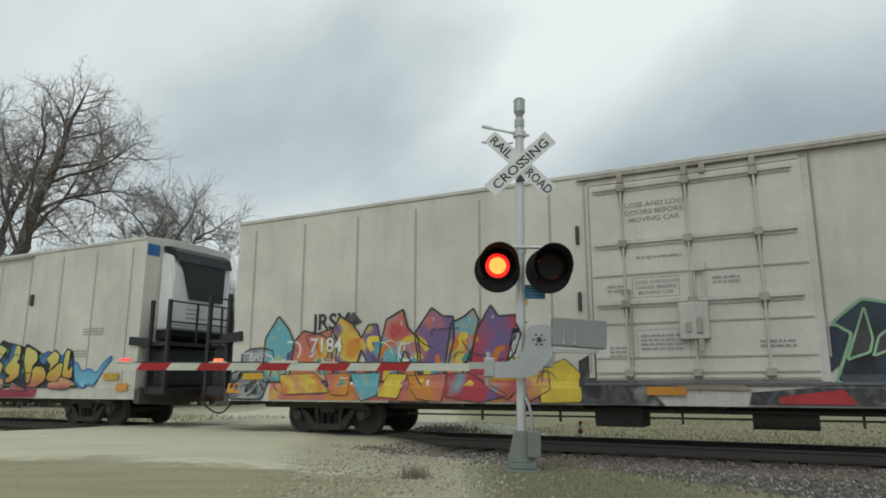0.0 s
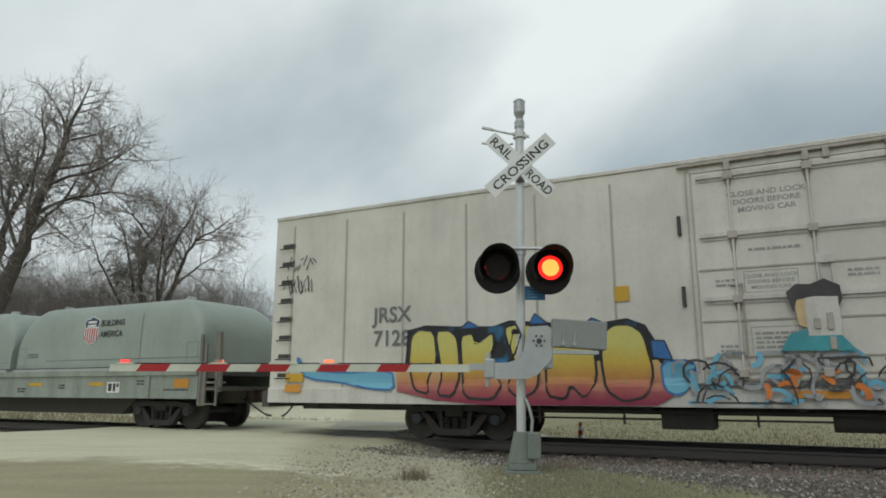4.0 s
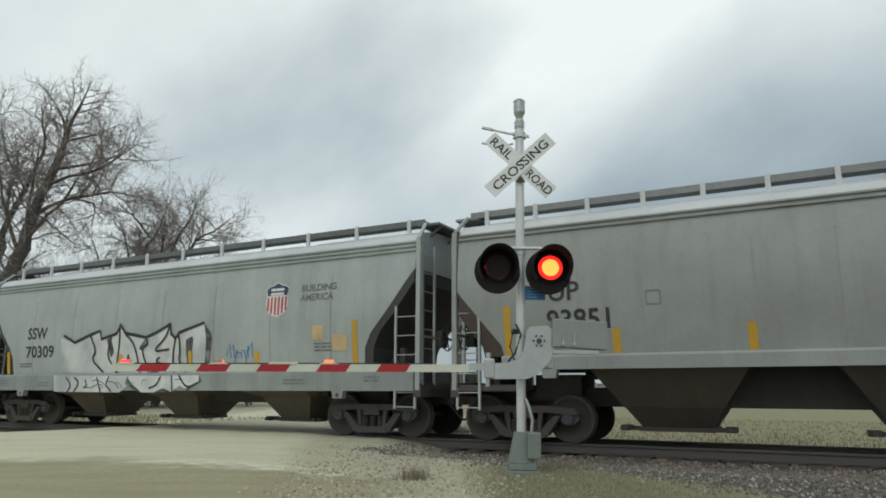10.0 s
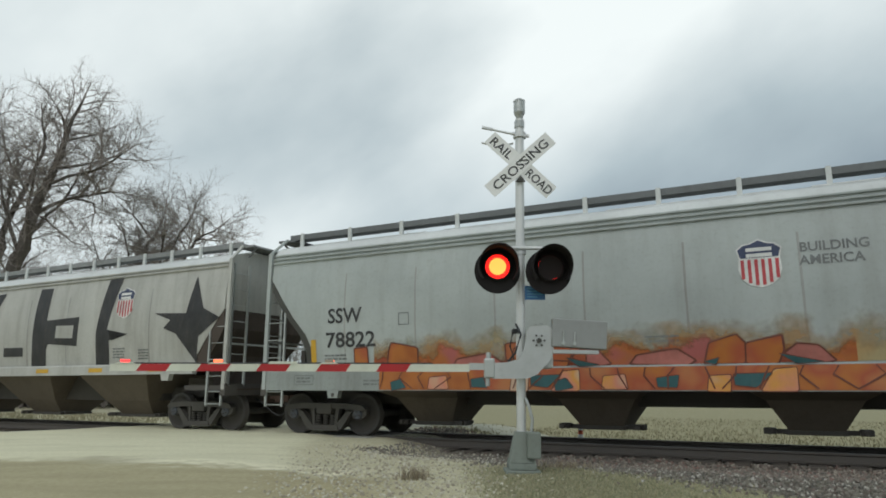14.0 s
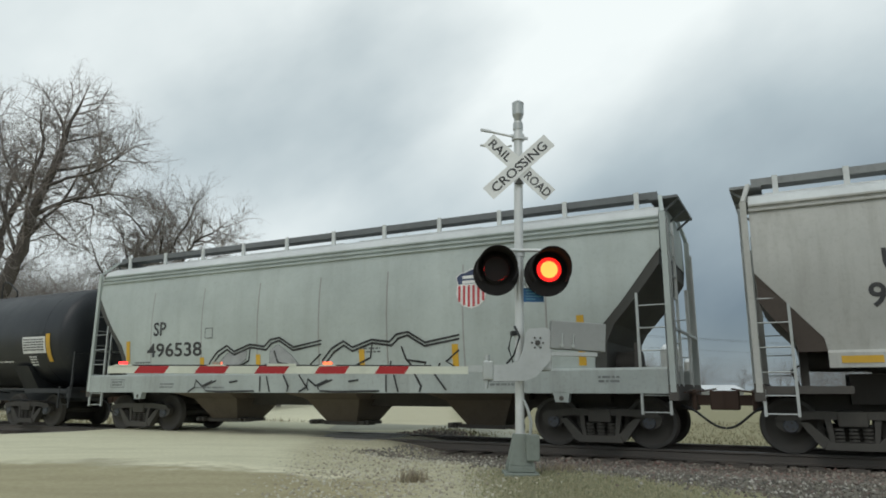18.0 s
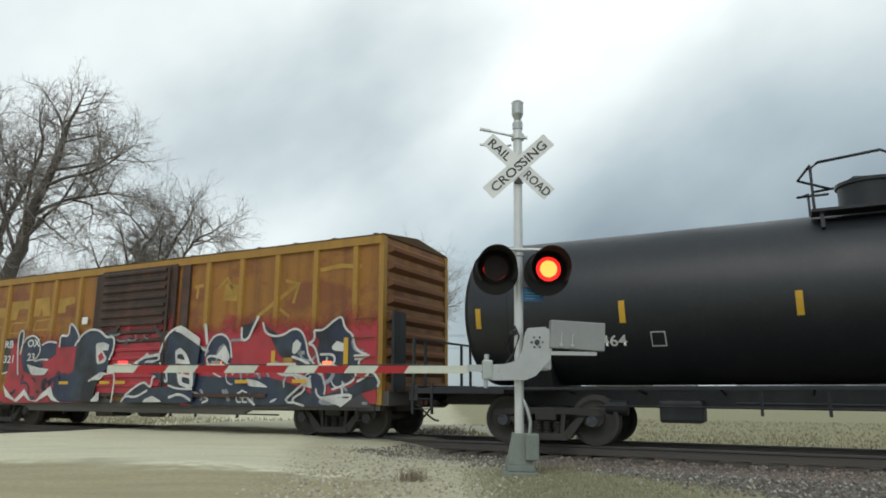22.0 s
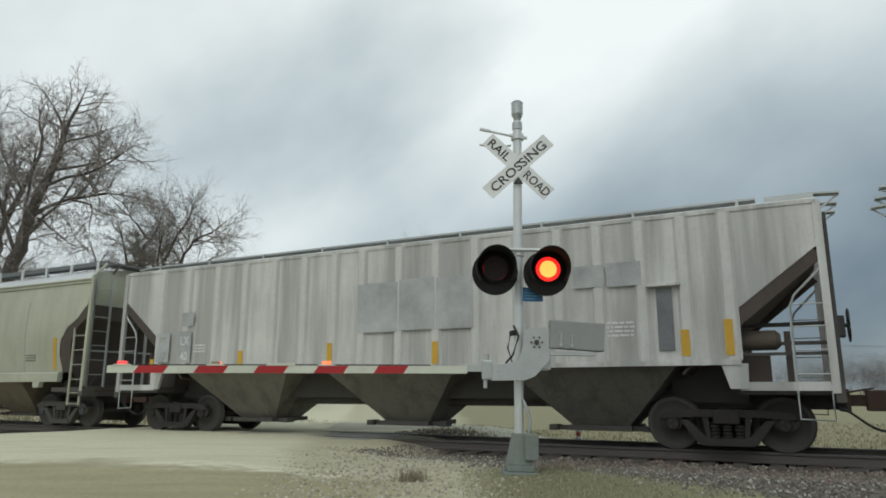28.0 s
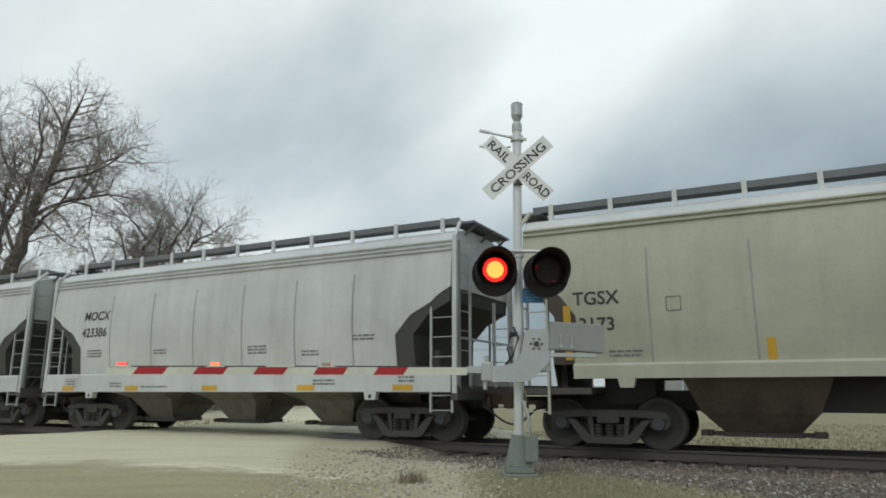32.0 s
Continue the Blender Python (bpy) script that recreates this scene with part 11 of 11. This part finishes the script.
    small_print(car, [(-5.0, 1.95, 0.8, 2), (4.0, 2.05, 0.5, 4), (5.0, 2.0, 0.4, 4), (-2.1, 2.0, 0.7, 4)], M["letter_grey"], skin)

    # light grey hopper, black outline graffiti
    car, skin = curved_hopper(-132.2, 7.55, "light grey covered hopper car with black outline graffiti", "hopper_light", "slope_grey", "brown_dirt", GREY_SILL, F_CUT, 3, (-3.65, 0.0, 3.65), 6.2,
                              (-5.35, -3.56, -1.75, 0.05, 1.85, 3.65, 5.4), 0.7, 0.6, posts=11, sill_mat="sill_light_shaded", web=0.2)
    lettering(car, "SP", -5.03, 2.42, 0.48, M["letter_black"], skin)
    lettering(car, "496538", -4.5, 1.88, 0.48, M["letter_black"], skin, squeeze=1.36)
    shield(car, 3.85, 3.05, 0.66, 0.78, skin)
    lettering(car, "BUILDING", 5.0, 3.2, 0.22, M["letter_grey"], skin)
    lettering(car, "AMERICA", 4.95, 2.98, 0.22, M["letter_grey"], skin)
    shift = OUTLINE[0][-1][0] - OUTLINE[0][0][0]
    for dx in (0.0, shift):
        for line in moved(OUTLINE, dx):
            painted(car, "graffiti_outline", [stroke(line, 0.05)], M["s_black"], skin, 0.010, "black spray-painted outline", 0)
        for line in moved(OUTLINE_LOW, dx):
            painted(car, "graffiti_outline", [stroke(line, 0.05)], M["s_black"], lambda z: 1.58, 0.008, "", 0)
    letters(car, skin, [[(-2.9, 1.46), (-2.95, 1.7), (-2.68, 1.92), (-2.05, 1.95), (-2.1, 1.75), (-2.45, 1.55), (-2.3, 1.46)], [(-1.4, 1.46), (-1.35, 1.95), (-1.1, 2.08), (-0.75, 1.85), (-0.5, 1.6), (-0.6, 1.46)]], ["s_patch"], "s_grey", 0.015, 0.006, "", None)
    yellow_marks(car, skin, [(-6.2, 1.5, 2.3), (-3.53, 1.46, 1.83), (-1.72, 1.48, 1.86), (1.2, 1.46, 1.9), (3.45, 1.46, 1.95), (6.05, 1.48, 2.4)])
    square_mark(car, -3.42, 2.3, 0.24, 0.022, M["letter_grey"], skin)
    half_print(car, skin, "letter_grey", 7.55)

    tank_car(-149.5)
    box_car(-166.6)

    # pale ribbed hopper with worn lettering
    ribs = [-6.6 + 0.945 * i for i in range(15)]
    car, skin = ribbed_hopper(-183.8, 8.31, "pale grey ribbed covered hopper car with worn black lettering", "hopper_white", "slope_tan", ribs, 6.92, 3.62, 2.42, bay="bay_brown", rib_mat="rib_white", lead=0.6, trail=0.7, truck_mat="truck_dust")
    for ch, x in (("E", -5.30), ("E", -4.36), ("D", -3.42)):
        lettering(car, ch, x, 3.15, 0.46, M["letter_grey"], skin, 0.01)
    for words, x, z in (("NAH", -5.20, 2.36), ("X", -4.45, 2.36), ("7703", -5.20, 1.90), ("44", -4.42, 1.90)):
        lettering(car, words, x, z, 0.27, M["letter_grey"], skin, 0.012, 0.82)
    small_print(car, [(-5.6, 1.8, 0.5, 2), (0.6, 1.85, 0.5, 2), (3.9, 1.75, 0.5, 3)], M["letter_grey"], skin)
    painted(car, "data_panel", [rect(5.15, 5.6, 1.66, 1.92)], M["letter_white"], skin, 0.01)
    painted(car, "data_square", [rect(5.2, 5.33, 1.70, 1.86), rect(5.38, 5.46, 1.72, 1.84), rect(5.49, 5.56, 1.72, 1.84)], M["letter_grey"], skin, 0.013)

    # mottled ribbed hopper
    ribs = [-6.85, -5.9, -4.9, -4.0, -3.1, -2.2, -1.35, -0.6, 0.35, 1.24, 2.14, 3.05, 3.87, 4.63, 5.41, 6.14, 6.85]
    car, skin = ribbed_hopper(-201.8, 8.26, "streaky white ribbed covered hopper car with patched panels", "hopper_mottled", "slope_brown", ribs, 6.9, 3.37, 2.33, 1.52, lead=0.7, trail=0.7, rib_w=0.13, wheel_ends=(1,))
    painted(car, "grey_patch", [rect(-0.69, 0.33, 2.24, 3.30), rect(0.37, 1.22, 2.26, 3.34), rect(1.26, 2.1, 2.25, 3.32), rect(4.17, 4.75, 2.89, 3.30), rect(4.80, 5.42, 2.88, 3.32)], M["patch_grey"], skin, 0.060)
    painted(car, "grey_patch", [rect(-6.88, -6.42, 1.72, 2.46), rect(-6.12, -5.66, 1.70, 2.48), rect(-6.05, -5.62, 2.6, 2.95)], M["patch_grey"], skin, 0.060)
    for words, x, z, m in (("LX", -5.88, 2.14, "letter_white"), ("40", -5.88, 1.76, "letter_white"), ("PT", -6.65, 2.14, "letter_faint"), ("17", -6.65, 1.76, "letter_faint")):
        lettering(car, words, x, z, 0.30, M[m], skin, 0.066, 0.85)
    painted(car, "dark_window", [rect(5.65, 5.92, 1.7, 2.8)], M["s_grey"], skin, 0.03)
    bm = B()
    soft_box(bm, 5.5, 6.08, -1.64, -1.5, 2.82, 2.88, 0.01)
    part("hood_plate", bm, M["hopper_mottled"], car)
    yellow_marks(car, lambda z: 1.56, [(-7.0, 1.55, 1.8), (-4.0, 1.55, 1.95), (-1.4, 1.55, 2.05), (1.24, 1.55, 2.0), (6.1, 1.6, 2.05), (6.8, 1.6, 2.2)])
    small_print(car, [(4.75, 2.2, 0.5, 4), (-5.6, 2.1, 0.4, 3)], M["letter_white"], skin)

    # cream hopper
    car, skin = curved_hopper(-219.85, 8.26, "cream covered hopper car with brown weathered bays", "hopper_cream", "slope_brown", "bay_brown", (1.26, 1.52), K_CUT, 2, (-4.3, 0.0, 4.3), 6.85,
                              (-5.9, -4.2, -2.2, -0.2, 1.9, 3.7, 5.6), 0.7, 0.75, posts=14, foot=(0.6, 0.92, 0.67), bay_w=1.15, skirt=0.68)
    lettering(car, "TGSX", -6.85, 2.60, 0.34, M["letter_black"], skin)
    lettering(car, "3173", -6.85, 2.12, 0.34, M["letter_black"], skin)
    square_mark(car, -5.6, 2.42, 0.24, 0.022, M["letter_grey"], skin)
    yellow_marks(car, skin, [(-7.4, 1.6, 2.6), (-4.0, 1.55, 1.9), (-1.55, 1.55, 1.95), (1.28, 1.55, 1.98), (4.12, 1.55, 2.0), (7.0, 1.6, 2.5)])
    half_print(car, skin, "letter_grey", 8.26)

    # short pale hopper
    car, skin = curved_hopper(-236.08, 6.40, "pale grey two-bay covered hopper car", "hopper_pale", "slope_grey", "dusty_bay", (1.02, 1.48), L_CUT, 3, (-2.9, 0.0, 2.9), 5.0,
                              (-3.9, -2.3, -0.8, 0.8, 2.4, 4.0), 0.75, 0.65, posts=11)
    lettering(car, "MOCX", -4.5, 2.95, 0.34, M["letter_black"], skin, shear=0.12)
    lettering(car, "423386", -4.55, 2.5, 0.34, M["letter_black"], skin, shear=0.12)
    yellow_marks(car, lambda z: 1.575, [(-5.4, 1.05, 1.17), (-2.85, 1.05, 1.17), (-0.1, 1.05, 1.17), (2.8, 1.05, 1.17), (5.3, 1.05, 1.17)], w=0.24)
    small_print(car, [(-4.8, 2.1, 0.6, 3), (-2.2, 2.05, 0.5, 2), (1.0, 2.05, 0.6, 3), (2.6, 1.9, 0.5, 2), (4.0, 2.2, 0.6, 2)], M["letter_grey"], skin)

    # last one to come into sight
    car, skin = curved_hopper(-251.3, 7.5, "pale grey covered hopper car behind the others", "hopper_pale", "slope_grey", "dusty_bay", (1.02, 1.48), L_CUT, 3, (-3.75, 0.0, 3.75), 6.2,
                              (-4.6, -2.8, -1.0, 0.8, 2.6, 4.4), 0.65, 0.7, posts=11)


build_train()


# ---- what moves ----
def gone(t):
    for (t0, a), (t1, b) in zip(TRAIN, TRAIN[1:]):
        if t0 <= t <= t1:
            return a + (b - a) * (t - t0) / (t1 - t0)
    return TRAIN[-1][1]


def motions():
    for car, centre in CARS:
        walk(car, [(t, Matrix.Translation(track_point(centre + d)) @ pose(0, 0, 0, 0, 0, TURN)) for t, d in TRAIN])
    # every wheelset rolls with the train
    times = [i * 2 / 30 for i in range(481)]
    for w, x, r in WHEELS:
        walk(w, [(t, Matrix.Translation((x, 0, r)) @ Matrix.Rotation(gone(t) / r, 4, "Y")) for t in times])
    # the lamps flash in turn: each insert swings its lit face out and away
    first, beat = 2.475, 0.5958
    flips = [first + beat * k for k in range(-4, 51)]
    for lamp, side, axis in SPIN:
        at = lamp.location.copy()
        lit = side == 0
        ang = 0.0 if lit else 180.0
        rows = [(0.0, ang)]
        for k, t in enumerate(flips):
            if t < 0.08 or t > 31.9:
                continue
            near = round(t)
            if abs(t - near) < 0.1:
                t = near + (0.1 if t >= near else -0.1)
            rows += [(t - 0.033, ang), (t, ang + 60), (t + 0.034, ang + 120), (t + 0.067, ang + 180)]
            ang += 180
        rows.append((32.0, ang))
        walk(lamp, [(t, Matrix.Translation(at) @ Matrix.Rotation(radians(a), 4, axis)) for t, a in rows])


motions()
